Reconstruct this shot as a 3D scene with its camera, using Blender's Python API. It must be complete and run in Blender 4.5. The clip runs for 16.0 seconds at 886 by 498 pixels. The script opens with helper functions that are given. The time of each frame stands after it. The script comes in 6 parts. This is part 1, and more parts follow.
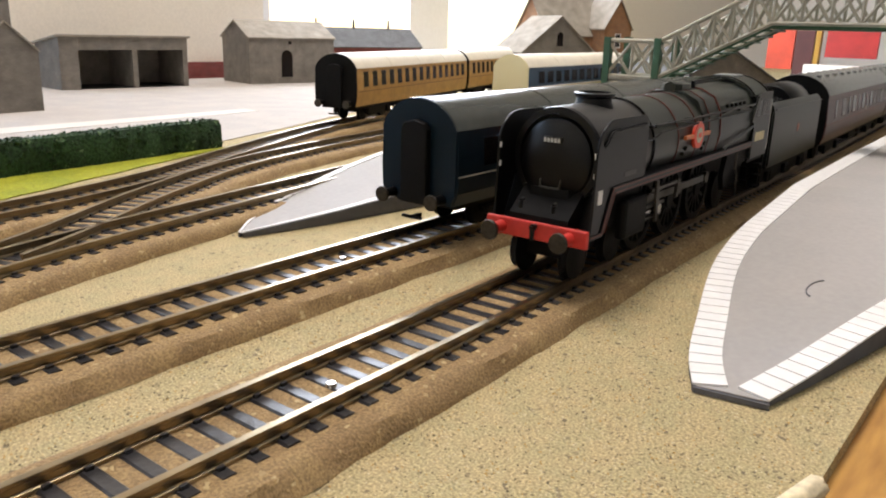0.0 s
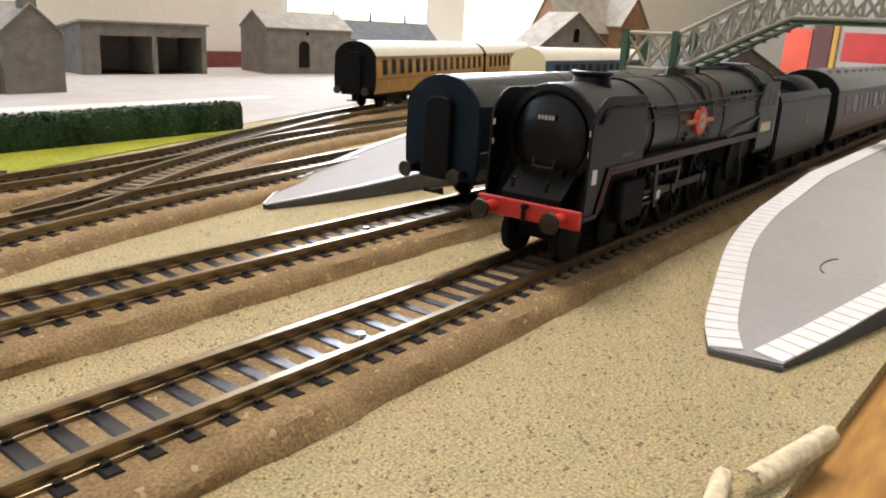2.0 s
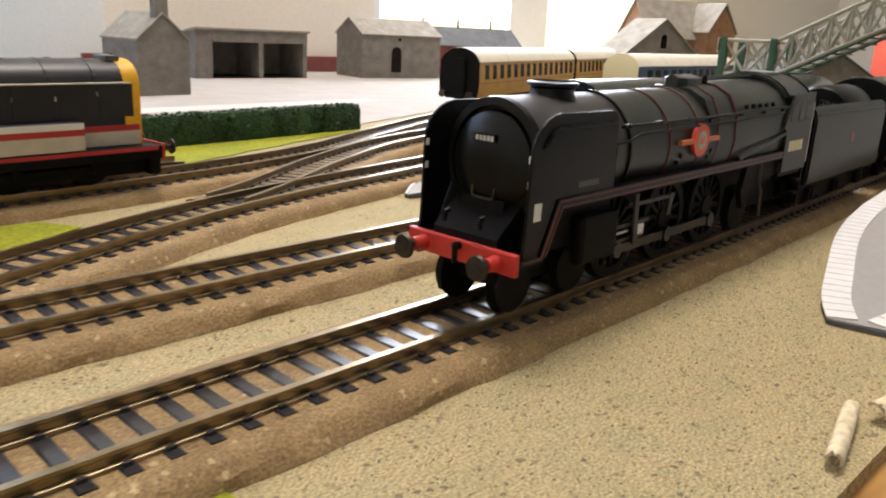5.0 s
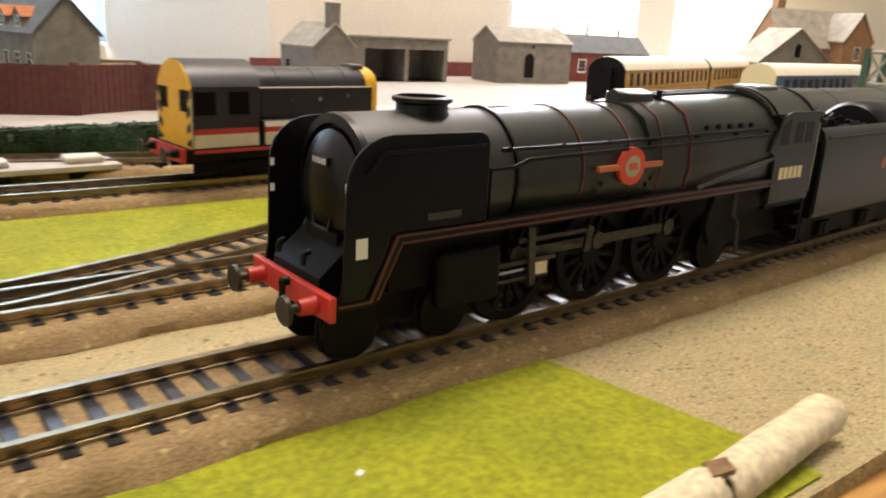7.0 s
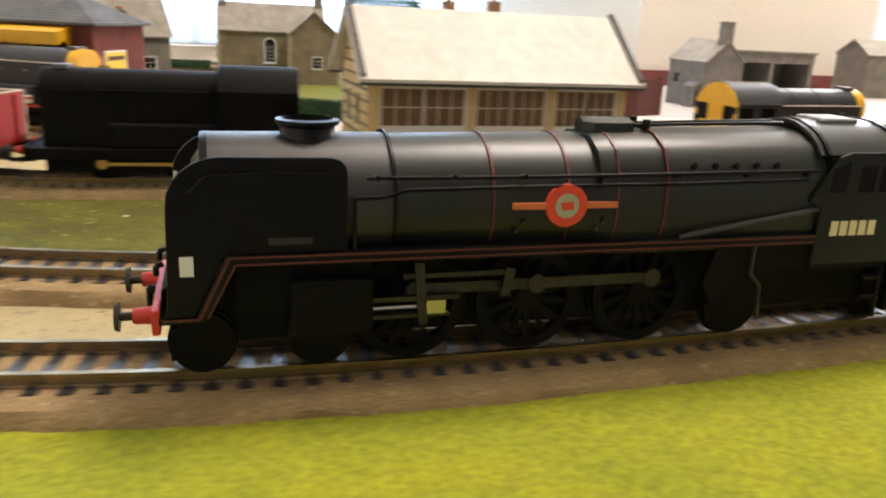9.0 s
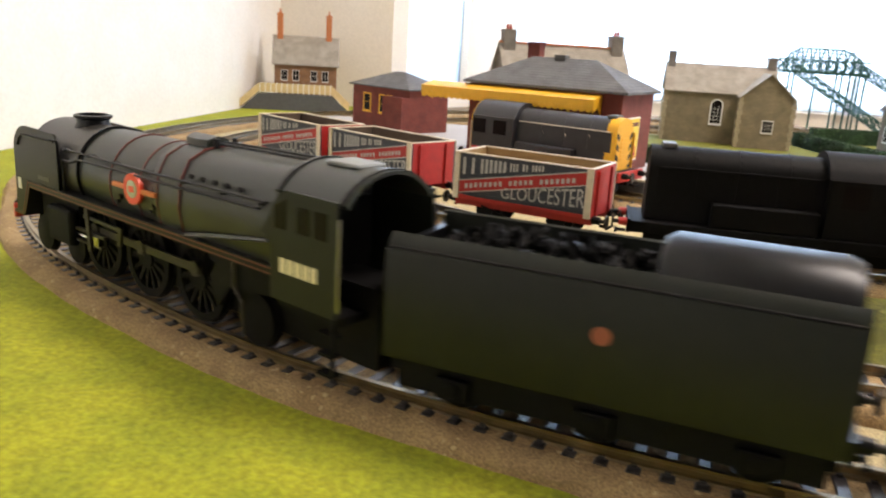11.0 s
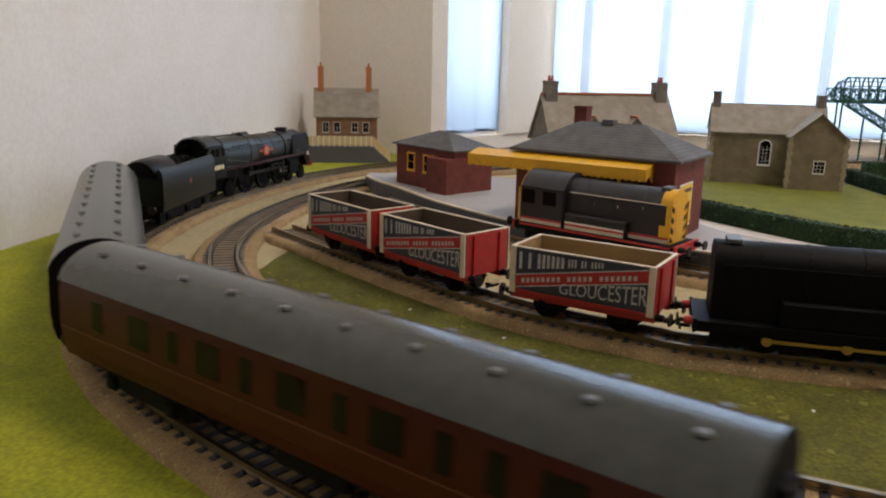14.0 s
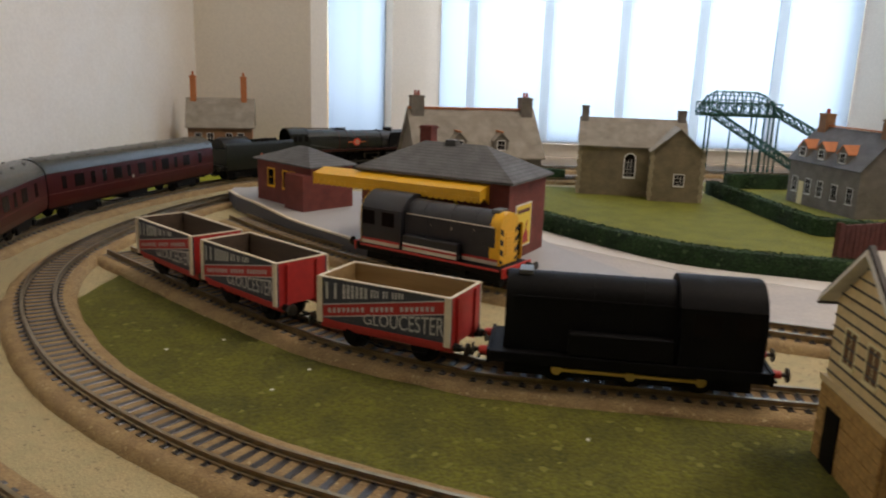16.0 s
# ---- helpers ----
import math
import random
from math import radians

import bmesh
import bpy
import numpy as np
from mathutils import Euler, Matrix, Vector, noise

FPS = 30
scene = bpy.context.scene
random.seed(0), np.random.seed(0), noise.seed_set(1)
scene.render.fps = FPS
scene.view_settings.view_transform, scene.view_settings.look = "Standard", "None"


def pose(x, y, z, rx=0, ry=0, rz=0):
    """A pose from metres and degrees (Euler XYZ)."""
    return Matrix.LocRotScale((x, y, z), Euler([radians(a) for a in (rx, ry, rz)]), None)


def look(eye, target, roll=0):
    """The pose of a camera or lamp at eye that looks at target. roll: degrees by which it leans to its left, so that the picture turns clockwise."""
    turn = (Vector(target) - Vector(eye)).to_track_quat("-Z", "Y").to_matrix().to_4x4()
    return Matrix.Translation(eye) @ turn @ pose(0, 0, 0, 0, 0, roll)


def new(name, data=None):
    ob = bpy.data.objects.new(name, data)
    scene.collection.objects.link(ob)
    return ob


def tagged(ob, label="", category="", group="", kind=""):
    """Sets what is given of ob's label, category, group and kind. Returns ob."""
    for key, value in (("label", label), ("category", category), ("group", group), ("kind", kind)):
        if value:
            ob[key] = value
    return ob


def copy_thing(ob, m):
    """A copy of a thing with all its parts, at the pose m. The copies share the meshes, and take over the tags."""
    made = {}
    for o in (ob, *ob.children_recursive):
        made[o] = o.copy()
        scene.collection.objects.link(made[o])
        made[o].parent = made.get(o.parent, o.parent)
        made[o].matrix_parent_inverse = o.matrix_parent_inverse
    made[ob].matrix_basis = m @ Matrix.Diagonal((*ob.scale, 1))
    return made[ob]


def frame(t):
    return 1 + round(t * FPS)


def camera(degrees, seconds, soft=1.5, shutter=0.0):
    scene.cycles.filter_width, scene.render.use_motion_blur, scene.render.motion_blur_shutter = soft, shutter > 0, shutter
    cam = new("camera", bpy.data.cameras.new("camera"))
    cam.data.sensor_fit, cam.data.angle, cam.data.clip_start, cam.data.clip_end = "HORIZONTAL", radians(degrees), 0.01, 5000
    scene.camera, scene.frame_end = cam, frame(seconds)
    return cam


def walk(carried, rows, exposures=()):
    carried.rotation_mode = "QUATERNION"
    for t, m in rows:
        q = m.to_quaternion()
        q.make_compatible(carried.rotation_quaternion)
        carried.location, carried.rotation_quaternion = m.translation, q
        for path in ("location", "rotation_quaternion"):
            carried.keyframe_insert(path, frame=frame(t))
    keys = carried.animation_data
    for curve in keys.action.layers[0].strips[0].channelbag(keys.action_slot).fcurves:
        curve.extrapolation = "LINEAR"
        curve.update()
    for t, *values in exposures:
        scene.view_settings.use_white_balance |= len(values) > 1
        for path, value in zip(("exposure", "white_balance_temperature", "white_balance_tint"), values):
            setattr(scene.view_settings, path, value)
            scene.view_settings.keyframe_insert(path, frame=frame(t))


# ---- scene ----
cam = camera(60.11, 16.0, soft=2.0, shutter=0.4)
PATH = [
    (0, (0.0000, 0.0000, 0.0751), (0.7494, 0.6023, -0.2002), 1.79),
    (0.5, (-0.0014, -0.0029, 0.0720), (0.7467, 0.5997, -0.2057), 2.39),
    (1, (-0.0020, -0.0041, 0.0692), (0.7439, 0.5989, -0.2136), 2.53),
    (1.5, (-0.0053, -0.0025, 0.0692), (0.7367, 0.6050, -0.2142), 2.55),
    (2, (-0.0086, -0.0022, 0.0680), (0.7337, 0.6083, -0.2081), 3.01),
    (2.5, (-0.0110, -0.0016, 0.0674), (0.7302, 0.6101, -0.2093), 2.98),
    (3, (-0.0143, -0.0006, 0.0671), (0.7233, 0.6148, -0.2111), 3.05),
    (3.5, (-0.0180, -0.0016, 0.0677), (0.7151, 0.6216, -0.2046), 3.09),
    (4, (-0.0242, -0.0029, 0.0684), (0.7031, 0.6263, -0.2058), 3.05),
    (4.5, (-0.0340, -0.0032, 0.0672), (0.6798, 0.6421, -0.2048), 3.12),
    (4.7, (-0.0405, -0.0042, 0.0679), (0.6607, 0.6544, -0.2054), 2.95),
    (6.8, (-0.1113, -0.0317, 0.0721), (0.4980, 0.7111, -0.2055), 3.59),
    (7, (-0.1196, -0.0283, 0.0724), (0.4685, 0.7316, -0.2046), 3.12),
    (7.5, (-0.1521, -0.0419, 0.0719), (0.3722, 0.7617, -0.2095), 3.20),
    (8, (-0.1812, -0.0517, 0.0789), (0.2869, 0.7871, -0.1990), 3.16),
    (8.5, (-0.2173, -0.0559, 0.0791), (0.1781, 0.8188, -0.2013), 3.21),
    (9, (-0.2696, -0.0568, 0.0794), (0.0209, 0.8557, -0.2086), 2.87),
    (9.2, (-0.2880, -0.0538, 0.0797), (-0.0389, 0.8704, -0.2097), 3.16),
    (9.4, (-0.3045, -0.0540, 0.0832), (-0.1104, 0.8819, -0.2110), 3.15),
    (9.5, (-0.3123, -0.0492, 0.0822), (-0.1501, 0.8943, -0.2067), 3.36),
    (9.6, (-0.3213, -0.0486, 0.0806), (-0.1888, 0.9025, -0.1984), 3.92),
    (9.8, (-0.3371, -0.0455, 0.0819), (-0.2626, 0.9131, -0.1928), 4.05),
    (10, (-0.3526, -0.0439, 0.0861), (-0.3200, 0.9146, -0.1970), 3.46),
    (10.2, (-0.3598, -0.0404, 0.0814), (-0.3713, 0.9208, -0.1940), 4.04),
    (12.3, (-0.3930, -0.0427, 0.1101), (-0.5917, 0.9055, -0.1375), 1.51),
    (12.5, (-0.3946, -0.0413, 0.1120), (-0.5919, 0.9065, -0.1385), 1.89),
    (13, (-0.3965, -0.0378, 0.1125), (-0.5940, 0.9108, -0.1346), 1.68),
    (13.3, (-0.3957, -0.0355, 0.1158), (-0.5866, 0.9158, -0.1261), 1.73),
    (13.5, (-0.3943, -0.0343, 0.1180), (-0.5824, 0.9183, -0.1212), 1.25),
    (14, (-0.3887, -0.0289, 0.1217), (-0.5625, 0.9274, -0.1131), 1.22),
    (14.5, (-0.3836, -0.0101, 0.1240), (-0.5425, 0.9490, -0.1103), 1.29),
    (15, (-0.3739, -0.0154, 0.1277), (-0.5133, 0.9471, -0.1049), 1.71),
    (15.5, (-0.3571, -0.0144, 0.1333), (-0.4693, 0.9532, -0.0925), 1.63),
    (16, (-0.3373, -0.0165, 0.1351), (-0.4102, 0.9539, -0.0952), 1.97),
]
walk(cam, [(t, look(eye, target, roll)) for t, eye, target, roll in PATH],
     [(0, 0.54, 6500, 14.5), (4.5, 0.54, 6500, 14.5), (7, 0.86, 7150, 15.5), (9, 0.98, 6950, 15.5), (9.5, 1.16, 6900, 15.5), (10.2, 1.35, 6850, 16), (12.3, 0.5, 6750, 17.5), (14, 0.03, 6800, 17.5), (16, -0.2, 7050, 16.5)])

# ---- world and light: daylight through the windows of a white room, with added fill ----
world = bpy.data.worlds.new("world")
scene.world = world
world.use_nodes = True
_w = world.node_tree
_sky = _w.nodes.new("ShaderNodeTexSky")
_sky.sky_type, _sky.sun_disc = "NISHITA", False
_sky.sun_elevation, _sky.sun_rotation = radians(35), radians(20)
_w.links.new(_sky.outputs[0], _w.nodes["Background"].inputs[0])
_sky.dust_density = 0.2
_w.nodes["Background"].inputs[1].default_value = 0.15


def sky_panel(name, width, height, m, watts, colour=(0.86, 0.93, 1.0)):
    """The sky's light in a window's opening."""
    data = bpy.data.lights.new(name, "AREA")
    data.shape, data.size, data.size_y = "RECTANGLE", width, height
    data.energy, data.color = watts, colour
    ob = new(name, data)
    ob.matrix_world = m
    return ob


sky_panel("window_light_bay", 0.72, 0.85, look((-0.13, 1.32, 0.44), (-0.13, 0.0, 0.38)), 22.0)
sky_panel("window_light_bay_side", 0.22, 0.75, look((-0.58, 1.16, 0.42), (0.2, 0.72, 0.38)), 5.0)
sky_panel("window_light_wall", 1.6, 0.85, look((1.45, 1.03, 0.44), (1.45, 0.0, 0.40)), 38.0)
# unseen fill lamp, added overhead to lift the board and walls
_lamp = bpy.data.lights.new("overhead_fill", "AREA")
_lamp.shape, _lamp.size, _lamp.energy, _lamp.color = "DISK", 0.6, 14.0, (1.0, 0.93, 0.85)
_lo = new("overhead_fill", _lamp)
_lo.matrix_world = look((0.4, 0.35, 1.45), (0.4, 0.35, 0.0))

# ---- materials ----
def mat(name, colour, rough=0.6, metal=0.0, grain=0.0, size=1.0, bump=0.0, colour2=None, spots=None, spec=0.5):
    """Plain surface with two scales of variation: broad patches of colour2 and fine grain; size in millimetres."""
    m = bpy.data.materials.new(name)
    m.use_nodes = True
    t = m.node_tree
    b = t.nodes["Principled BSDF"]
    b.inputs["Roughness"].default_value, b.inputs["Metallic"].default_value = rough, metal
    b.inputs["Specular IOR Level"].default_value = spec
    b.inputs["Base Color"].default_value = (*colour, 1)
    if not grain and not bump and not colour2:
        return m
    co = t.nodes.new("ShaderNodeTexCoord").outputs["Object"]

    def tex(scale, detail=3.0):
        n = t.nodes.new("ShaderNodeTexNoise")
        n.inputs["Scale"].default_value, n.inputs["Detail"].default_value = scale, detail
        t.links.new(co, n.inputs["Vector"])
        return n.outputs["Fac"]

    def mix(fac, a, c, lo, hi):
        r = t.nodes.new("ShaderNodeMapRange")
        r.inputs["From Min"].default_value, r.inputs["From Max"].default_value = lo, hi
        t.links.new(fac, r.inputs["Value"])
        x = t.nodes.new("ShaderNodeMix")
        x.data_type = "RGBA"
        t.links.new(r.outputs["Result"], x.inputs[0])
        for i, v in ((6, a), (7, c)):
            if isinstance(v, tuple):
                x.inputs[i].default_value = (*v, 1)
            else:
                t.links.new(v, x.inputs[i])
        return x.outputs[2]

    col = colour
    if colour2:
        col = mix(tex(1000 / (size * 14), 4), colour, colour2, 0.4, 0.62)
    fine = tex(1000 / size, 4)
    if grain:
        dark = t.nodes.new("ShaderNodeMix")
        dark.data_type, dark.blend_type = "RGBA", "MULTIPLY"
        r = t.nodes.new("ShaderNodeMapRange")
        r.inputs["From Min"].default_value, r.inputs["From Max"].default_value = 0.32, 0.68
        r.inputs["To Min"].default_value, r.inputs["To Max"].default_value = 1 - grain, 1 + grain * 0.6
        t.links.new(fine, r.inputs["Value"])
        dark.inputs[0].default_value = 1.0
        if isinstance(col, tuple):
            dark.inputs[6].default_value = (*col, 1)
        else:
            t.links.new(col, dark.inputs[6])
        t.links.new(r.outputs["Result"], dark.inputs[7])
        col = dark.outputs[2]
    if spots:
        v = t.nodes.new("ShaderNodeTexVoronoi")
        v.inputs["Scale"].default_value = 1000 / (size * 1.6)
        t.links.new(co, v.inputs["Vector"])
        col = mix(v.outputs["Color"], col, spots, 0.86, 0.92)
    if not isinstance(col, tuple):
        t.links.new(col, b.inputs["Base Color"])
    if bump:
        n = t.nodes.new("ShaderNodeBump")
        n.inputs["Strength"].default_value, n.inputs["Distance"].default_value = 1.0, bump * 0.001
        t.links.new(fine, n.inputs["Height"])
        t.links.new(n.outputs["Normal"], b.inputs["Normal"])
    return m


def wood_mat(name, colour, colour2, stretch=(1, 1, 8), size=6.0, rough=0.6):
    """Streaked timber."""
    m = bpy.data.materials.new(name)
    m.use_nodes = True
    t = m.node_tree
    b = t.nodes["Principled BSDF"]
    b.inputs["Roughness"].default_value = rough
    mp = t.nodes.new("ShaderNodeMapping")
    mp.inputs["Scale"].default_value = [1 / s for s in stretch]
    t.links.new(t.nodes.new("ShaderNodeTexCoord").outputs["Object"], mp.inputs["Vector"])
    n = t.nodes.new("ShaderNodeTexNoise")
    n.inputs["Scale"].default_value, n.inputs["Detail"].default_value = 1000 / size, 5
    t.links.new(mp.outputs[0], n.inputs["Vector"])
    x = t.nodes.new("ShaderNodeMix")
    x.data_type = "RGBA"
    x.inputs[6].default_value, x.inputs[7].default_value = (*colour, 1), (*colour2, 1)
    r = t.nodes.new("ShaderNodeMapRange")
    r.inputs["From Min"].default_value, r.inputs["From Max"].default_value = 0.35, 0.65
    t.links.new(n.outputs["Fac"], r.inputs["Value"])
    t.links.new(r.outputs["Result"], x.inputs[0])
    t.links.new(x.outputs[2], b.inputs["Base Color"])
    return m


def masonry_mat(name, colour, colour2, joint, w=3.2, h=1.2, rough=0.85, turn=(90, 0, 0)):
    """Printed courses of stone or brick on a card building; w and h of one piece in millimetres."""
    m = bpy.data.materials.new(name)
    m.use_nodes = True
    t = m.node_tree
    b = t.nodes["Principled BSDF"]
    b.inputs["Roughness"].default_value = rough
    g = t.nodes.new("ShaderNodeTexCoord")
    s = t.nodes.new("ShaderNodeSeparateXYZ")
    t.links.new(g.outputs["Object"], s.inputs[0])
    a = t.nodes.new("ShaderNodeMath")
    t.links.new(s.outputs[0], a.inputs[0])
    t.links.new(s.outputs[1], a.inputs[1])
    c = t.nodes.new("ShaderNodeCombineXYZ")
    t.links.new(a.outputs[0], c.inputs[0])
    t.links.new(s.outputs[2], c.inputs[1])
    k = t.nodes.new("ShaderNodeTexBrick")
    k.inputs["Color1"].default_value, k.inputs["Color2"].default_value = (*colour, 1), (*colour2, 1)
    k.inputs["Mortar"].default_value = (*joint, 1)
    k.inputs["Scale"].default_value = 1.0
    k.inputs["Brick Width"].default_value, k.inputs["Row Height"].default_value = w * 0.001, h * 0.001
    k.inputs["Mortar Size"].default_value = 0.12 * h * 0.001
    t.links.new(c.outputs[0], k.inputs["Vector"])
    n = t.nodes.new("ShaderNodeTexNoise")
    n.inputs["Scale"].default_value, n.inputs["Detail"].default_value = 90, 5
    t.links.new(g.outputs["Object"], n.inputs["Vector"])
    r = t.nodes.new("ShaderNodeMapRange")
    r.inputs["From Min"].default_value, r.inputs["From Max"].default_value = 0.3, 0.7
    r.inputs["To Min"].default_value, r.inputs["To Max"].default_value = 0.75, 1.15
    t.links.new(n.outputs["Fac"], r.inputs["Value"])
    x = t.nodes.new("ShaderNodeMix")
    x.data_type, x.blend_type = "RGBA", "MULTIPLY"
    x.inputs[0].default_value = 1.0
    t.links.new(k.outputs["Color"], x.inputs[6])
    t.links.new(r.outputs["Result"], x.inputs[7])
    t.links.new(x.outputs[2], b.inputs["Base Color"])
    u = t.nodes.new("ShaderNodeBump")
    u.inputs["Strength"].default_value, u.inputs["Distance"].default_value = 0.6, 0.0002
    u.invert = True
    t.links.new(k.outputs["Fac"], u.inputs["Height"])
    t.links.new(u.outputs["Normal"], b.inputs["Normal"])
    return m


def glass_mat(name, colour=(0.8, 0.9, 0.95), rough=0.05):
    m = bpy.data.materials.new(name)
    m.use_nodes = True
    b = m.node_tree.nodes["Principled BSDF"]
    b.inputs["Base Color"].default_value = (*colour, 1)
    b.inputs["Roughness"].default_value = rough
    b.inputs["Transmission Weight"].default_value = 1.0
    b.inputs["IOR"].default_value = 1.05
    return m


def blind_mat(name, clear=(0.42, 0.47, 0.52), pale=(0.36, 0.42, 0.48)):
    """Thin white slat of a vertical blind, half see-through against the sky."""
    m = bpy.data.materials.new(name)
    m.use_nodes = True
    t = m.node_tree
    t.nodes.remove(t.nodes["Principled BSDF"])
    a, c, d = (t.nodes.new("ShaderNode" + k) for k in ("BsdfTransparent", "BsdfTranslucent", "MixShader"))
    a.inputs[0].default_value = (*clear, 1)
    c.inputs[0].default_value = (*pale, 1)
    d.inputs[0].default_value = 0.6
    t.links.new(a.outputs[0], d.inputs[1])
    t.links.new(c.outputs[0], d.inputs[2])
    t.links.new(d.outputs[0], t.nodes["Material Output"].inputs[0])
    return m


WALL = mat("wall_paint", (0.86, 0.835, 0.79), 0.9, grain=0.05, size=3, bump=0.1, colour2=(0.845, 0.81, 0.755))
CREAMWALL = mat("cream_paint", (0.80, 0.74, 0.64), 0.85, grain=0.05, size=3)
FRAME_WHITE = mat("white_frame", (0.8, 0.8, 0.8), 0.4, grain=0.03, size=5)
SKIRT_RED = masonry_mat("red_brick_paper", (0.22, 0.035, 0.03), (0.17, 0.03, 0.028), (0.2, 0.1, 0.09), 4, 1.6)
SAND = mat("sand_scatter", (0.48, 0.38, 0.20), 0.95, grain=0.5, size=0.6, bump=0.35, colour2=(0.43, 0.36, 0.19), spots=(0.17, 0.135, 0.08))
GRASS = mat("grass_mat", (0.33, 0.34, 0.014), 0.95, grain=0.28, size=1.6, bump=0.7, colour2=(0.26, 0.29, 0.012))
GRASS_DARK = mat("grass_mat_dark", (0.120, 0.118, 0.009), 0.95, grain=0.4, size=1.6, bump=0.8, colour2=(0.085, 0.085, 0.008), spots=(0.20, 0.19, 0.04))
LAWN = mat("lawn_mat", (0.17, 0.175, 0.014), 0.95, grain=0.3, size=1.6, bump=0.6, colour2=(0.135, 0.14, 0.012))
CORK = mat("ballast_bed", (0.36, 0.245, 0.115), 0.95, grain=0.4, size=0.6, bump=0.4, colour2=(0.29, 0.19, 0.09), spots=(0.50, 0.38, 0.20))
CORK_DARK = mat("ballast_bed_dark", (0.20, 0.14, 0.08), 0.95, grain=0.4, size=1.2, bump=0.45, colour2=(0.17, 0.12, 0.07))
YARD = mat("yard_paper", (0.42, 0.385, 0.355), 0.9, grain=0.08, size=2, colour2=(0.46, 0.42, 0.375))
ROADWHITE = mat("pale_road_card", (0.62, 0.58, 0.53), 0.8, grain=0.06, size=3)
SLEEPER = mat("sleeper_plastic", (0.028, 0.027, 0.03), 0.32, grain=0.3, size=1.5, bump=0.1)
SLEEPER_BROWN = mat("sleeper_brown", (0.06, 0.045, 0.035), 0.5, grain=0.3, size=1.5, bump=0.1)
RAIL = mat("nickel_rail", (0.29, 0.23, 0.145), 0.3, metal=1.0, grain=0.2, size=6)
RAIL_SIDE = mat("rail_side", (0.16, 0.11, 0.06), 0.5, metal=0.6, grain=0.3, size=3)
STEEL = mat("bright_steel", (0.5, 0.48, 0.45), 0.25, metal=1.0)
CARD_GREY = mat("platform_card", (0.36, 0.345, 0.33), 0.75, grain=0.05, size=2, colour2=(0.38, 0.36, 0.345))
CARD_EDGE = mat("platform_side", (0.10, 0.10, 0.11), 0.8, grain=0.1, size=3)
COPING = mat("white_coping", (0.80, 0.79, 0.78), 0.6, grain=0.05, size=4)
TIMBER = wood_mat("board_timber", (0.56, 0.30, 0.07), (0.36, 0.17, 0.035), (6, 1, 1), 4.0, 0.55)
FELT = mat("paper_felt", (0.74, 0.63, 0.42), 0.85, grain=0.25, size=2, bump=0.4)
HEDGE = mat("hedge_foam", (0.022, 0.060, 0.018), 0.95, grain=0.6, size=1.5, bump=0.8, colour2=(0.012, 0.035, 0.012), spots=(0.10, 0.16, 0.07))

BLACK = mat("satin_black", (0.0035, 0.0035, 0.004), 0.34, grain=0.25, size=4, spec=0.23)
BLACK_MATT = mat("matt_black", (0.0045, 0.0042, 0.0042), 0.6, grain=0.3, size=2, bump=0.05, spec=0.12)
SMOKEBOX = mat("smokebox_black", (0.018, 0.0155, 0.0125), 0.44, grain=0.25, size=3, bump=0.02, spec=0.75)
LOCO_GREEN = mat("loco_green", (0.0085, 0.0118, 0.0064), 0.38, grain=0.15, size=6, spec=0.55)
LOCO_SIDE = mat("loco_side_green", (0.011, 0.0135, 0.009), 0.38, grain=0.15, size=6, spec=0.28)
RED_LINE = mat("red_lining", (0.11, 0.022, 0.014), 0.5)
BUFFER_RED = mat("buffer_beam_red", (0.55, 0.035, 0.025), 0.45, grain=0.12, size=3)
PLATE_RED = mat("nameplate_red", (0.75, 0.075, 0.035), 0.4)
PLATE_BAR = mat("nameplate_bar", (0.58, 0.16, 0.05), 0.4)
PLATE_PALE = mat("nameplate_centre", (0.42, 0.45, 0.30), 0.4)
CREAM = mat("cream_paint_small", (0.75, 0.66, 0.38), 0.5)
WHITE = mat("white_paint", (0.8, 0.78, 0.74), 0.5)
BRASS = mat("brass", (0.6, 0.42, 0.15), 0.35, metal=1.0)
GREY_STEEL = mat("dull_steel", (0.06, 0.054, 0.045), 0.45, metal=0.8, grain=0.3, size=1.5)
MAROON = mat("maroon_coach", (0.05, 0.006, 0.005), 0.34, grain=0.12, size=8, spec=0.16)
MAROON_LOW = mat("maroon_lower_panel", (0.056, 0.0075, 0.0055), 0.34, grain=0.12, size=8, spec=0.16)
ROOF_GREY = mat("coach_roof_grey", (0.042, 0.046, 0.040), 0.27, grain=0.12, size=5)
BLUE_COACH = mat("rail_blue", (0.004, 0.013, 0.024), 0.36, grain=0.12, size=8, spec=0.2)
TEAK = mat("gold_teak", (0.52, 0.30, 0.08), 0.45, grain=0.15, size=5)
ROOF_CREAM = mat("cream_roof", (0.72, 0.66, 0.53), 0.5, grain=0.06, size=6)
DARKGLASS = mat("dark_window", (0.008, 0.006, 0.006), 0.22, spec=0.12)
YELLOW = mat("warning_yellow", (0.80, 0.42, 0.015), 0.45, grain=0.08, size=4)
IC_GREY = mat("dark_grey_body", (0.022, 0.022, 0.026), 0.4, grain=0.15, size=5)
IC_CREAM = mat("pale_grey_band", (0.58, 0.52, 0.42), 0.5, grain=0.08, size=5)
IC_RED = mat("red_stripe", (0.45, 0.03, 0.03), 0.5)
WAGON_RED = mat("wagon_red", (0.42, 0.020, 0.016), 0.5, grain=0.12, size=3)
WAGON_BLACK = mat("wagon_panel_black", (0.035, 0.04, 0.055), 0.5, grain=0.15, size=3)
WAGON_CREAM = mat("wagon_cream_post", (0.68, 0.58, 0.42), 0.55, grain=0.1, size=3)
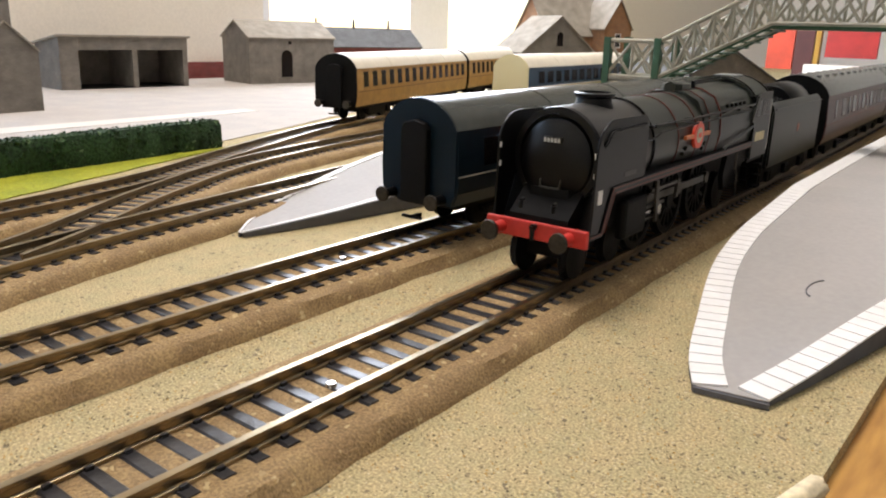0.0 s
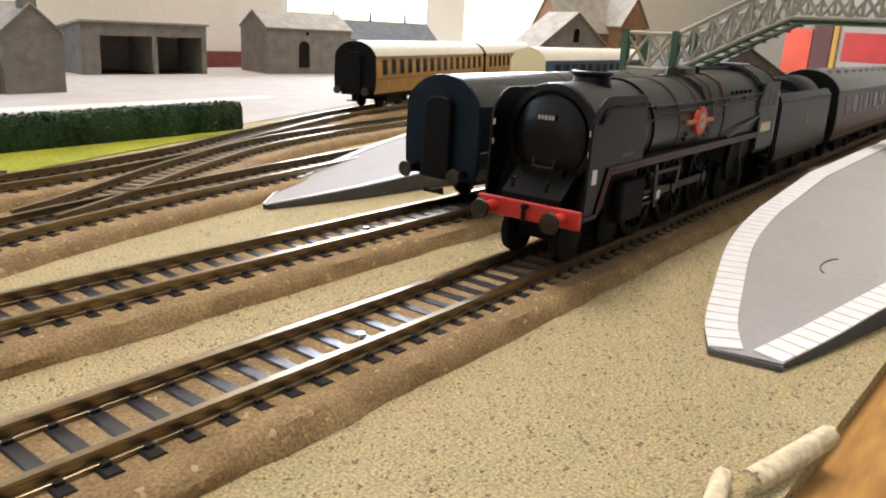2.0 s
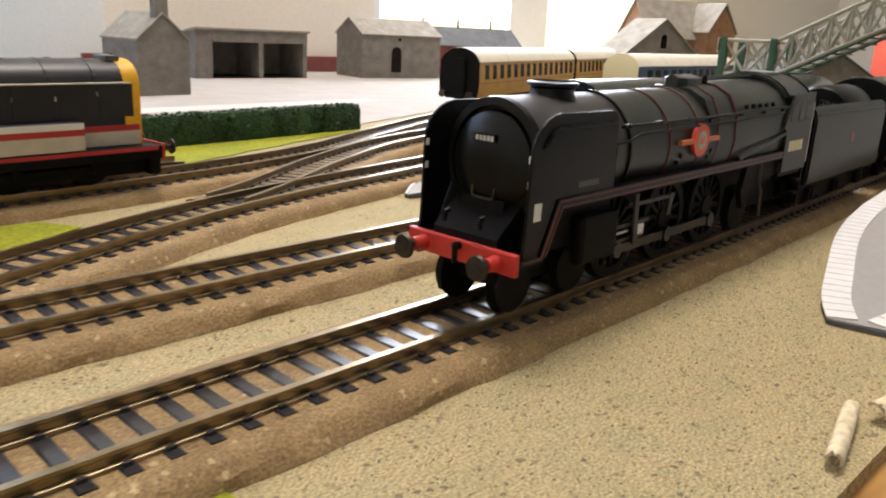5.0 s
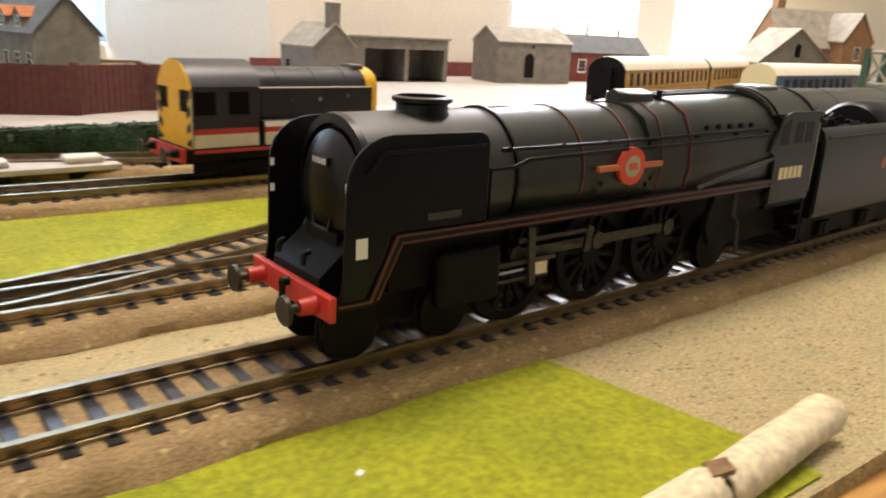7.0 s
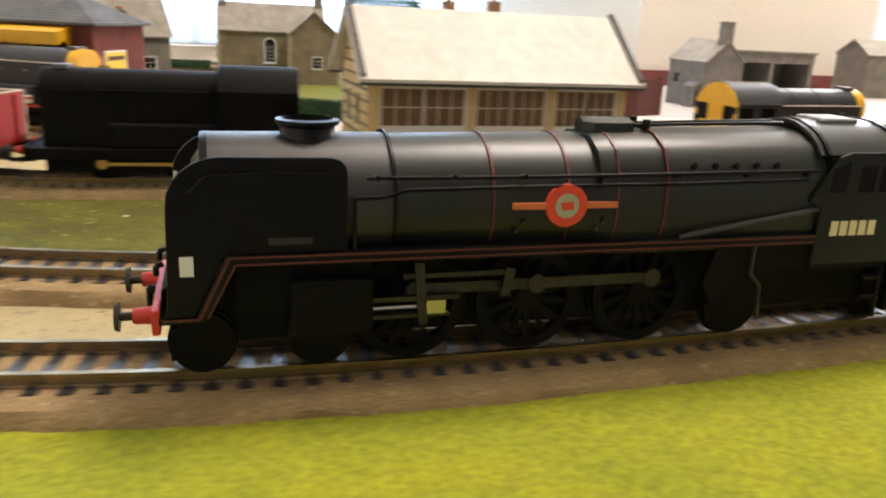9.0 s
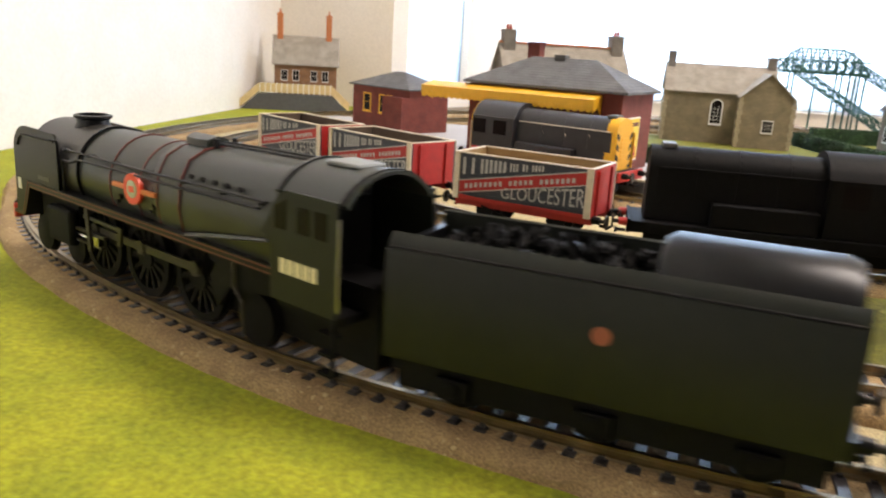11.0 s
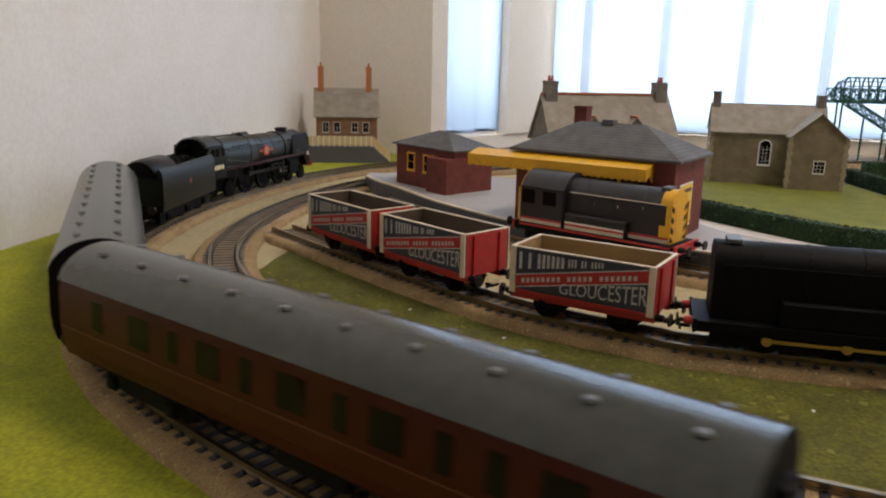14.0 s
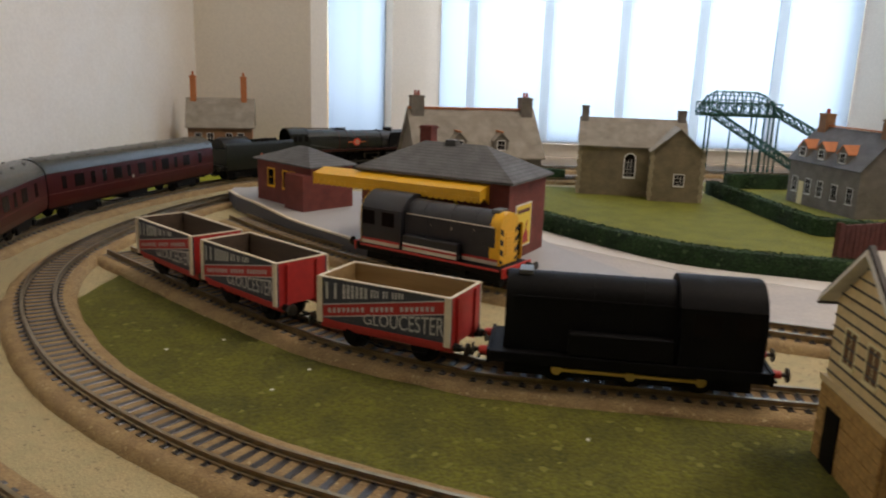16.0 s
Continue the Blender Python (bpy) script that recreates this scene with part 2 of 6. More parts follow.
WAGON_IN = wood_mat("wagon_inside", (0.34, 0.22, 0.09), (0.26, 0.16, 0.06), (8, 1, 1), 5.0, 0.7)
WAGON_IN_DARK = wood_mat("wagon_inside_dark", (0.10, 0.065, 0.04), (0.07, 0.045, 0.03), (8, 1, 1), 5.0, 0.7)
LETTER = mat("wagon_lettering", (0.50, 0.49, 0.46), 0.55, grain=0.3, size=1.5)

STONE_GREY = masonry_mat("grey_stone", (0.215, 0.195, 0.165), (0.185, 0.165, 0.14), (0.16, 0.145, 0.125), 3.6, 1.5)
STONE_TAN = masonry_mat("tan_stone", (0.26, 0.205, 0.125), (0.22, 0.175, 0.105), (0.19, 0.155, 0.10), 3.4, 1.4)
STONE_YELLOW = masonry_mat("yellow_stone_blocks", (0.50, 0.30, 0.10), (0.42, 0.24, 0.075), (0.22, 0.12, 0.04), 9.0, 4.2)
BRICK_RED = masonry_mat("red_brick", (0.20, 0.040, 0.028), (0.16, 0.032, 0.024), (0.15, 0.05, 0.04), 2.6, 0.9)
BRICK_BROWN = masonry_mat("brown_brick", (0.33, 0.165, 0.075), (0.27, 0.13, 0.06), (0.24, 0.15, 0.09), 2.6, 0.9)
SLATE = masonry_mat("slate_roof", (0.135, 0.135, 0.135), (0.115, 0.115, 0.115), (0.08, 0.08, 0.08), 2.4, 1.6)
SLATE_PALE = masonry_mat("pale_slate_roof", (0.36, 0.32, 0.26), (0.32, 0.285, 0.235), (0.26, 0.23, 0.19), 2.4, 1.6)
# cream lifted so that the daylight on the roof is in its colour
ROOF_SUNLIT = mat("sunlit_cream_roof", (0.72, 0.68, 0.60), 0.6, grain=0.1, size=5, colour2=(0.66, 0.62, 0.54))
CREAM_BOARD = mat("cream_boarding", (0.66, 0.50, 0.26), 0.6, grain=0.1, size=4)
DARK_TRIM = mat("dark_trim", (0.05, 0.042, 0.036), 0.6)
RIDGE = mat("terracotta_ridge", (0.50, 0.17, 0.06), 0.7, grain=0.15, size=3)
POT_RED = mat("red_chimney_pot", (0.35, 0.05, 0.03), 0.7, grain=0.15, size=2)
CANOPY = mat("canopy_yellow", (0.75, 0.40, 0.015), 0.5, grain=0.08, size=5)
BRIDGE_GREEN = mat("bridge_green", (0.02, 0.075, 0.03), 0.45, grain=0.1, size=4)
BRIDGE_PALE = mat("bridge_pale_lattice", (0.33, 0.30, 0.225), 0.5, grain=0.1, size=4)
FOOTBRIDGE = mat("footbridge_teal", (0.012, 0.075, 0.055), 0.45, grain=0.1, size=4)
PAPER = mat("poster_yellow", (0.80, 0.58, 0.06), 0.5)
BLIND = blind_mat("blind_slat")
BLIND_SEAM_SHADE = blind_mat("blind_overlap_shade", (1.0, 0.98, 0.95), (0.85, 0.81, 0.75))
GLASS = glass_mat("window_glass")


# ---- building blocks: lengths in millimetres ----
MM = 0.001


def box(bm, x0, x1, y0, y1, z0, z1):
    v = [bm.verts.new((x, y, z)) for z in (z0, z1) for y in (y0, y1) for x in (x0, x1)]
    for f in ((0, 2, 3, 1), (4, 5, 7, 6), (0, 1, 5, 4), (2, 6, 7, 3), (0, 4, 6, 2), (1, 3, 7, 5)):
        bm.faces.new([v[i] for i in f])
    return bm


def cyl(bm, a, b, r, n=16, r2=None):
    a, b = Vector(a), Vector(b)
    d = (b - a).normalized()
    u = d.orthogonal().normalized()
    w = d.cross(u)
    r2 = r if r2 is None else r2
    rings = []
    for p, q in ((a, r), (b, r2)):
        rings.append([bm.verts.new(p + q * (math.cos(k * math.tau / n) * u + math.sin(k * math.tau / n) * w)) for k in range(n)])
    for k in range(n):
        bm.faces.new((rings[0][k], rings[0][(k + 1) % n], rings[1][(k + 1) % n], rings[1][k]))
    bm.faces.new(rings[0][::-1])
    bm.faces.new(rings[1])
    return bm


def prism(bm, pts, axis, lo, hi):
    """A polygon pushed out along an axis: pts are (y, z) for x, (x, z) for y, (x, y) for z."""
    def put(p, t):
        return {"x": (t, p[0], p[1]), "y": (p[0], t, p[1]), "z": (p[0], p[1], t)}[axis]
    a = [bm.verts.new(put(p, lo)) for p in pts]
    b = [bm.verts.new(put(p, hi)) for p in pts]
    n = len(pts)
    for k in range(n):
        bm.faces.new((a[k], a[(k + 1) % n], b[(k + 1) % n], b[k]))
    bm.faces.new(a[::-1])
    bm.faces.new(b)
    return bm


def loft(bm, rings, caps=True):
    """Skins closed rings of equal length, given as lists of points."""
    vs = [[bm.verts.new(p) for p in ring] for ring in rings]
    n = len(vs[0])
    for a, b in zip(vs, vs[1:]):
        for k in range(n):
            bm.faces.new((a[k], a[(k + 1) % n], b[(k + 1) % n], b[k]))
    if caps:
        bm.faces.new(vs[0][::-1])
        bm.faces.new(vs[-1])
    return bm


def tube(bm, pts, r, n=6):
    for a, b in zip(pts, pts[1:]):
        cyl(bm, a, b, r, n)
    return bm


def part(name, bm, material, parent=None, label="", smooth=False, bevel=0.0):
    """Links a bmesh, made in millimetres, as one mesh object under a thing or a part."""
    for v in bm.verts:
        v.co *= MM
    bmesh.ops.recalc_face_normals(bm, faces=bm.faces[:])
    me = bpy.data.meshes.new(name)
    bm.to_mesh(me)
    bm.free()
    me.materials.append(material)
    if smooth:
        me.shade_smooth()
        me.set_sharp_from_angle(angle=radians(38))
    ob = new(name, me)
    ob.parent = parent
    if bevel:
        b = ob.modifiers.new("bevel", "BEVEL")
        b.width, b.segments, b.limit_method = bevel * MM, 2, "ANGLE"
    if label:
        tagged(ob, label)
    return ob


def thing(name, x, y, z, turn, label, category, group=""):
    ob = new(name)
    ob.empty_display_size = 0.01
    ob.matrix_basis = pose(x * MM, y * MM, z * MM, 0, 0, turn)
    return tagged(ob, label, category, group)


def structure(name, bm, material, label, category, smooth=False):
    return tagged(part(name, bm, material, None, "", smooth), label, category, "", "structure")


def piece(name, mesh, parent, m):
    ob = new(name, mesh)
    ob.parent = parent
    ob.matrix_basis = m
    return ob


def B():
    return bmesh.new()


def curve_line(points, steps=10):
    """A smooth plan line through points."""
    p = [Vector(q) for q in points]
    out = []
    for i in range(len(p) - 1):
        a, b, c, d = p[max(i - 1, 0)], p[i], p[i + 1], p[min(i + 2, len(p) - 1)]
        for k in range(steps):
            t = k / steps
            out.append(0.5 * (2 * b + (c - a) * t + (2 * a - 5 * b + 4 * c - d) * t * t + (3 * b - a - 3 * c + d) * t ** 3))
    out.append(p[-1])
    return out


class Line:
    """A plan line measured along its length."""

    def __init__(self, points, steps=10):
        self.p = curve_line(points, steps)
        self.s = [0.0]
        for a, b in zip(self.p, self.p[1:]):
            self.s.append(self.s[-1] + (b - a).length)
        self.long = self.s[-1]
        self.xs, self.ys = [q.x for q in self.p], [q.y for q in self.p]

    def at(self, s):
        a = Vector((np.interp(s, self.s, self.xs), np.interp(s, self.s, self.ys)))
        b = Vector((np.interp(s + 2, self.s, self.xs), np.interp(s + 2, self.s, self.ys)))
        c = Vector((np.interp(s - 2, self.s, self.xs), np.interp(s - 2, self.s, self.ys)))
        return a, (b - c).normalized()

    def near_x(self, x, top=480.0):
        return self.s[min((k for k in range(len(self.p)) if self.ys[k] < top or x > 120), key=lambda k: abs(self.xs[k] - x) + (9999 if self.ys[k] > 900 else 0))]


def sweep(bm, line, profile, s0, s1, step=8.0, wobble=0.0, closed=True):
    """A profile of (offset to the left, height) along a line."""
    n = max(2, int((s1 - s0) / step))
    rings = []
    for k in range(n + 1):
        s = s0 + (s1 - s0) * k / n
        q, d = line.at(s)
        left = Vector((-d.y, d.x))
        ring = []
        for i, (o, z) in enumerate(profile):
            w = wobble * noise.noise((s * 0.05, o * 0.3, i * 3.7)) + wobble * 0.6 * noise.noise((s * 0.21, o, 9.1 + i))
            ring.append((*(q + left * (o + w)), z + 0.3 * w))
        rings.append(ring)
    return loft(bm, rings)


RAIL_Z = 7.7
A = Line([(1500, 175), (900, 145), (600, 129.5), (320, 116.5), (200, 111), (120, 107.4), (20, 104.8), (-60, 102.8), (-130, 101), (-190, 100), (-240, 101), (-290, 105.5),
          (-340, 115), (-390, 129.5), (-440, 148), (-488, 174.5), (-535, 205.5), (-580.5, 247), (-622.5, 303), (-661, 364), (-684, 442), (-693, 530),
          (-690, 620), (-672, 710), (-640, 795), (-590, 870), (-530, 935), (-450, 990), (-350, 1030), (-200, 1060), (0, 1075), (200, 1080)])
BL = Line([(1500, 215), (900, 192), (400, 175), (180, 168), (75, 164.5), (-60, 162), (-200, 162), (-290, 172), (-384, 199), (-440, 224), (-503, 267),
           (-551, 316), (-593, 376), (-618, 440), (-628, 520), (-624, 600), (-605, 690), (-565, 770), (-510, 835), (-430, 890), (-330, 930), (-200, 958)])
C = Line([(-600, 478), (-545, 432), (-495, 391), (-428, 340), (-390, 320), (-352, 306), (-335, 301), (-229, 293), (-130, 286), (-60, 283), (10, 285),
          (70, 291), (130, 302), (190, 322), (254, 355), (376, 412), (560, 474), (740, 532), (900, 585), (1100, 650)])
D = Line([(-150, 162), (-100, 167), (-64, 176), (-18, 191), (40, 216), (85, 233), (150, 249), (254, 270), (400, 296), (700, 345), (1200, 420)])
P = Line([(-560, 610), (-500, 548), (-426, 490), (-370, 455), (-318, 428), (-240, 398), (-150, 372), (-60, 352), (20, 335), (110, 318)])
E2 = Line([(60, 226), (110, 252), (170, 290), (254, 330), (400, 362), (600, 385), (900, 420), (1200, 450)])

# ---- the room ----
structure("floor", box(B(), -760, 2700, -4000, 1500, -910, -900), mat("carpet", (0.22, 0.20, 0.18), 0.95, grain=0.3, size=4), "grey carpet under the layout", "floor")
structure("ceiling", box(B(), -760, 2700, -4000, 1500, 1500, 1510), WALL, "plain white painted ceiling", "ceiling")
structure("wall_left", box(B(), -770, -752, -4000, 1000, -900, 1500), WALL, "plain off-white painted wall beside the curve", "wall")
structure("wall_right", box(B(), 2700, 2710, -4000, 1500, -900, 1500), WALL, "plain off-white painted wall", "wall")
structure("wall_near", box(B(), -760, 2700, -4010, -4000, -900, 1500), WALL, "plain off-white painted wall behind the layout", "wall")
_w = B()
box(_w, -760, -612, 1000, 1015, -900, 1500)
structure("wall_bay_return", _w, CREAMWALL, "cream painted wall beside the bay window", "wall")
_w = B()
box(_w, 330, 745, 952, 966, -900, 1500)
box(_w, 745, 1560, 952, 966, -900, 10)
box(_w, 745, 1560, 952, 966, 900, 1500)
box(_w, 1560, 2700, 952, 966, -900, 1500)
structure("wall_window", _w, CREAMWALL, "cream painted wall round the windows", "wall")
_w = B()
prism(_w, [(-612, 1000), (-598, 1000), (-448, 1245), (-462, 1252)], "z", -900, 20)
prism(_w, [(-612, 1000), (-598, 1000), (-448, 1245), (-462, 1252)], "z", 900, 1500)
prism(_w, [(-612, 1000), (-596, 1000), (-580, 1026), (-594, 1033)], "z", 20, 900)
prism(_w, [(-523, 1145), (-509, 1138), (-446, 1242), (-460, 1250)], "z", 20, 900)
structure("wall_bay_side", _w, CREAMWALL, "cream angled side of the bay with a window", "wall")
_w = B()
box(_w, -462, 195, 1250, 1264, -900, 20)
box(_w, -462, 195, 1250, 1264, 900, 1500)
prism(_w, [(195, 1250), (205, 1262), (340, 966), (330, 952)], "z", -900, 1500)
structure("wall_bay_back", _w, CREAMWALL, "cream bay wall below and above the window", "wall")
_w = B()
box(_w, -760, -462, 1015, 1330, -900, -890)
structure("ground_outside", box(B(), -3000, 5000, 1500, 9000, -1200, -1190), mat("outside_ground", (0.12, 0.14, 0.08), 0.9, grain=0.3, size=50), "green ground outside the windows", "ground")
_w.free()


def window(name, x0, x1, y, z0, z1, posts, label):
    w = tagged(new(name), label, "window", "", "structure")
    f = B()
    for a, b in ((x0, x0 + 14), (x1 - 14, x1)):
        box(f, a, b, y, y + 12, z0, z1)
    box(f, x0 + 14, x1 - 14, y, y + 12, z0, z0 + 14)
    box(f, x0 + 14, x1 - 14, y, y + 12, z1 - 14, z1)
    part("window_frame", f, FRAME_WHITE, w)
    for a, b in posts:
        part("window_post", box(B(), a, b, y - 2, y + 14, z0 + 14, z1 - 14), FRAME_WHITE, w)
    return w


def slats(win, spots, y, z0, z1, wide, turn):
    for x, yy in spots:
        b = B()
        n = 6
        ring = []
        for k in range(n + 1):
            u = (k / n - 0.5) * wide
            ring.append((u, 3.0 * math.cos(k / n * math.pi)))
        pts = ring + [(u, v + 0.7) for u, v in ring[::-1]]
        prism(b, pts, "z", z0, z1)
        o = part("blind_slat", b, BLIND, win)
        o.matrix_basis = pose(x * MM, yy * MM, 0, 0, 0, turn)


_bay = window("window_1", -462, 195, 1262, 20, 900, [], "bright bay window behind white vertical blinds")
slats(_bay, [(-455 + 117.5 * k, 1240) for k in range(6)], 1240, 25, 890, 128, 7)
# added strips that dim the sky where neighbouring slats overlap
for _k in range(5):
    part("seam_shade", box(B(), -403 + 117.5 * _k, -389 + 117.5 * _k, 1226, 1227, 25, 890), BLIND_SEAM_SHADE, _bay)
_side = tagged(new("window_2"), "narrow angled bay window, bright with daylight", "window", "", "structure")
_f = B()
box(_f, -65, -59, 0, 10, 20, 900)
box(_f, 59, 65, 0, 10, 20, 900)
box(_f, -59, 59, 0, 10, 20, 30)
_o = part("window_frame", _f, FRAME_WHITE, _side)
_o.matrix_basis = pose(-0.558, 1.092, 0, 0, 0, 58.5)
slats(_side, [(-566, 1073), (-533, 1127)], 0, 25, 890, 58, 58.5)
_win = window("window_3", 745, 1560, 955, 10, 900, [(1070, 1180)], "bright wide window with a pale centre post")
part("window_sill", box(B(), 735, 1570, 925, 952, 2, 10), FRAME_WHITE, _win)

# ---- the layout's board and its surfaces ----
structure("ground", box(B(), -751, 2300, 22, 951, -14, 0), SAND, "model railway board covered in tan sand scatter", "ground")
_b = B()
prism(_b, [(-751, 951.5), (330, 951.5), (190, 1249), (-447, 1244), (-595, 1000), (-751, 1000)], "z", -14, 0)
structure("ground_bay", _b, CORK_DARK, "brown board surface running into the bay", "ground")


def edge_points(x0, x1, y, n, amp, seed):
    return [(x0 + (x1 - x0) * k / n, y + amp * noise.noise((k * 0.6, seed, 0)) + amp * 0.5 * noise.noise((k * 1.9, seed, 4))) for k in range(n + 1)]


# timber fascia under a torn paper edge
_b = B()
loft(_b, [[(x, y - 17 + 2 * noise.noise((x * 0.02, 1, 0)), -90), (x, y + 10, -90), (x, y + 10, -3.5), (x, y - 2, -4 + 1.2 * noise.noise((x * 0.05, 3, 0))), (x, y - 10, -4.4 + 1.6 * noise.noise((x * 0.06, 7, 0))), (x, y - 15 + 2.5 * noise.noise((x * 0.03, 2, 0)), -7 + 2.5 * noise.noise((x * 0.05, 5, 0)))]
          for x, y in [(-751 + 5 * k, 20) for k in range(400)]])
structure("fascia", _b, TIMBER, "orange-brown sawn timber edge of the board", "board edge", True)


def sheet(name, pts, z, material, label, category):
    """A thin mat cut to an outline, laid on the board."""
    return structure(name, prism(B(), pts, "z", z - 0.35, z), material, label, category)


def ragged(pts, amp=2.0, step=9.0, seed=0.0):
    """An outline with an uneven cut edge."""
    out = []
    for (x0, y0), (x1, y1) in zip(pts, pts[1:] + pts[:1]):
        n = max(1, int(math.hypot(x1 - x0, y1 - y0) / step))
        for k in range(n):
            x, y = x0 + (x1 - x0) * k / n, y0 + (y1 - y0) * k / n
            out.append((x + amp * noise.noise((x * 0.05, y * 0.05, seed)), y + amp * noise.noise((x * 0.05, y * 0.05, seed + 7))))
    return out


def along(line, s0, s1, off, n):
    out = []
    for k in range(n + 1):
        q, d = line.at(s0 + (s1 - s0) * k / n)
        out.append((q.x - d.y * off, q.y + d.x * off))
    return out


_sA = A.near_x
# bright grass before the curve, from the cut corner round to the wall
_out = along(A, _sA(-2), _sA(-682), 17, 60)
sheet("grass_front", [(8, 40), (-1, 87.6)] + _out + [(-750, 430), (-750, 24), (8, 24)], 0.6, GRASS, "bright yellow-green grass mat along the track", "grass")
sheet("grass_wall", [(-750, 432)] + along(A, _sA(-682), 2640, 17, 30) + [(-600, 998), (-750, 998)], 0.6, GRASS, "bright green grass strip along the wall", "grass")
# olive grass inside the curve
_in = along(BL, BL.near_x(-250), BL.near_x(-588), -17, 34)
_cw = along(C, 46, C.near_x(-60), -17, 30)
sheet("grass_inner", ragged(_in + _cw + [(-60, 215), (-100, 195), (-200, 184)], 1.5), 0.6, GRASS_DARK, "olive grass mat inside the curve", "grass")
sheet("grass_tip", ragged([(-588, 500), (-560, 470), (-540, 462), (-520, 470), (-560, 520), (-580, 540)], 2), 0.6, GRASS_DARK, "olive grass patch at the siding's end", "grass")
sheet("grass_points", ragged([(-170, 186), (-105, 192), (-60, 203), (-10, 222), (40, 248), (30, 262), (-60, 267), (-170, 268)], 1.5), 0.9, GRASS, "bright green grass mat between the tracks", "grass")
sheet("grass_hedge", ragged([(-90, 312), (20, 318), (120, 340), (200, 372), (282, 404), (282, 412), (100, 384), (-90, 362)], 1.5), 0.6, GRASS, "yellow-green grass strip before the hedge", "grass")
sheet("yard", [(-125, 395), (-20, 378), (110, 398), (286, 425), (380, 460), (520, 520), (900, 660), (1100, 940), (-70, 945), (-60, 560)], 0.5, YARD, "pale grey paper goods yard surface", "yard")
sheet("yard_road", [(60, 560), (140, 535), (430, 560), (430, 580), (150, 565), (70, 600)], 0.9, ROADWHITE, "pale strip of road across the yard", "road")
sheet("lawn", [(-300, 655), (-210, 545), (-118, 515), (-20, 660), (-60, 700), (-95, 905), (-380, 905), (-420, 800)], 0.6, LAWN, "green lawn round the chapel", "lawn")
sheet("station_road", [(-316, 604), (-206, 520), (-125, 486), (-60, 470), (-60, 500), (-118, 512), (-210, 542), (-300, 652), (-330, 660)], 0.8, ROADWHITE, "white card road beside the station", "road")
sheet("station_yard", [(-60, 400), (-60, 470), (-125, 486), (-206, 520), (-316, 604), (-330, 520), (-240, 435), (-150, 395)], 0.55, YARD, "grey card ground before the station road", "yard")
sheet("cottage_ground", [(-95, 905), (-60, 700), (-20, 660), (60, 690), (150, 760), (150, 1000), (-95, 1000)], 0.65, LAWN, "green ground round the stone cottage", "lawn")
_b = B()
box(_b, 300, 745, 944, 951, 0, 22)
structure("backscene_wall", _b, SKIRT_RED, "low red brick-paper strip along the wall", "wall strip")


# ---- track ----
def sleeper_mesh():
    b = B()
    x, y, z = 1.6, 12.0, 1.3
    pts = [(-x, 0), (x, 0), (x, z - 0.4), (x - 0.4, z), (-x + 0.4, z), (-x, z - 0.4)]
    v = [[b.verts.new((px * MM, s * y * MM, pz * MM)) for px, pz in pts] for s in (-1, 1)]
    for k in range(6):
        b.faces.new((v[0][k], v[0][(k + 1) % 6], v[1][(k + 1) % 6], v[1][k]))
    b.faces.new(v[0][::-1])
    b.faces.new(v[1])
    for s in (-1, 1):
        for o in (-1.5, 1.5):
            w = [b.verts.new(((dx) * MM, (s * 8 + o + dy) * MM, (z + dz) * MM)) for dz in (0, 0.7) for dx, dy in ((-0.7, -0.4), (0.7, -0.4), (0.7, 0.4), (-0.7, 0.4))]
            for f in ((0, 1, 5, 4), (1, 2, 6, 5), (2, 3, 7, 6), (3, 0, 4, 7), (4, 5, 6, 7)):
                b.faces.new([w[i] for i in f])
    bmesh.ops.recalc_face_normals(b, faces=b.faces[:])
    me = bpy.data.meshes.new("sleeper")
    b.to_mesh(me)
    b.free()
    me.materials.append(SLEEPER)
    return me


SLEEPER_MESH = sleeper_mesh()
PITCH = 6.8


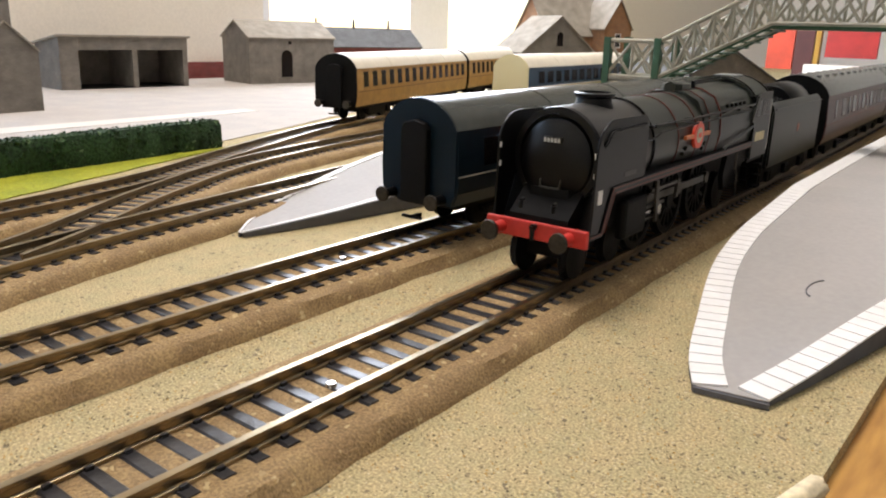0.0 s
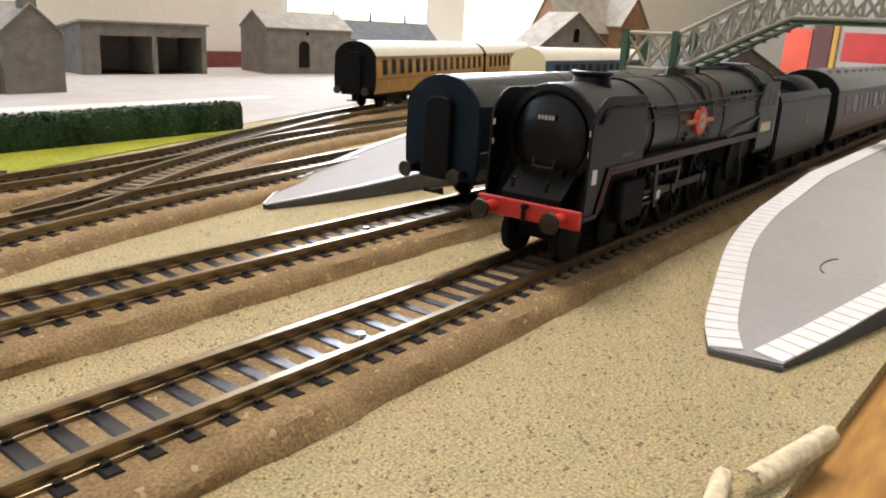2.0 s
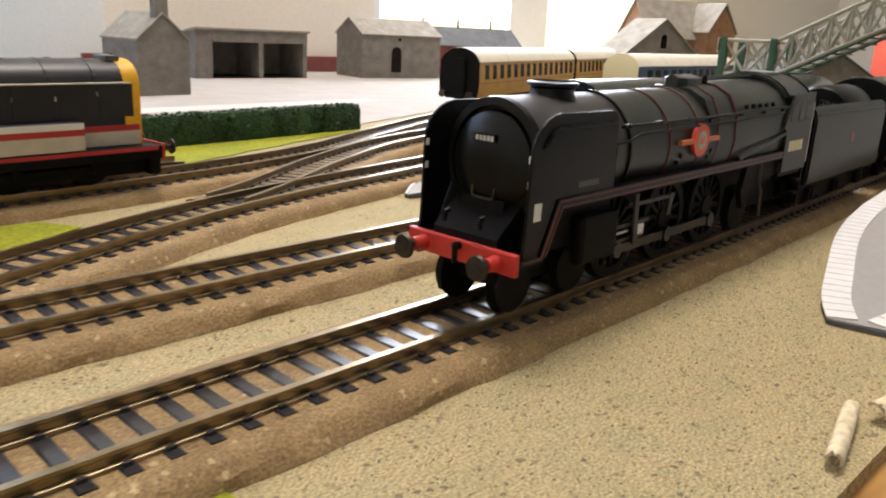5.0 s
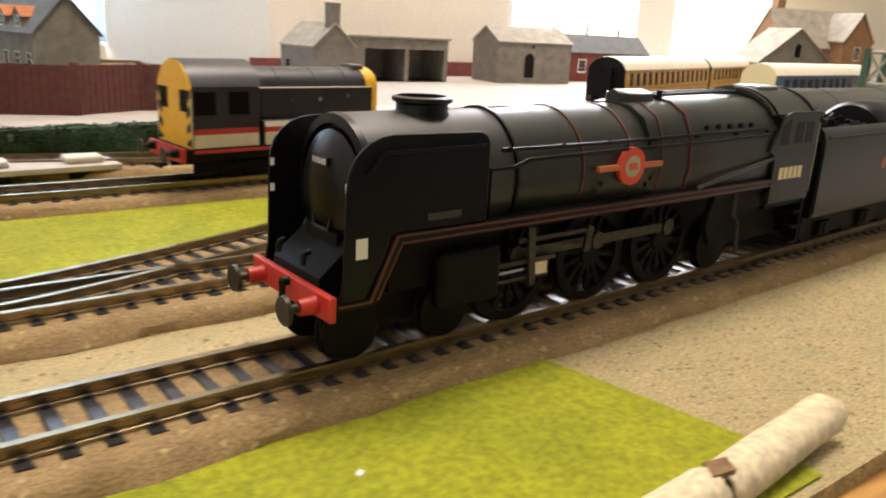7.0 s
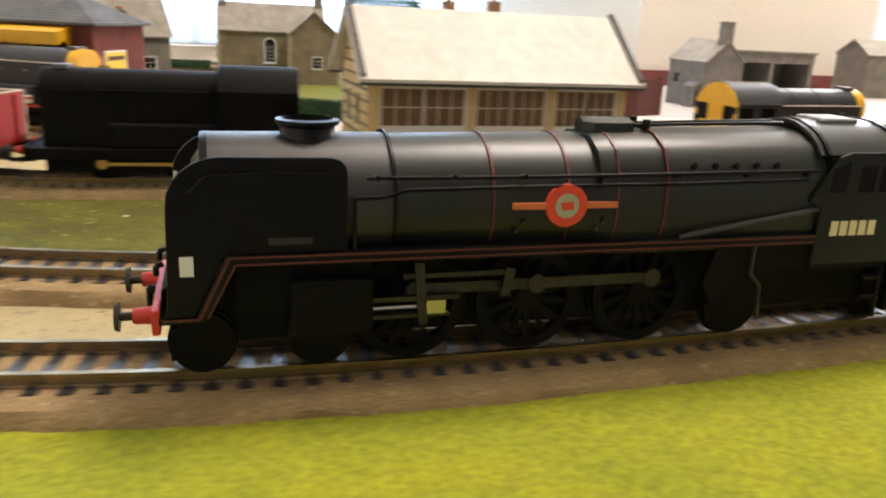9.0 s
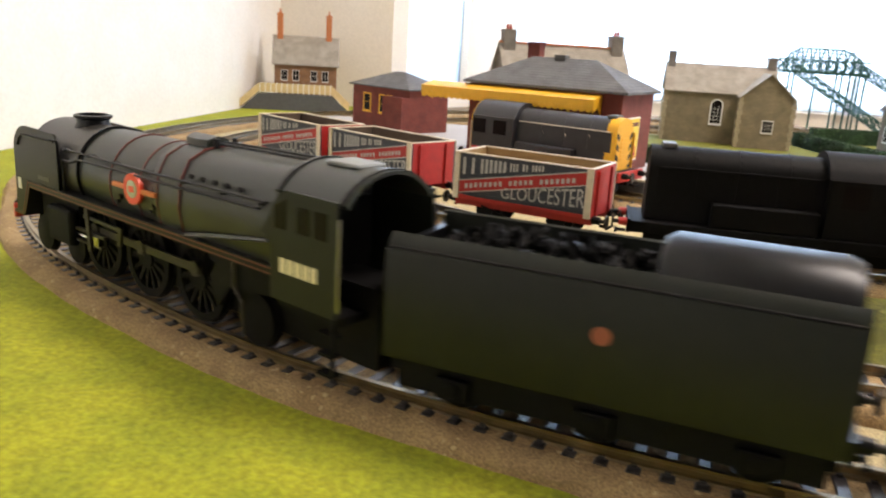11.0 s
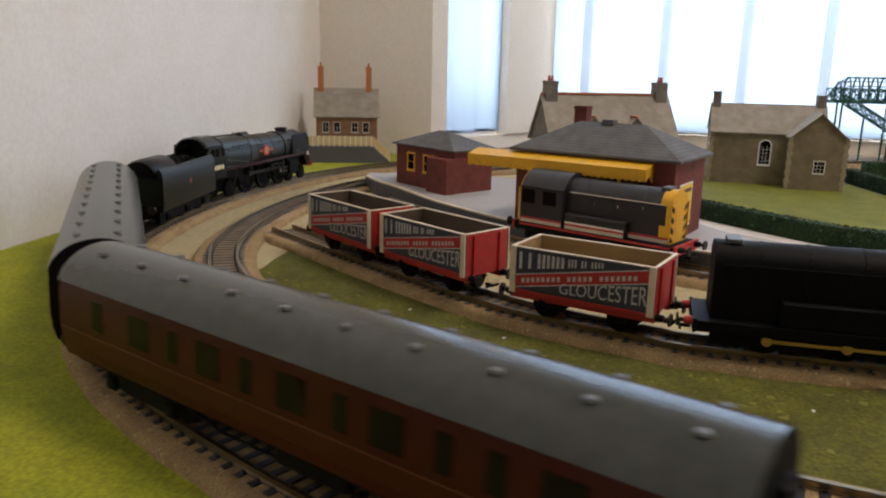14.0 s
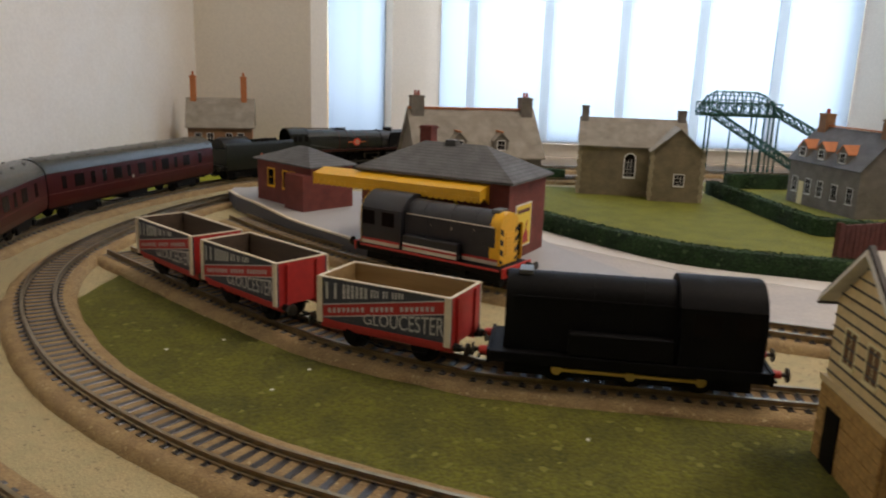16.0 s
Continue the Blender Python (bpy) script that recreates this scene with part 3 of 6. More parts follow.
def track(name, line, s0, s1, pick, label, bed=CORK, left=19.5, right=19.5, bedded=True):
    """Bed, two rails and sleepers; sleepers whose place satisfies pick are pieces of their own."""
    t = tagged(new(name), label, "railway track", "model tracks", "structure")
    if bedded:
        bed_ob = part("ballast_bed", sweep(B(), line, [(-right, 0.05), (-right + 0.9, 2.2), (-right + 2.6, 3.9), (-right + 4.6, 4.5), (left - 4.6, 4.5), (left - 2.6, 3.9), (left - 0.9, 2.2), (left, 0.05)], s0, s1, 5.0, 1.0), bed, t, "brown cork ballast bed with sloping shoulders", True)
    for o in (-8, 8):
        r = sweep(B(), line, [(o - 1.1, 4.6), (o + 1.1, 4.6), (o + 1.0, 5.2), (o + 0.4, 5.5), (o + 0.4, 6.6), (o + 0.75, 6.9), (o + 0.75, 7.6), (o - 0.75, 7.6), (o - 0.75, 6.9), (o - 0.4, 6.6), (o - 0.4, 5.5), (o - 1.0, 5.2)], s0, s1, 6.0)
        part("rail", r, RAIL, t, "dull bronze metal rail")
    rest = B()
    n = int((s1 - s0) / PITCH)
    count = 0
    for k in range(n):
        q, d = line.at(s0 + (k + 0.5) * PITCH)
        m = Matrix.Translation((q.x * MM, q.y * MM, 3.55 * MM)) @ Matrix.Rotation(math.atan2(d.y, d.x), 4, "Z")
        if pick(q.x, q.y) and count < 295:
            piece("sleeper", SLEEPER_MESH, t, m)
            count += 1
        else:
            i0 = len(rest.verts)
            x, y, z = 1.6, 12.0, 1.3
            vs = [rest.verts.new((m @ Vector((a * MM, b * MM, c * MM))) / MM) for c in (0, z) for a, b in ((-x, -y), (x, -y), (x, y), (-x, y))]
            for f in ((0, 1, 5, 4), (1, 2, 6, 5), (2, 3, 7, 6), (3, 0, 4, 7), (4, 5, 6, 7)):
                rest.faces.new([vs[i] for i in f])
    if rest.verts:
        tagged(part("sleepers", rest, SLEEPER, t), "", "", "", "stuff")
    else:
        rest.free()
    return t

# ---- rolling stock: local x runs forward, z = 0 on the rail ----
WHEELS = []


def wheelset(parent, x, r, gauge=8.0, spokes=0, material=None, name="wheelset"):
    """An axle with two flanged wheels, centred on its axle so that it can turn."""
    material = material or BLACK_MATT
    w = part(name, cyl(B(), (0, -gauge, 0), (0, gauge, 0), 1.0, 8), material, parent)
    for s in (-1, 1):
        y = s * gauge

        def hoop(q, yy, n=28):
            return [(q * math.cos(math.tau * k / n), yy, q * math.sin(math.tau * k / n)) for k in range(n)]
        if spokes:
            prof = [(0.8 * r, y - s * 1.2), (r + 0.7, y - s * 1.2), (r + 0.6, y - s * 0.7), (r, y - s * 0.6), (r, y + s * 1.2), (0.8 * r, y + s * 1.2), (0.8 * r, y - s * 1.2)]
            part("tyre", loft(B(), [hoop(q, yy) for q, yy in prof], False), material, w, "", True)
            part("hub", cyl(B(), (0, y - s * 0.7, 0), (0, y + s * 1.4, 0), r * 0.26, 14), material, w)
            for k in range(spokes):
                a = math.tau * k / spokes
                c, d = math.cos(a), math.sin(a)
                h = 0.055 * r
                part("spoke", prism(B(), [(0.2 * r * c - h * d, 0.2 * r * d + h * c), (0.2 * r * c + h * d, 0.2 * r * d - h * c), (0.85 * r * c + h * d, 0.85 * r * d - h * c), (0.85 * r * c - h * d, 0.85 * r * d + h * c)], "y", y - s * 0.4, y + s * 0.8), material, w)
        else:
            part("wheel", loft(B(), [hoop(q, yy, 24) for q, yy in ((r + 0.7, y - s * 1.2), (r + 0.6, y - s * 0.7), (r, y - s * 0.6), (r, y + s * 1.2), (r * 0.72, y + s * 1.25), (r * 0.5, y + s * 1.6))]), material, w, "", True)
    w.matrix_basis = pose(x * MM, 0, r * MM)
    WHEELS.append((w, x, r))
    return w


def buffers(parent, x, z, way=1, y=11.5, red=None):
    for s in (-1, 1):
        b = B()
        cyl(b, (x, s * y, z), (x + way * 3.5, s * y, z), 1.9, 14, 1.6)
        o = part("buffer", b, red or BLACK, parent, "", True)
        h = B()
        cyl(h, (x + way * 3.5, s * y, z), (x + way * 5.8, s * y, z), 0.9, 10)
        cyl(h, (x + way * 5.8, s * y, z), (x + way * 6.6, s * y, z), 3.0, 18, 2.8)
        part("buffer_head", h, GREY_STEEL, o, "", True)


def coupling(parent, x, z, way):
    b = B()
    box(b, min(x, x + way * 5), max(x, x + way * 5), -0.8, 0.8, z - 0.6, z + 0.6)
    box(b, min(x + way * 4, x + way * 5), max(x + way * 4, x + way * 5), -4.5, 4.5, z - 0.5, z + 0.5)
    part("coupling", b, BLACK_MATT, parent)


def ring(x, r, cz, n=28, flat=None, wide=1.0):
    out = []
    for k in range(n):
        a = math.tau * k / n
        y, z = r * wide * math.sin(a), cz + r * math.cos(a)
        if flat is not None:
            z = max(z, flat)
        out.append((x, y, z))
    return out


def express_loco():
    t = thing("steam_locomotive", 0, 0, RAIL_Z, 0, "dark green express steam locomotive with red buffer beam", "locomotive")
    cz = 34.6
    part("smokebox", loft(B(), [ring(x, r, cz, 32) for x, r in ((69.9, 14.2), (70.3, 14.6), (36.2, 14.7))]), SMOKEBOX, t, "weathered matt black smokebox", True)
    rim = part("smokebox_ring", loft(B(), [ring(x, r, cz, 32) for x, r in ((70.2, 14.7), (71.6, 14.5), (71.8, 12.6), (70.2, 12.4))]), BLACK, t, "", True)
    door = part("smokebox_door", loft(B(), [ring(x, r, cz - 0.6, 32) for x, r in ((70.6, 12.2), (71.8, 11.9), (73.2, 9.6), (74.1, 5.5), (74.4, 1.2))]), BLACK, t, "domed black smokebox door", True)
    b = B()
    for s in (-1, 1):
        tube(b, [(73.8, s * 3.5, cz - 6), (74.1, s * 3.2, cz - 8.5), (74.1, 0, cz - 8.6)], 0.35)
    part("door_hinge", b, GREY_STEEL, door)
    n = part("number_plate", box(B(), 72.6, 74.5, -3.2, 3.2, cz + 4.4, cz + 6.2), BLACK, door, "small black plate")
    b = B()
    for k in range(5):
        box(b, 74.5, 74.6, -2.7 + 1.15 * k, -1.9 + 1.15 * k, cz + 4.7, cz + 5.9)
    part("plate_lettering", b, LETTER, n, "row of white bars")
    part("boiler", loft(B(), [ring(x, r, z, 32) for x, r, z in ((36.1, 14.5, cz), (20, 14.8, cz), (4, 15.2, cz - 0.2), (-9, 15.5, cz - 0.4))]), LOCO_GREEN, t, "dark green boiler barrel", True)
    fb = [(-14.4, 24), (-16.3, 34), (-15.6, 42), (-12.5, 47.6), (-7, 50.3), (0, 51), (7, 50.3), (12.5, 47.6), (15.6, 42), (16.3, 34), (14.4, 24)]
    part("firebox_casing", loft(B(), [[(x, y * k, 24 + (z - 24) * h) for y, z in fb] for x, k, h in ((-8.5, 0.93, 0.975), (-12, 0.97, 0.99), (-40, 1.0, 1.0), (-66, 1.03, 1.02))]), LOCO_GREEN, t, "dark green firebox casing", True)
    for x, r in ((36.0, 15.4), (15.8, 15.2), (-1.2, 15.55)):
        b = loft(B(), [ring(x + dx, r - 0.0, cz - (0.2 if x < 6 else 0), 32) for dx in (-0.3, 0.3)])
        part("boiler_band", b, RED_LINE if x < 30 else BLACK, t, "thin red-lined boiler band" if x < 30 else "", True)
    for x in (-12.6, -24.3):
        part("firebox_band", loft(B(), [[(q, y * (0.985 if x > -20 else 1.012), 24 + (z - 24) * (1.0 if x > -20 else 1.016)) for y, z in fb] for q in (x, x + 0.5)]), RED_LINE, t, "thin red-lined band")
    c = loft(B(), [ring2 for ring2 in [[(51.2 + 0.9 * rx * math.cos(a), ry * math.sin(a), z) for a in [math.tau * k / 24 for k in range(24)]] for rx, ry, z in ((7.4, 8.4, 44.6), (6.6, 6.6, 47.6), (6.0, 5.6, 49.4), (6.0, 5.5, 50.6), (7.0, 6.5, 51.2), (7.0, 6.5, 52.0), (5.7, 5.2, 52.3), (5.5, 5.0, 49.0))]])
    part("chimney", c, BLACK, t, "black oval chimney with a broad lip", True)
    b = loft(B(), [[(x, y * w, z) for y, z in ((-4.5, 50.2), (-4.2, 52.4), (0, 53.4), (4.2, 52.4), (4.5, 50.2))] for x, w in ((-8.5, 0.5), (-10.5, 0.95), (-16, 1.05), (-20.5, 0.9))])
    part("safety_valve_cover", b, LOCO_GREEN, t, "dark green rounded cover", True)
    b = B()
    for s in (-1, 1):
        tube(b, [(-20, s * 1.8, 51.6), (-40, s * 2.2, 52.2), (-62, s * 2.2, 52.6)], 0.45)
        cyl(b, (-24, s * 3.2, 50.6), (-24, s * 3.2, 53.2), 0.9, 10)
    part("whistle_pipe", b, BLACK, t, "", True)
    for k in range(5):
        for s in (-1, 1):
            part("washout_plug", cyl(B(), (-30 - 5.4 * k, s * 15.4, 44.2), (-30 - 5.4 * k, s * 16.3, 44.6), 0.7, 8), BLACK_MATT, t)
    for s in (-1, 1):
        # smoke deflector with rounded corners
        outline = [(45.4, 27.5), (65.5, 27.5), (68.2, 27.0), (73.5, 14.8), (78.6, 14.8), (77.9, 20), (77.6, 36.5)]
        outline += [(77.6 - 9.5 + 9.5 * math.cos(a), 37.4 + 9.5 * math.sin(a)) for a in [math.pi / 2 * k / 6 for k in range(1, 7)]]
        outline += [(48.5 - 3.0 * math.sin(a), 43.6 + 3.0 * math.cos(a)) for a in [math.pi / 2 * k / 5 for k in range(6)]]
        d = part("smoke_deflector", prism(B(), outline, "y", s * 16.4 - 0.4, s * 16.4 + 0.4), BLACK, t, "tall flat black smoke deflector", False, 0.25)
        b = tube(B(), [(47, s * 17.2, 43.8), (70, s * 17.2, 43.6), (71.5, s * 17.2, 42.6), (73.4, s * 17.2, 40)], 0.35)
        for q in ((49, 43.8), (66, 43.7), (73.4, 40)):
            cyl(b, (q[0], s * 16.6, q[1]), (q[0], s * 17.4, q[1]), 0.55, 8)
        part("deflector_rail", b, BLACK, d, "", True)
        part("data_panel", box(B(), 73.2, 75.6, s * 16.8 - 0.15, s * 16.8 + 0.15, 23.6, 27.6), WHITE, d, "small cream data panel")
        for z in (31, 36.5):
            part("lamp_mark", box(B(), 76.6, 77.4, s * 15.9 - 0.15, s * 15.9 + 0.15, z, z + 1.6), WHITE, d)
        part("plate_mark", box(B(), 52, 60, s * 16.8 - 0.1, s * 16.8 + 0.1, 29.4, 30.8), SMOKEBOX, d)
        # running board with valance and red lining
        top = [(-66, 27.6), (67.5, 27.6), (73, 15.2), (79.6, 15.2), (79.6, 14.0), (71.8, 14.0), (66.4, 25.2), (-66, 25.2)]
        rb = part("running_board", prism(B(), top, "y", s * 10.0, s * 17.3), BLACK, t, "black running board with red lining")
        line = [(-66, 27.3), (67.2, 27.3), (72.7, 15.0), (79.0, 15.0), (79.0, 14.6), (72.3, 14.6), (66.8, 26.9), (-66, 26.9)]
        part("lining", prism(B(), line, "y", s * 17.3, s * 17.45), RED_LINE, rb, "thin red lining")
        line = [(-66, 25.9), (66.0, 25.9), (71.2, 14.9), (70.8, 14.9), (65.8, 25.5), (-66, 25.5)]
        part("lining", prism(B(), line, "y", s * 17.3, s * 17.45), RED_LINE, rb, "thin red lining")
        # nameplate
        p = part("nameplate", cyl(B(), (0, s * 15.4, 36), (0, s * 16.6, 36), 4.7, 28), PLATE_RED, t, "round red nameplate with a pale centre", True)
        part("plate_bar", box(B(), -12, 12, min(s * 15.4, s * 16.5), max(s * 15.4, s * 16.5), 35.3, 36.6), PLATE_BAR, p, "orange-red bar")
        part("plate_centre", cyl(B(), (0, s * 16.6, 36), (0, s * 16.8, 36), 2.7, 20), PLATE_PALE, p, "pale green disc")
        part("plate_emblem", prism(B(), [(-1.6, 35.2), (1.2, 35.0), (1.7, 36.8), (-1.2, 37.0)], "y", s * 16.8, s * 16.9), PLATE_RED, p)
        for x in (-9.5, 9.0):
            b = cyl(B(), (x, s * 14.5, 32.2), (x, s * 15.9, 32.0), 0.8, 10)
            cyl(b, (x + 1.8, s * 14.4, 30.4), (x + 1.8, s * 15.8, 30.4), 0.6, 10)
            part("lubricator", b, GREY_STEEL, t)
        # handrail
        b = tube(B(), [(42, s * 16.2, 42.4), (10, s * 16.6, 42.4), (-30, s * 17.0, 42.9), (-63, s * 17.2, 43.3)], 0.42)
        for x in (40, 25, 10, -8, -26, -44, -60):
            cyl(b, (x, s * 14.2, 42.0), (x, s * 16.9, 42.5), 0.6, 8)
        part("handrail", b, BLACK, t, "", True)
        b = tube(B(), [(44, s * 15.6, 27.6), (44, s * 15.6, 38.2), (38, s * 15.7, 38.4), (34, s * 15.8, 39.8), (10, s * 16.0, 40.2), (-30, s * 16.8, 40.6), (-60, s * 17.1, 41.2)], 0.4)
        part("ejector_pipe", b, BLACK, t, "", True)
        part("feed_pipe", tube(B(), [(-28, s * 16.9, 28), (-40, s * 17.2, 30.2), (-64, s * 17.4, 34)], 0.6), mat("pipe_grey", (0.08, 0.085, 0.08), 0.35, metal=0.5), t, "", True)
        b = B()
        box(b, 40, 56, min(s * 13.0, s * 16.6), max(s * 13.0, s * 16.6), 9.0, 21.5)
        part("cylinder", b, BLACK_MATT, t, "black cylinder block", False, 1.2)
        b = B()
        box(b, 22, 40, min(s * 13.2, s * 14.6), max(s * 13.2, s * 14.6), 15.2, 16.2)
        box(b, 24, 40, min(s * 13.2, s * 14.6), max(s * 13.2, s * 14.6), 11.4, 12.2)
        part("slide_bar", b, GREY_STEEL, t)
        b = tube(B(), [(40, s * 14, 13.8), (27, s * 14, 13.8)], 0.6)
        box(b, 25, 29, min(s * 13.2, s * 15.0), max(s * 13.2, s * 15.0), 12.2, 15.2)
        part("crosshead", b, STEEL, t, "bright steel piston rod")
        b = B()
        prism(b, [(30, 24), (32, 24), (30.5, 10), (28.8, 10)], "y", s * 14.8, s * 15.6)
        prism(b, [(10, 21.5), (12, 22), (13, 15.5), (11, 15.5)], "y", s * 14.2, s * 15.2)
        box(b, 11, 34, min(s * 14.2, s * 15.0), max(s * 14.2, s * 15.0), 20.4, 21.4)
        part("valve_gear", b, GREY_STEEL, t, "grey steel valve gear")
        b = B()
        prism(b, [(-40, 10), (-37, 16), (-40, 25.2), (-66, 25.2), (-66, 19), (-46, 17)], "y", s * 13.4, s * 15.4)
        part("ashpan", b, BLACK_MATT, t)
        b = tube(B(), [(-49, s * 16.4, 25.2), (-49, s * 16.4, 18), (-52, s * 16.4, 15), (-53, s * 16.4, 6)], 0.5)
        part("sand_pipe", b, GREY_STEEL, t, "", True)
    part("main_frame", box(B(), -92, 74, -6.6, 6.6, 5.5, 26), BLACK_MATT, t)
    part("saddle", box(B(), 40, 66, -13, 13, 14, 27.4), BLACK_MATT, t)
    part("buffer_beam", box(B(), 79.4, 80.9, -17.2, 17.2, 11.8, 17.0), BUFFER_RED, t, "bright red buffer beam", False, 0.4)
    buffers(t, 80.9, 14.2, 1, 11.6, BUFFER_RED)
    b = cyl(B(), (80.9, 0, 15.8), (82.4, 0, 15.8), 1.0, 10)
    cyl(b, (82.2, 0, 16.2), (82.2, 0, 12.0), 0.7, 8)
    part("draw_hook", b, BLACK, t)
    b = prism(B(), [(64, 15.2), (79.4, 15.2), (79.4, 18.6), (70, 27)], "y", -10, 10)
    part("front_platform", b, BLACK_MATT, t)
    for s in (-1, 1):
        part("vacuum_pipe", tube(B(), [(80.4, s * 5.5, 20.5), (80.4, s * 5.5, 22.6), (79.0, s * 5.5, 23)], 0.6), BLACK, t)
    b = B()
    box(b, 77.6, 78.3, -8.8, -7.6, 2.6, 13)
    box(b, 77.6, 78.3, 7.6, 8.8, 2.6, 13)
    part("front_guard", b, BLACK_MATT, t)
    # cab
    side = [(-65, 20), (-65, 34), (-63, 35.5), (-61.5, 36), (-68, 46.5), (-71, 47.6), (-88, 47.6), (-88, 20)]
    for s in (-1, 1):
        w = part("cab_side", prism(B(), side, "y", s * 16.7, s * 17.5), LOCO_SIDE, t, "dark green cab side with cream numerals")
        for k in range(5):
            x = -68.6 - 2.75 * k
            part("number_bar", box(B(), x - 2.1, x, min(s * 17.5, s * 17.62), max(s * 17.5, s * 17.62), 27.2, 30.9), CREAM, w, "cream number bar")
        b = prism(B(), [(-66.5, 38), (-66.5, 43.5), (-71, 45.6), (-71, 38)], "y", s * 17.5, s * 17.6)
        part("cab_window", b, DARKGLASS, w)
        for x in (-74.5, -80.5):
            part("cab_window", box(B(), x - 4.6, x, min(s * 17.5, s * 17.6), max(s * 17.5, s * 17.6), 38, 44.5), DARKGLASS, w)
        b = tube(B(), [(-88.6, s * 17.2, 22), (-88.6, s * 17.2, 44)], 0.4)
        part("cab_handrail", b, STEEL, w)
        b = B()
        for z in (5, 10, 15):
            box(b, -87.5, -82, min(s * 14.5, s * 17.4), max(s * 14.5, s * 17.4), z, z + 0.8)
        box(b, -87.5, -86.5, min(s * 16.6, s * 17.3), max(s * 16.6, s * 17.3), 5, 21)
        part("cab_step", b, BLACK_MATT, t)
    arc = [(17.4 * math.sin(a), 40.5 + 13.2 * math.cos(a)) for a in [radians(-62 + 12.4 * k) for k in range(11)]]
    part("cab_roof", prism(B(), arc + [(y * 0.95, z - 0.9) for y, z in arc[::-1]], "x", -89, -64), LOCO_GREEN, t, "dark green curved cab roof", True)
    part("cab_front", prism(B(), [(-16.6, 26), (16.6, 26), (16.6, 46)] + [(y * 0.96, z - 0.6) for y, z in arc[::-1]] + [(-16.6, 46)], "x", -67.5, -66.4), BLACK, t)
    b = box(B(), -82, -71, -5, 5, 53.0, 54.2)
    part("roof_vent", b, mat("vent_grey", (0.2, 0.21, 0.2), 0.4), t, "pale grey roof ventilator", False, 0.5)
    for x in (-66, -87.5):
        part("roof_rib", prism(B(), [(y * 1.03, z + 0.35) for y, z in arc] + [(y, z) for y, z in arc[::-1]], "x", x - 0.5, x + 0.5), BLACK, t)
    part("cab_floor", box(B(), -88, -66, -16, 16, 18, 20), BLACK_MATT, t)
    part("backhead", box(B(), -72, -67.6, -11, 11, 20, 44), BLACK_MATT, t)
    for x in (74.6, 51.0):
        wheelset(t, x, 6.4)
    for x in (32.0, 4.5, -24.0):
        wheelset(t, x, 12.2, 8.0, 14, None, "driving_wheelset")
    wheelset(t, -50, 7.4)
    for s in (-1, 1):
        b = B()
        prism(b, [(-24, -1.2), (32, -1.2), (32, 1.2), (-24, 1.2)], "y", s * 11.0, s * 11.9)
        for x in (32, 4.5, -24):
            cyl(b, (x, s * 10.8, 0), (x, s * 12.4, 0), 2.2, 12)
        rod = part("coupling_rod", b, GREY_STEEL, t, "grey steel coupling rod")
        RODS.append((rod, s))
    return t


RODS = []


def tender():
    t = thing("tender", 0, 0, RAIL_Z, 0, "dark green locomotive tender with a black coal load", "tender")
    prof = [(-16.6, 12), (-17.2, 14), (-17.2, 36), (-16.2, 39.4), (-14.6, 40.8), (-13.8, 40.4), (-13.6, 34), (13.6, 34), (13.8, 40.4), (14.6, 40.8), (16.2, 39.4), (17.2, 36), (17.2, 14), (16.6, 12)]
    part("tank", prism(B(), prof, "x", -50, 44), LOCO_SIDE, t, "dark green tender tank", True)
    arc = [(13.4 * math.sin(a), 33 + 13.5 * math.cos(a)) for a in [radians(-80 + 16 * k) for k in range(11)]]
    part("tank_top", loft(B(), [[(x, y * k, 33 + (z - 33) * k) for y, z in arc] for x, k in ((-49, 0.92), (-46, 1.0), (-14, 1.0), (-12, 0.9))]), BLACK, t, "rounded black tank top", True)
    b = B()
    for k in range(150):
        x, y = random.uniform(-8, 34), random.uniform(-12, 12)
        h = 38 + 5 * (1 - abs(y) / 13) * (1 - abs(x - 12) / 40)
        r = random.uniform(1.2, 2.4)
        pts = [Vector((random.uniform(-1, 1), random.uniform(-1, 1), random.uniform(-1, 1))).normalized() * r for _ in range(7)]
        g = bmesh.new()
        vs = [g.verts.new(p + Vector((x, y, h - random.random() * 3))) for p in pts]
        bmesh.ops.convex_hull(g, input=vs)
        me = bpy.data.meshes.new("lump")
        g.to_mesh(me)
        b.from_mesh(me)
        bpy.data.meshes.remove(me)
        g.free()
    tagged(part("coal", b, BLACK_MATT, t, "heap of black coal"), "", "", "", "stuff")
    for s in (-1, 1):
        b = B()
        cyl(b, (-4, s * 17.2, 27), (-4, s * 17.35, 27), 2.0, 18)
        part("emblem", b, mat("emblem_red", (0.3, 0.08, 0.04), 0.5), t, "small faded red emblem")
        part("tank_rail", tube(B(), [(-49, s * 17.4, 38), (43, s * 17.4, 38)], 0.3), BLACK, t)
        part("side_frame", box(B(), -48, 42, min(s * 11, s * 13), max(s * 11, s * 13), 4, 12.2), BLACK_MATT, t)
        for x in (-36, -4, 28):
            b = box(B(), x - 4, x + 4, min(s * 13, s * 15), max(s * 13, s * 15), 4, 9)
            cyl(b, (x, s * 14.8, 6.6), (x, s * 15.6, 6.6), 2.0, 12)
            part("axle_box", b, BLACK_MATT, t, "", False, 0.5)
    part("tender_frame", box(B(), -50, 46, -9, 9, 6, 12), BLACK_MATT, t)
    part("front_plate", box(B(), 43, 45, -16.4, 16.4, 12, 37), BLACK, t)
    part("buffer_beam", box(B(), -51.5, -50, -17, 17, 11.5, 16.5), BLACK, t)
    buffers(t, -51.5, 14, -1)
    coupling(t, -51, 6, -1)
    for x in (-36, -4, 28):
        wheelset(t, x, 7.2)
    return t


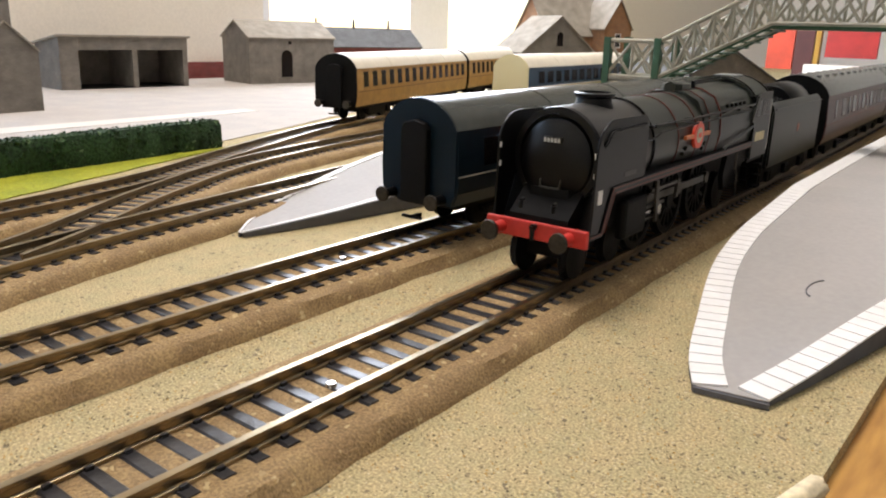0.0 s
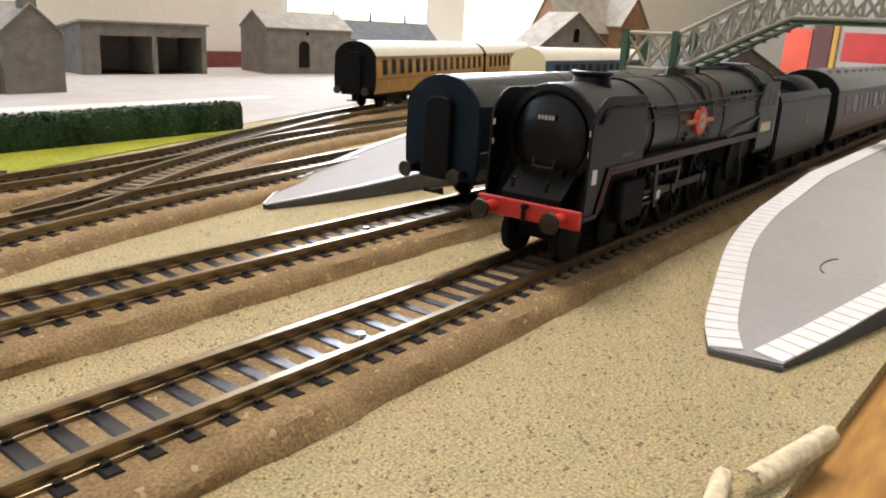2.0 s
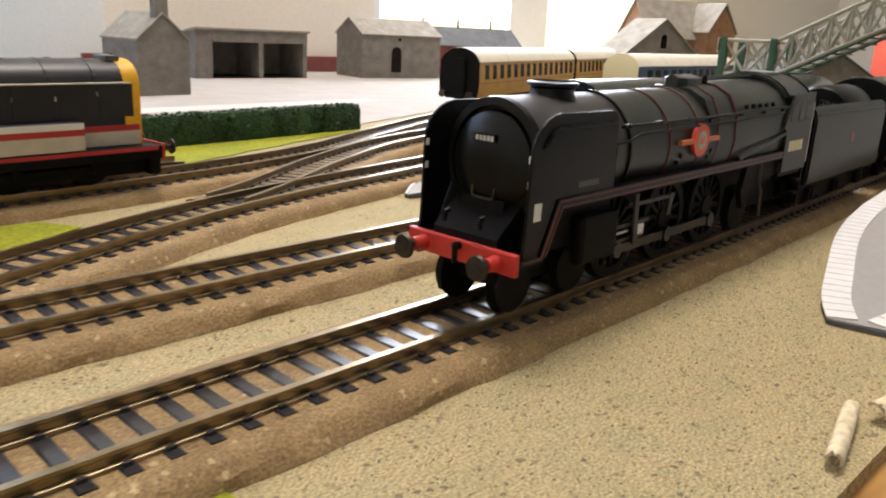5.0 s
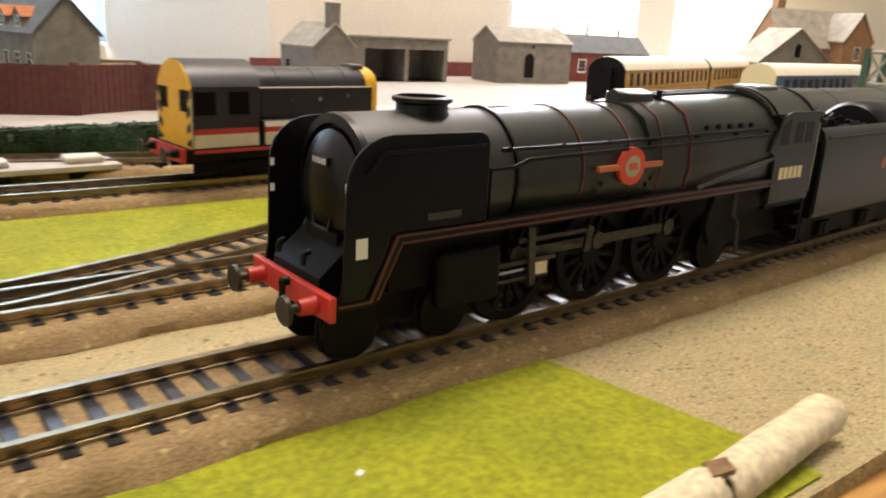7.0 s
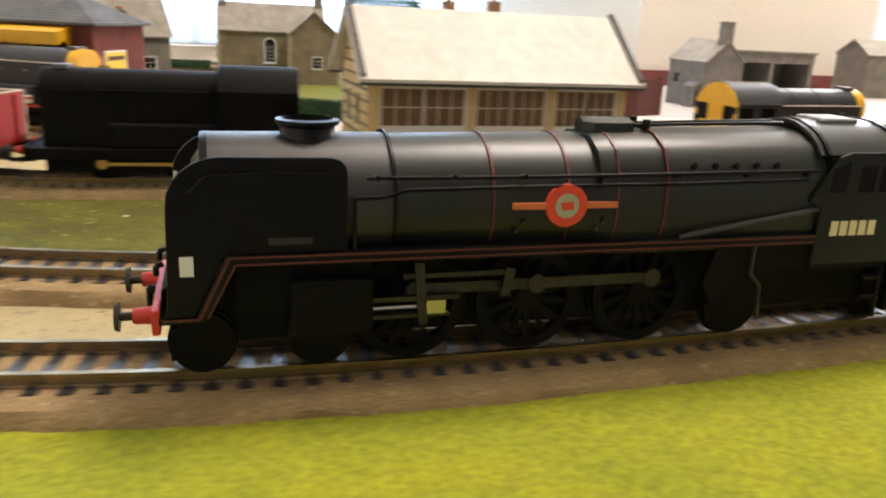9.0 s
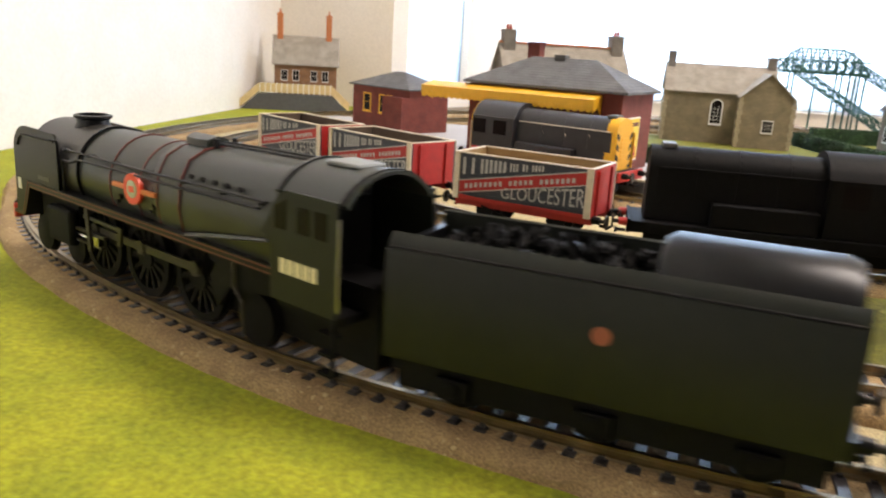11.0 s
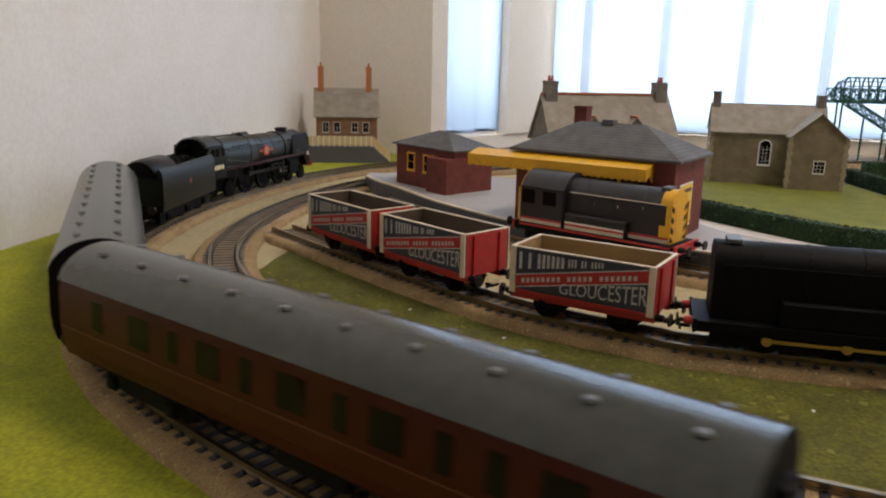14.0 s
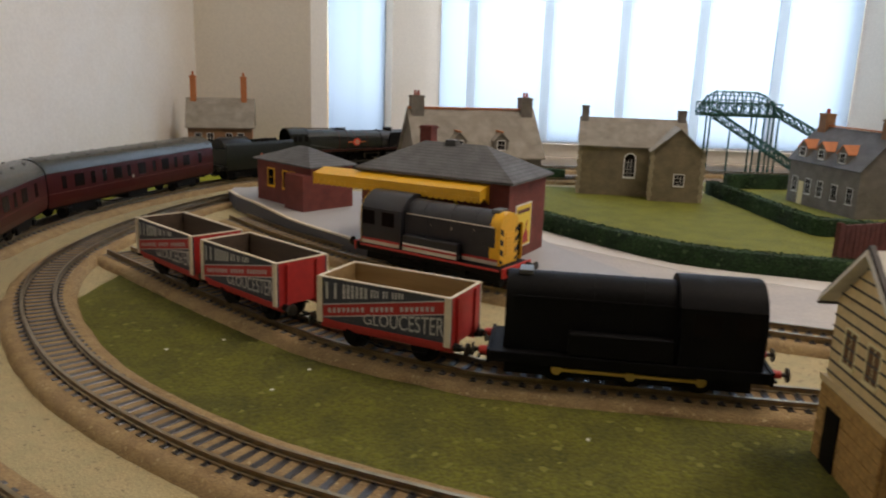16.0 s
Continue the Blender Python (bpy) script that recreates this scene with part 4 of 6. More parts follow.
def bogie(parent, x, spread=17.0):
    b = B()
    for s in (-1, 1):
        prism(b, [(x - spread - 5, 8.5), (x - spread - 3, 5), (x - 8, 3.4), (x + 8, 3.4), (x + spread + 3, 5), (x + spread + 5, 8.5), (x + 10, 9.5), (x - 10, 9.5)], "y", s * 11.4, s * 13.6)
        for dx in (-spread, spread):
            box(b, x + dx - 2.6, x + dx + 2.6, min(s * 13.4, s * 15), max(s * 13.4, s * 15), 3.6, 8.4)
    box(b, x - 9, x + 9, -11.6, 11.6, 6, 8.5)
    o = part("bogie", b, BLACK_MATT, parent, "black bogie frame", False, 0.4)
    for dx in (-spread, spread):
        wheelset(parent, x + dx, 6.2)
    return o


def coach(name, label, long, body, lower, roof, windows, group, ends=None, white_line=None, vents=True, doorway=True, bright=False):
    """A bogie coach with an arched roof; windows are (x, width, low, high)."""
    t = thing(name, 0, 0, RAIL_Z, 0, label, "coach", group)
    h = long / 2
    wall = [(-16.0, 11.5), (-17.2, 16), (-17.6, 24), (-17.2, 33), (-16.4, 39.6), (16.4, 39.6), (17.2, 33), (17.6, 24), (17.2, 16), (16.0, 11.5)]
    part("body", prism(B(), wall, "x", -h, h), body, t, "", True)
    for s in (-1, 1):
        low = [(s * 16.05, 11.6), (s * 17.3, 16), (s * 17.68, 22.0), (s * 17.5, 22.0), (s * 16.9, 16), (s * 15.8, 11.6)]
        part("lower_panel", prism(B(), low, "x", -h + 0.5, h - 0.5), lower, t)
        part("waist_line", box(B(), -h + 0.5, h - 0.5, min(s * 17.4, s * 17.78), max(s * 17.4, s * 17.78), 22.0, 22.5), white_line or RED_LINE, t)
    arc = [(17.3 * math.sin(a) / math.sin(radians(74)), 38.0 + 10.6 * (math.cos(a) - math.cos(radians(74))) / (1 - math.cos(radians(74))) + 0.6) for a in [radians(-74 + 14.8 * k) for k in range(11)]]
    part("roof", loft(B(), [[(x, y * k, 38.4 + (z - 38.4) * k) for y, z in arc] for x, k in ((-h - 0.3, 0.985), (-h + 1.5, 1.0), (h - 1.5, 1.0), (h + 0.3, 0.985))]), roof, t, "", True)
    for x in () if vents else (-h * 0.5, 0.0, h * 0.5):
        part("roof_rib", prism(B(), [(y * 1.008, z + 0.18) for y, z in arc] + [(y, z - 0.2) for y, z in arc[::-1]], "x", x - 0.4, x + 0.4), roof, t)
    if vents:
        k = 0
        x = -h + 12
        while x < h - 8:
            for y in (-7.2, 7.2):
                v = B()
                cyl(v, (x, y, 46.4), (x, y, 48.3), 1.0, 10)
                cyl(v, (x, y, 48.0), (x, y, 48.7), 1.7, 12, 1.4)
                part("roof_vent", v, mat_vent, t)
            x += 23.0
    for x, w, z0, z1 in windows:
        for s in (-1, 1):
            def yy(z):
                return np.interp(z, [11.5, 16, 24, 33, 39.6], [16.0, 17.2, 17.6, 17.2, 16.4])
            b = B()
            fr = [(x - w / 2 - 0.5, z0 - 0.5), (x + w / 2 + 0.5, z0 - 0.5), (x + w / 2 + 0.5, z1 + 0.5), (x - w / 2 - 0.5, z1 + 0.5)]
            vs = []
            for o in (-0.4, 0.14):
                vs.append([b.verts.new((px, s * (yy(pz) + o), pz)) for px, pz in fr])
            for i in range(4):
                b.faces.new((vs[0][i], vs[0][(i + 1) % 4], vs[1][(i + 1) % 4], vs[1][i]))
            b.faces.new(vs[1])
            win = part("window", b, WIN_FRAME if bright else body, t)
            b = B()
            vs = []
            for o in (-0.3, 0.26):
                vs.append([b.verts.new((px, s * (yy(pz) + o), pz)) for px, pz in ((x - w / 2, z0), (x + w / 2, z0), (x + w / 2, z1), (x - w / 2, z1))])
            for i in range(4):
                b.faces.new((vs[0][i], vs[0][(i + 1) % 4], vs[1][(i + 1) % 4], vs[1][i]))
            b.faces.new(vs[1])
            part("pane", b, DARKGLASS, win)
    for s in (-1, 1):
        e = part("coach_end", prism(B(), [(y * 0.98, z) for y, z in wall[:4]] + [(y * 0.98, z - 0.3) for y, z in arc] + [(y * 0.98, z) for y, z in wall[6:]], "x", min(s * h, s * (h + 0.8)), max(s * h, s * (h + 0.8))), ends or BLACK_MATT, t)
        if doorway:
            g = [(-6, 11), (-6, 38), (-4.5, 40.5), (0, 41.5), (4.5, 40.5), (6, 38), (6, 11)]
            gw = part("gangway", prism(B(), g, "x", min(s * (h + 0.8), s * (h + 3.6)), max(s * (h + 0.8), s * (h + 3.6))), BLACK_MATT, t, "black gangway bellows", False, 0.5)
        buffers(t, s * (h + 0.8), 13.4, s, 11.4)
        coupling(t, s * (h - 1), 6, s)
        bogie(t, s * (h - 42))
    part("underframe", box(B(), -h + 4, h - 4, -14, 14, 9.4, 11.8), BLACK_MATT, t)
    part("battery_box", box(B(), -18, 10, -13.5, 13.5, 4.5, 9.4), BLACK_MATT, t, "", False, 0.5)
    for s in (-1, 1):
        part("truss_rod", tube(B(), [(-60, s * 12, 9.4), (-35, s * 12, 5), (35, s * 12, 5), (60, s * 12, 9.4)], 0.6), BLACK_MATT, t)
    return t


mat_vent = mat("vent_dark_grey", (0.10, 0.10, 0.095), 0.5)
WIN_FRAME = mat("window_frame_brown", (0.20, 0.10, 0.03), 0.5)


def shunter(name, label, body, low, stripe, group, yellow_ends=True, plain=False, deep=False):
    """A six-wheel diesel shunter: long bonnet forward (+x), cab behind."""
    t = thing(name, 0, 0, RAIL_Z, 0, label, "locomotive", group)
    arc = [(10.8 * math.sin(a), 36.5 + 8.6 * math.cos(a)) for a in [radians(-90 + 18 * k) for k in range(11)]]
    low = BLACK_MATT
    hood = [(-10.8, 14)] + arc + [(10.8, 14)]
    part("bonnet", prism(B(), hood, "x", -20, 50), body, t, "long rounded bonnet", True)
    cab_arc = [(15.6 * math.sin(a) / math.sin(radians(65)), 38 + 10.0 * (math.cos(a) - math.cos(radians(65))) / (1 - math.cos(radians(65)))) for a in [radians(-65 + 13 * k) for k in range(11)]]
    part("cab", prism(B(), [(-15.6, 14)] + [(-15.6, 37.9), (15.6, 37.9)] + [(15.6, 14)], "x", -52, -20), body, t)
    part("cab_roof", loft(B(), [[(x, y, z) for y, z in cab_arc] for x in (-51.95, -19)]), body, t, "", True)
    b = B()
    box(b, -56, 56, -16.5, 16.5, 9.0, 13.8)
    part("footplate", b, low, t, "", False, 0.4)
    low_top, red_top = (19.4, 21.6) if deep else (16.4, 17.8)
    if yellow_ends:
        part("nose_cowl", prism(B(), [(y * 1.02, z + 0.15 if z > 36 else z) for y, z in hood], "x", 43.5, 50.2), YELLOW, t, "warning yellow nose cowl", True)
    for s in (-1, 1):
        # battery boxes and tanks along the bonnet
        part("side_tank", box(B(), -18, 24, min(s * 10.9, s * 16), max(s * 10.9, s * 16), 13.8, 24), body, t, "", False, 0.8)
        if not plain:
            part("red_stripe", box(B(), -52, 54, min(s * 16.52, s * 16.65), max(s * 16.52, s * 16.65), 12.2, 13.6), stripe, t, "red stripe")
            part("pale_band", box(B(), -17.5, 23.5, min(s * 16.02, s * 16.15), max(s * 16.02, s * 16.15), 14.2, low_top), IC_CREAM, t, "pale band")
            part("red_stripe", box(B(), -17.5, 23.5, min(s * 16.02, s * 16.15), max(s * 16.02, s * 16.15), low_top, red_top), stripe, t)
            part("upper_band", box(B(), -17.5, 23.5, min(s * 16.02, s * 16.15), max(s * 16.02, s * 16.15), red_top, red_top + 0.3 * (red_top - 14.2)), WHITE, t, "white band")
            part("pale_band", box(B(), -51.5, -20.5, min(s * 15.62, s * 15.75), max(s * 15.62, s * 15.75), 14.2, low_top), IC_CREAM, t, "pale band")
            part("red_stripe", box(B(), -51.5, -20.5, min(s * 15.62, s * 15.75), max(s * 15.62, s * 15.75), low_top, red_top), stripe, t)
            part("pale_band", box(B(), 24.2, 49.5, min(s * 10.82, s * 11.1), max(s * 10.82, s * 11.1), 14.2, low_top), IC_CREAM, t, "pale band")
            part("red_stripe", box(B(), 24.2, 49.5, min(s * 10.82, s * 11.1), max(s * 10.82, s * 11.1), low_top, red_top), stripe, t)
            b = B()
            for k in range(7):
                box(b, 0 + 2.6 * k, 1.6 + 2.6 * k, min(s * 10.82, s * 10.95), max(s * 10.82, s * 10.95), 31, 32.6)
            part("lettering", b, IC_CREAM, t, "row of small pale lettering bars")
            b = B()
            prism(b, [(33, 30.5), (37, 30.5), (36, 31.6), (40, 31.6), (39, 32.8), (35, 32.8), (36, 33.9), (32, 33.9)], "y", s * 10.82, s * 10.95)
            part("emblem", b, IC_CREAM, t, "small pale emblem")
        for x in (-46, -30):
            part("cab_window", box(B(), x - 5, x + 5, min(s * 15.62, s * 15.75), max(s * 15.62, s * 15.75), 27, 36), DARKGLASS, t)
        for k in range(4):
            part("bonnet_door", box(B(), -16 + 16.2 * k, -1.4 + 16.2 * k, min(s * 10.7, s * 11.05), max(s * 10.7, s * 11.05), 24.6, 36.5), body, t)
        part("handrail", tube(B(), [(-18, s * 11.6, 37), (46, s * 11.6, 37)], 0.35), body if plain else IC_CREAM, t)
        part("cab_handrail", tube(B(), [(-52.5, s * 15.9, 16), (-52.5, s * 15.9, 34)], 0.35), IC_CREAM if not plain else BLACK, t)
        part("outside_frame", box(B(), -50, 50, min(s * 10.5, s * 12.0), max(s * 10.5, s * 12.0), 3.2, 9), BLACK_MATT, t)
        b = B()
        box(b, -31, 29, min(s * 13, s * 14), max(s * 13, s * 14), 6.2, 7.6)
        for x in (-30, -2, 28):
            cyl(b, (x, s * 12, 7), (x, s * 14.6, 7), 2.2, 12)
        part("coupling_rod", b, BRASS if plain else BLACK_MATT, t, "brass coupling rod" if plain else "")
    for s, x in ((1, 50.0), (-1, -52.0)):
        e = part("end_panel", prism(B(), hood if s > 0 else [(-15.5, 14), (-15.5, 37.8)] + [(y * 0.99, z - 0.3) for y, z in cab_arc] + [(15.5, 37.8), (15.5, 14)], "x", min(x, x + s * 0.6), max(x, x + s * 0.6)), YELLOW if yellow_ends else body, t, "warning yellow end" if yellow_ends else "")
        if yellow_ends:
            for q in (-1, 1):
                for k in range(4):
                    z = 15 + 6.2 * k
                    w = 10.6 if s > 0 else 15.3
                    b = prism(B(), [(q * w, z), (q * w, z + 3.2), (q * (w - 3.6), z + 1.2), (q * (w - 3.6), z - 2 if z > 16 else z)], "x", min(x + s * 0.6, x + s * 0.75), max(x + s * 0.6, x + s * 0.75))
                    part("wasp_stripe", b, BLACK, e)
            if s > 0:
                b = B()
                for k in range(6):
                    box(b, x + 0.6, x + 1.0, -4.5, 4.5, 20 + 2.4 * k, 21.3 + 2.4 * k)
                part("radiator_grille", b, YELLOW, e)
            else:
                for y in (-9.5, 9.5):
                    part("end_window", box(B(), x - 0.75, x - 0.6, y - 3.8, y + 3.8, 28, 36.5), DARKGLASS, e)
        part("buffer_beam", box(B(), min(s * 55.9, s * 57.2), max(s * 55.9, s * 57.2), -16.5, 16.5, 8.6, 14.4), BUFFER_RED if not plain else BLACK_MATT, t, "red buffer beam" if not plain else "")
        buffers(t, s * 57.2, 12.2, s, 11.4, BUFFER_RED if plain else None)
        coupling(t, s * 57, 6, s)
    b = B()
    box(b, 40, 46, -5, 5, 44.4, 46.4)
    part("exhaust_cover", b, mat_vent, t, "", False, 0.4)
    for x in (-6, 14, 32):
        part("roof_rib", prism(B(), [(y * 1.03, z + 0.2) for y, z in arc] + [(y, z - 0.2) for y, z in arc[::-1]], "x", x - 0.5, x + 0.5), body, t)
    for x in (-30, -2, 28):
        wheelset(t, x, 7.8)
    part("ladder", box(B(), 50.6, 55, -16, -11, 3, 9), BLACK_MATT, t)
    return t


def text_mesh(word, height, wide):
    """Letters of the built-in font as a flat mesh, fitted to a height and a length in millimetres."""
    cu = bpy.data.curves.new("letters", "FONT")
    cu.body, cu.align_x, cu.size, cu.extrude = word, "LEFT", 1.0, 0.01
    ob = bpy.data.objects.new("letters", cu)
    scene.collection.objects.link(ob)
    bpy.context.view_layer.update()
    me = bpy.data.meshes.new_from_object(ob.evaluated_get(bpy.context.evaluated_depsgraph_get()))
    bpy.data.objects.remove(ob)
    b = bmesh.new()
    b.from_mesh(me)
    bpy.data.meshes.remove(me)
    x0, x1 = min(v.co.x for v in b.verts), max(v.co.x for v in b.verts)
    y0, y1 = min(v.co.y for v in b.verts), max(v.co.y for v in b.verts)
    for v in b.verts:
        v.co = ((v.co.x - x0) / (x1 - x0) * wide, 0.12 * (1 if v.co.z > 0 else 0), (v.co.y - y0) / (y1 - y0) * height)
    return b


def wagon(group, inside, label):
    t = thing("open_wagon", 0, 0, RAIL_Z, 0, label, "wagon", group)
    L, Wd, z0, z1 = 34.0, 15.5, 11.5, 33.0
    for s in (-1, 1):
        side = part("side", box(B(), -L, L, min(s * (Wd - 1.2), s * Wd), max(s * (Wd - 1.2), s * Wd), z0, z1), WAGON_BLACK, t, "black planked side with red diagonal band")
        def face(pts, proud):
            return prism(B(), [(-s * u, z) for u, z in pts], "y", s * Wd, s * (Wd + proud))
        part("diagonal_band", face([(-L + 3, 14.4), (L - 3, 26.2), (L - 3, 31.6), (-L + 3, 19.8)], 0.25), WAGON_RED, side, "red band")
        for a in (19.8, 13.9):
            part("band_line", face([(-L + 3, a), (L - 3, a + 11.8), (L - 3, a + 12.3), (-L + 3, a + 0.5)], 0.3), LETTER, side, "thin white line")
        part("lower_band", face([(-L + 3, z0), (L - 3, z0), (L - 3, z0 + 1.6), (-L + 12, z0 + 1.6), (-L + 3, z0 + 2.2)], 0.25), WAGON_RED, side, "red lower edge")
        for k in range(1, 7):
            part("plank_joint", box(B(), -L, L, min(s * Wd, s * (Wd + 0.22)), max(s * Wd, s * (Wd + 0.22)), z0 + 3.07 * k - 0.1, z0 + 3.07 * k + 0.1), WAGON_BLACK, side)
        def slant(g, x, z, rise, grow, wide):
            """Letters that climb and grow along the side."""
            for v in g.verts:
                f = v.co.x / wide
                v.co.z = v.co.z * (1 + grow * f) + rise * f
            lo = part("lettering", g, LETTER, side)
            lo.matrix_basis = pose(x * MM, -(Wd + 0.26) * MM, z * MM) if s < 0 else pose(-x * MM, (Wd + 0.26) * MM, z * MM, 0, 0, 180)
        slant(text_mesh("GLOUCESTER", 4.6, 40), -9, 14.6, 1.2, 0.9, 40)
        for n, x, z, h, w, rise, grow in (((1, 1, 6), -L + 4.5, 23.0, 8.2, 23, 3.6, -0.42), ((3, 2, 4), -L + 28.5, 27.2, 3.8, 17, 2.2, -0.35), ((8, 5, 7), -L + 6, 16.6, 2.2, 55, 10.0, 0.0)):
            g = B()
            total = sum(n) + len(n) - 1
            pos = 0
            for group_ in n:
                for _ in range(group_):
                    box(g, pos * w / total + 0.1, (pos + 0.62) * w / total, 0, 0.12, 0, h)
                    pos += 1
                pos += 1
            slant(g, x, z, rise, grow, w)
        for x in (-L + 1.4, L - 1.4):
            part("corner_post", box(B(), x - 1.5, x + 1.5, min(s * (Wd - 0.2), s * (Wd + 0.5)), max(s * (Wd - 0.2), s * (Wd + 0.5)), z0, z1 + 0.2), WAGON_CREAM, side, "cream corner strapping")
        end = part("end", box(B(), min(s * (L - 1.2), s * L), max(s * (L - 1.2), s * L), -Wd + 1.2, Wd - 1.2, z0, z1), WAGON_RED, t, "bright red planked end")
        for y in (-9, 9):
            part("end_post", box(B(), min(s * L, s * (L + 0.9)), max(s * L, s * (L + 0.9)), y - 1, y + 1, z0, z1 - 1), WAGON_RED, end)
        part("top_rail", box(B(), -L, L, min(s * (Wd - 1.3), s * (Wd + 0.2)), max(s * (Wd - 1.3), s * (Wd + 0.2)), z1, z1 + 0.5), WAGON_CREAM, t, "pale top edge")
        part("end_rail", box(B(), min(s * (L - 1.3), s * (L + 0.1)), max(s * (L - 1.3), s * (L + 0.1)), -Wd + 1.3, Wd - 1.3, z1, z1 + 0.5), WAGON_CREAM, t)
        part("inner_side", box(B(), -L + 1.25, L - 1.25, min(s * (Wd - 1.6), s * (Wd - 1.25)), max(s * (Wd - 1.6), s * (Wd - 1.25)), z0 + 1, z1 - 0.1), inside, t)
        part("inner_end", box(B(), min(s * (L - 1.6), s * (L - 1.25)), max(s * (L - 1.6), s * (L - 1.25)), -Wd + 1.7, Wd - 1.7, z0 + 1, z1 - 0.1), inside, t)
        part("solebar", box(B(), -L, L, min(s * 10, s * 12.5), max(s * 10, s * 12.5), 8.2, z0), WAGON_RED, t)
        part("brake_gear", tube(B(), [(-20, s * 12.8, 9), (-2, s * 12.8, 4), (22, s * 12.8, 5.5)], 0.5), BLACK_MATT, t)
        for x in (-18, 18):
            part("axle_guard", prism(B(), [(x - 4, 8.2), (x + 4, 8.2), (x + 2, 4), (x - 2, 4)], "y", s * 10.2, s * 12), BLACK_MATT, t)
        buffers(t, s * L, 10.5, s, 11)
        coupling(t, s * L, 6, s)
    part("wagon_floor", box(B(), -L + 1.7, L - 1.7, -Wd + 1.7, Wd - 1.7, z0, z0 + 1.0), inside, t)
    for x in (-18, 18):
        wheelset(t, x, 6.4)
    return t


def on_line(ob, line, s, reach):
    """Set a standing vehicle on a track, its two pivots on the line."""
    a, _ = line.at(s + reach)
    b, _ = line.at(s - reach)
    mid, d = (a + b) / 2, (a - b).normalized()
    ob.matrix_basis = pose(mid.x * MM, mid.y * MM, RAIL_Z * MM, 0, 0, math.degrees(math.atan2(d.y, d.x)))

# ---- tracks on the board ----
track("track_front", A, 0, A.long - 2, lambda x, y: x < 420 and y < 560, "curving front track on a brown cork bed")
track("track_second", BL, 0, BL.long - 2, lambda x, y: x < 350 and y < 480, "second track running inside the front one")
track("track_siding", C, 4, C.long - 2, lambda x, y: -560 < x < 240, "siding with standing wagons on a brown bed")
track("track_branch", D, 36, D.long - 2, lambda x, y: x < 300, "track leaving the second line at a turnout")
track("track_yard", E2, 30, E2.long - 2, lambda x, y: x < 320, "yard track with a turnout")
track("track_platform", P, 0, P.long - 2, lambda x, y: x < 100, "platform track beside the station")
for x, y, z in ((97, 106, 0), (160, 169, 0)):
    b = B()
    cyl(b, (x, y, 4.6), (x, y, 5.5), 1.3, 14, 1.0)
    tagged(part("track_pin", b, STEEL), "bright steel track pin head between the rails", "pin", "track pins")

# ---- the train ----
loco = express_loco()


def slimmed(ob, wide, high, nose=0.0):
    """Draws a vehicle in to its scale width and height, and its front end forward."""
    for p in ob.children_recursive:
        if p.name.split(".")[0] in ("wheelset", "driving_wheelset", "coupling_rod") or p.parent.name.split(".")[0] in ("wheelset", "driving_wheelset"):
            continue
        for v in p.data.vertices:
            v.co.y *= wide
            v.co.z *= high
            v.co.x += nose * max(0.0, v.co.x - 0.020)


slimmed(loco, 0.935, 0.975, 0.045)
tend = tender()
MAROON_WIN = [(-99, 5, 25, 35), (-82, 11, 25, 35), (-66, 5, 25, 35), (-52, 5, 25, 35), (-35, 11, 25, 35), (-20, 5, 25, 35), (-2, 11, 25, 35), (16, 5, 25, 35), (33, 11, 25, 35), (50, 5, 25, 35), (68, 11, 25, 35), (92, 6, 25, 35)]
coach_1 = coach("railway_coach", "maroon bogie coach with a grey roof behind the tender", 233, MAROON, MAROON_LOW, ROOF_GREY, MAROON_WIN, "maroon coaches")
coach_2 = coach("railway_coach", "maroon bogie coach with a grey roof at the train's tail", 233, MAROON, MAROON_LOW, ROOF_GREY, MAROON_WIN, "maroon coaches")
MOVING_WHEELS = list(WHEELS)
for ob, x0, w in ((coach_1, -16, 1.8), (coach_2, -108, 1.8)):
    for s in (-1, 1):
        part("white_label", box(B(), x0, x0 + w, min(s * 17.5, s * 17.95), max(s * 17.5, s * 17.95), 23.5, 26), IC_CREAM, ob)

# ---- standing stock ----
blue = coach("railway_coach", "dark blue bogie coach with a grey roof", 262, BLUE_COACH, BLUE_COACH, ROOF_GREY, [(-110 + 20 * k, 12, 25, 35) for k in range(12)], "standing coaches", BLUE_COACH, IC_CREAM, False)
slimmed(blue, 0.93, 0.93)
on_line(blue, BL, BL.near_x(326.5) + 10, 85)
gold = coach("railway_coach", "gold teak bogie coach with a cream roof", 236, TEAK, TEAK, ROOF_CREAM, [(-104 + 15 * k, 7.5, 25.5, 36) for k in range(15)], "standing coaches", BLACK_MATT, WIN_FRAME, False, True, True)
on_line(gold, C, C.near_x(500), 80)
gold2 = copy_thing(gold, gold.matrix_basis)
on_line(gold2, C, C.near_x(500) + 243, 80)
dmu = coach("railcar", "blue and cream diesel railcar with a pale yellow front", 250, mat("railcar_blue", (0.03, 0.07, 0.12), 0.45), mat("railcar_cream", (0.6, 0.52, 0.3), 0.5), ROOF_CREAM, [(-100 + 18 * k, 12, 25, 35) for k in range(12)], "standing coaches", CREAM, WHITE, False, False)
on_line(dmu, E2, E2.near_x(670), 85)
ic_a = shunter("diesel_shunter", "dark grey diesel shunter with yellow striped ends beside the signal box", IC_GREY, IC_CREAM, IC_RED, "diesel shunters", True, False, True)
for _p in ic_a.children_recursive:
    if _p.parent == ic_a and _p.matrix_basis.translation.length > 1e-6:
        _p.location.x *= 0.9
    elif _p.parent.name.startswith("wheelset") is False:
        for _v in _p.data.vertices:
            _v.co.x *= 0.9
on_line(ic_a, C, C.near_x(26), 26)
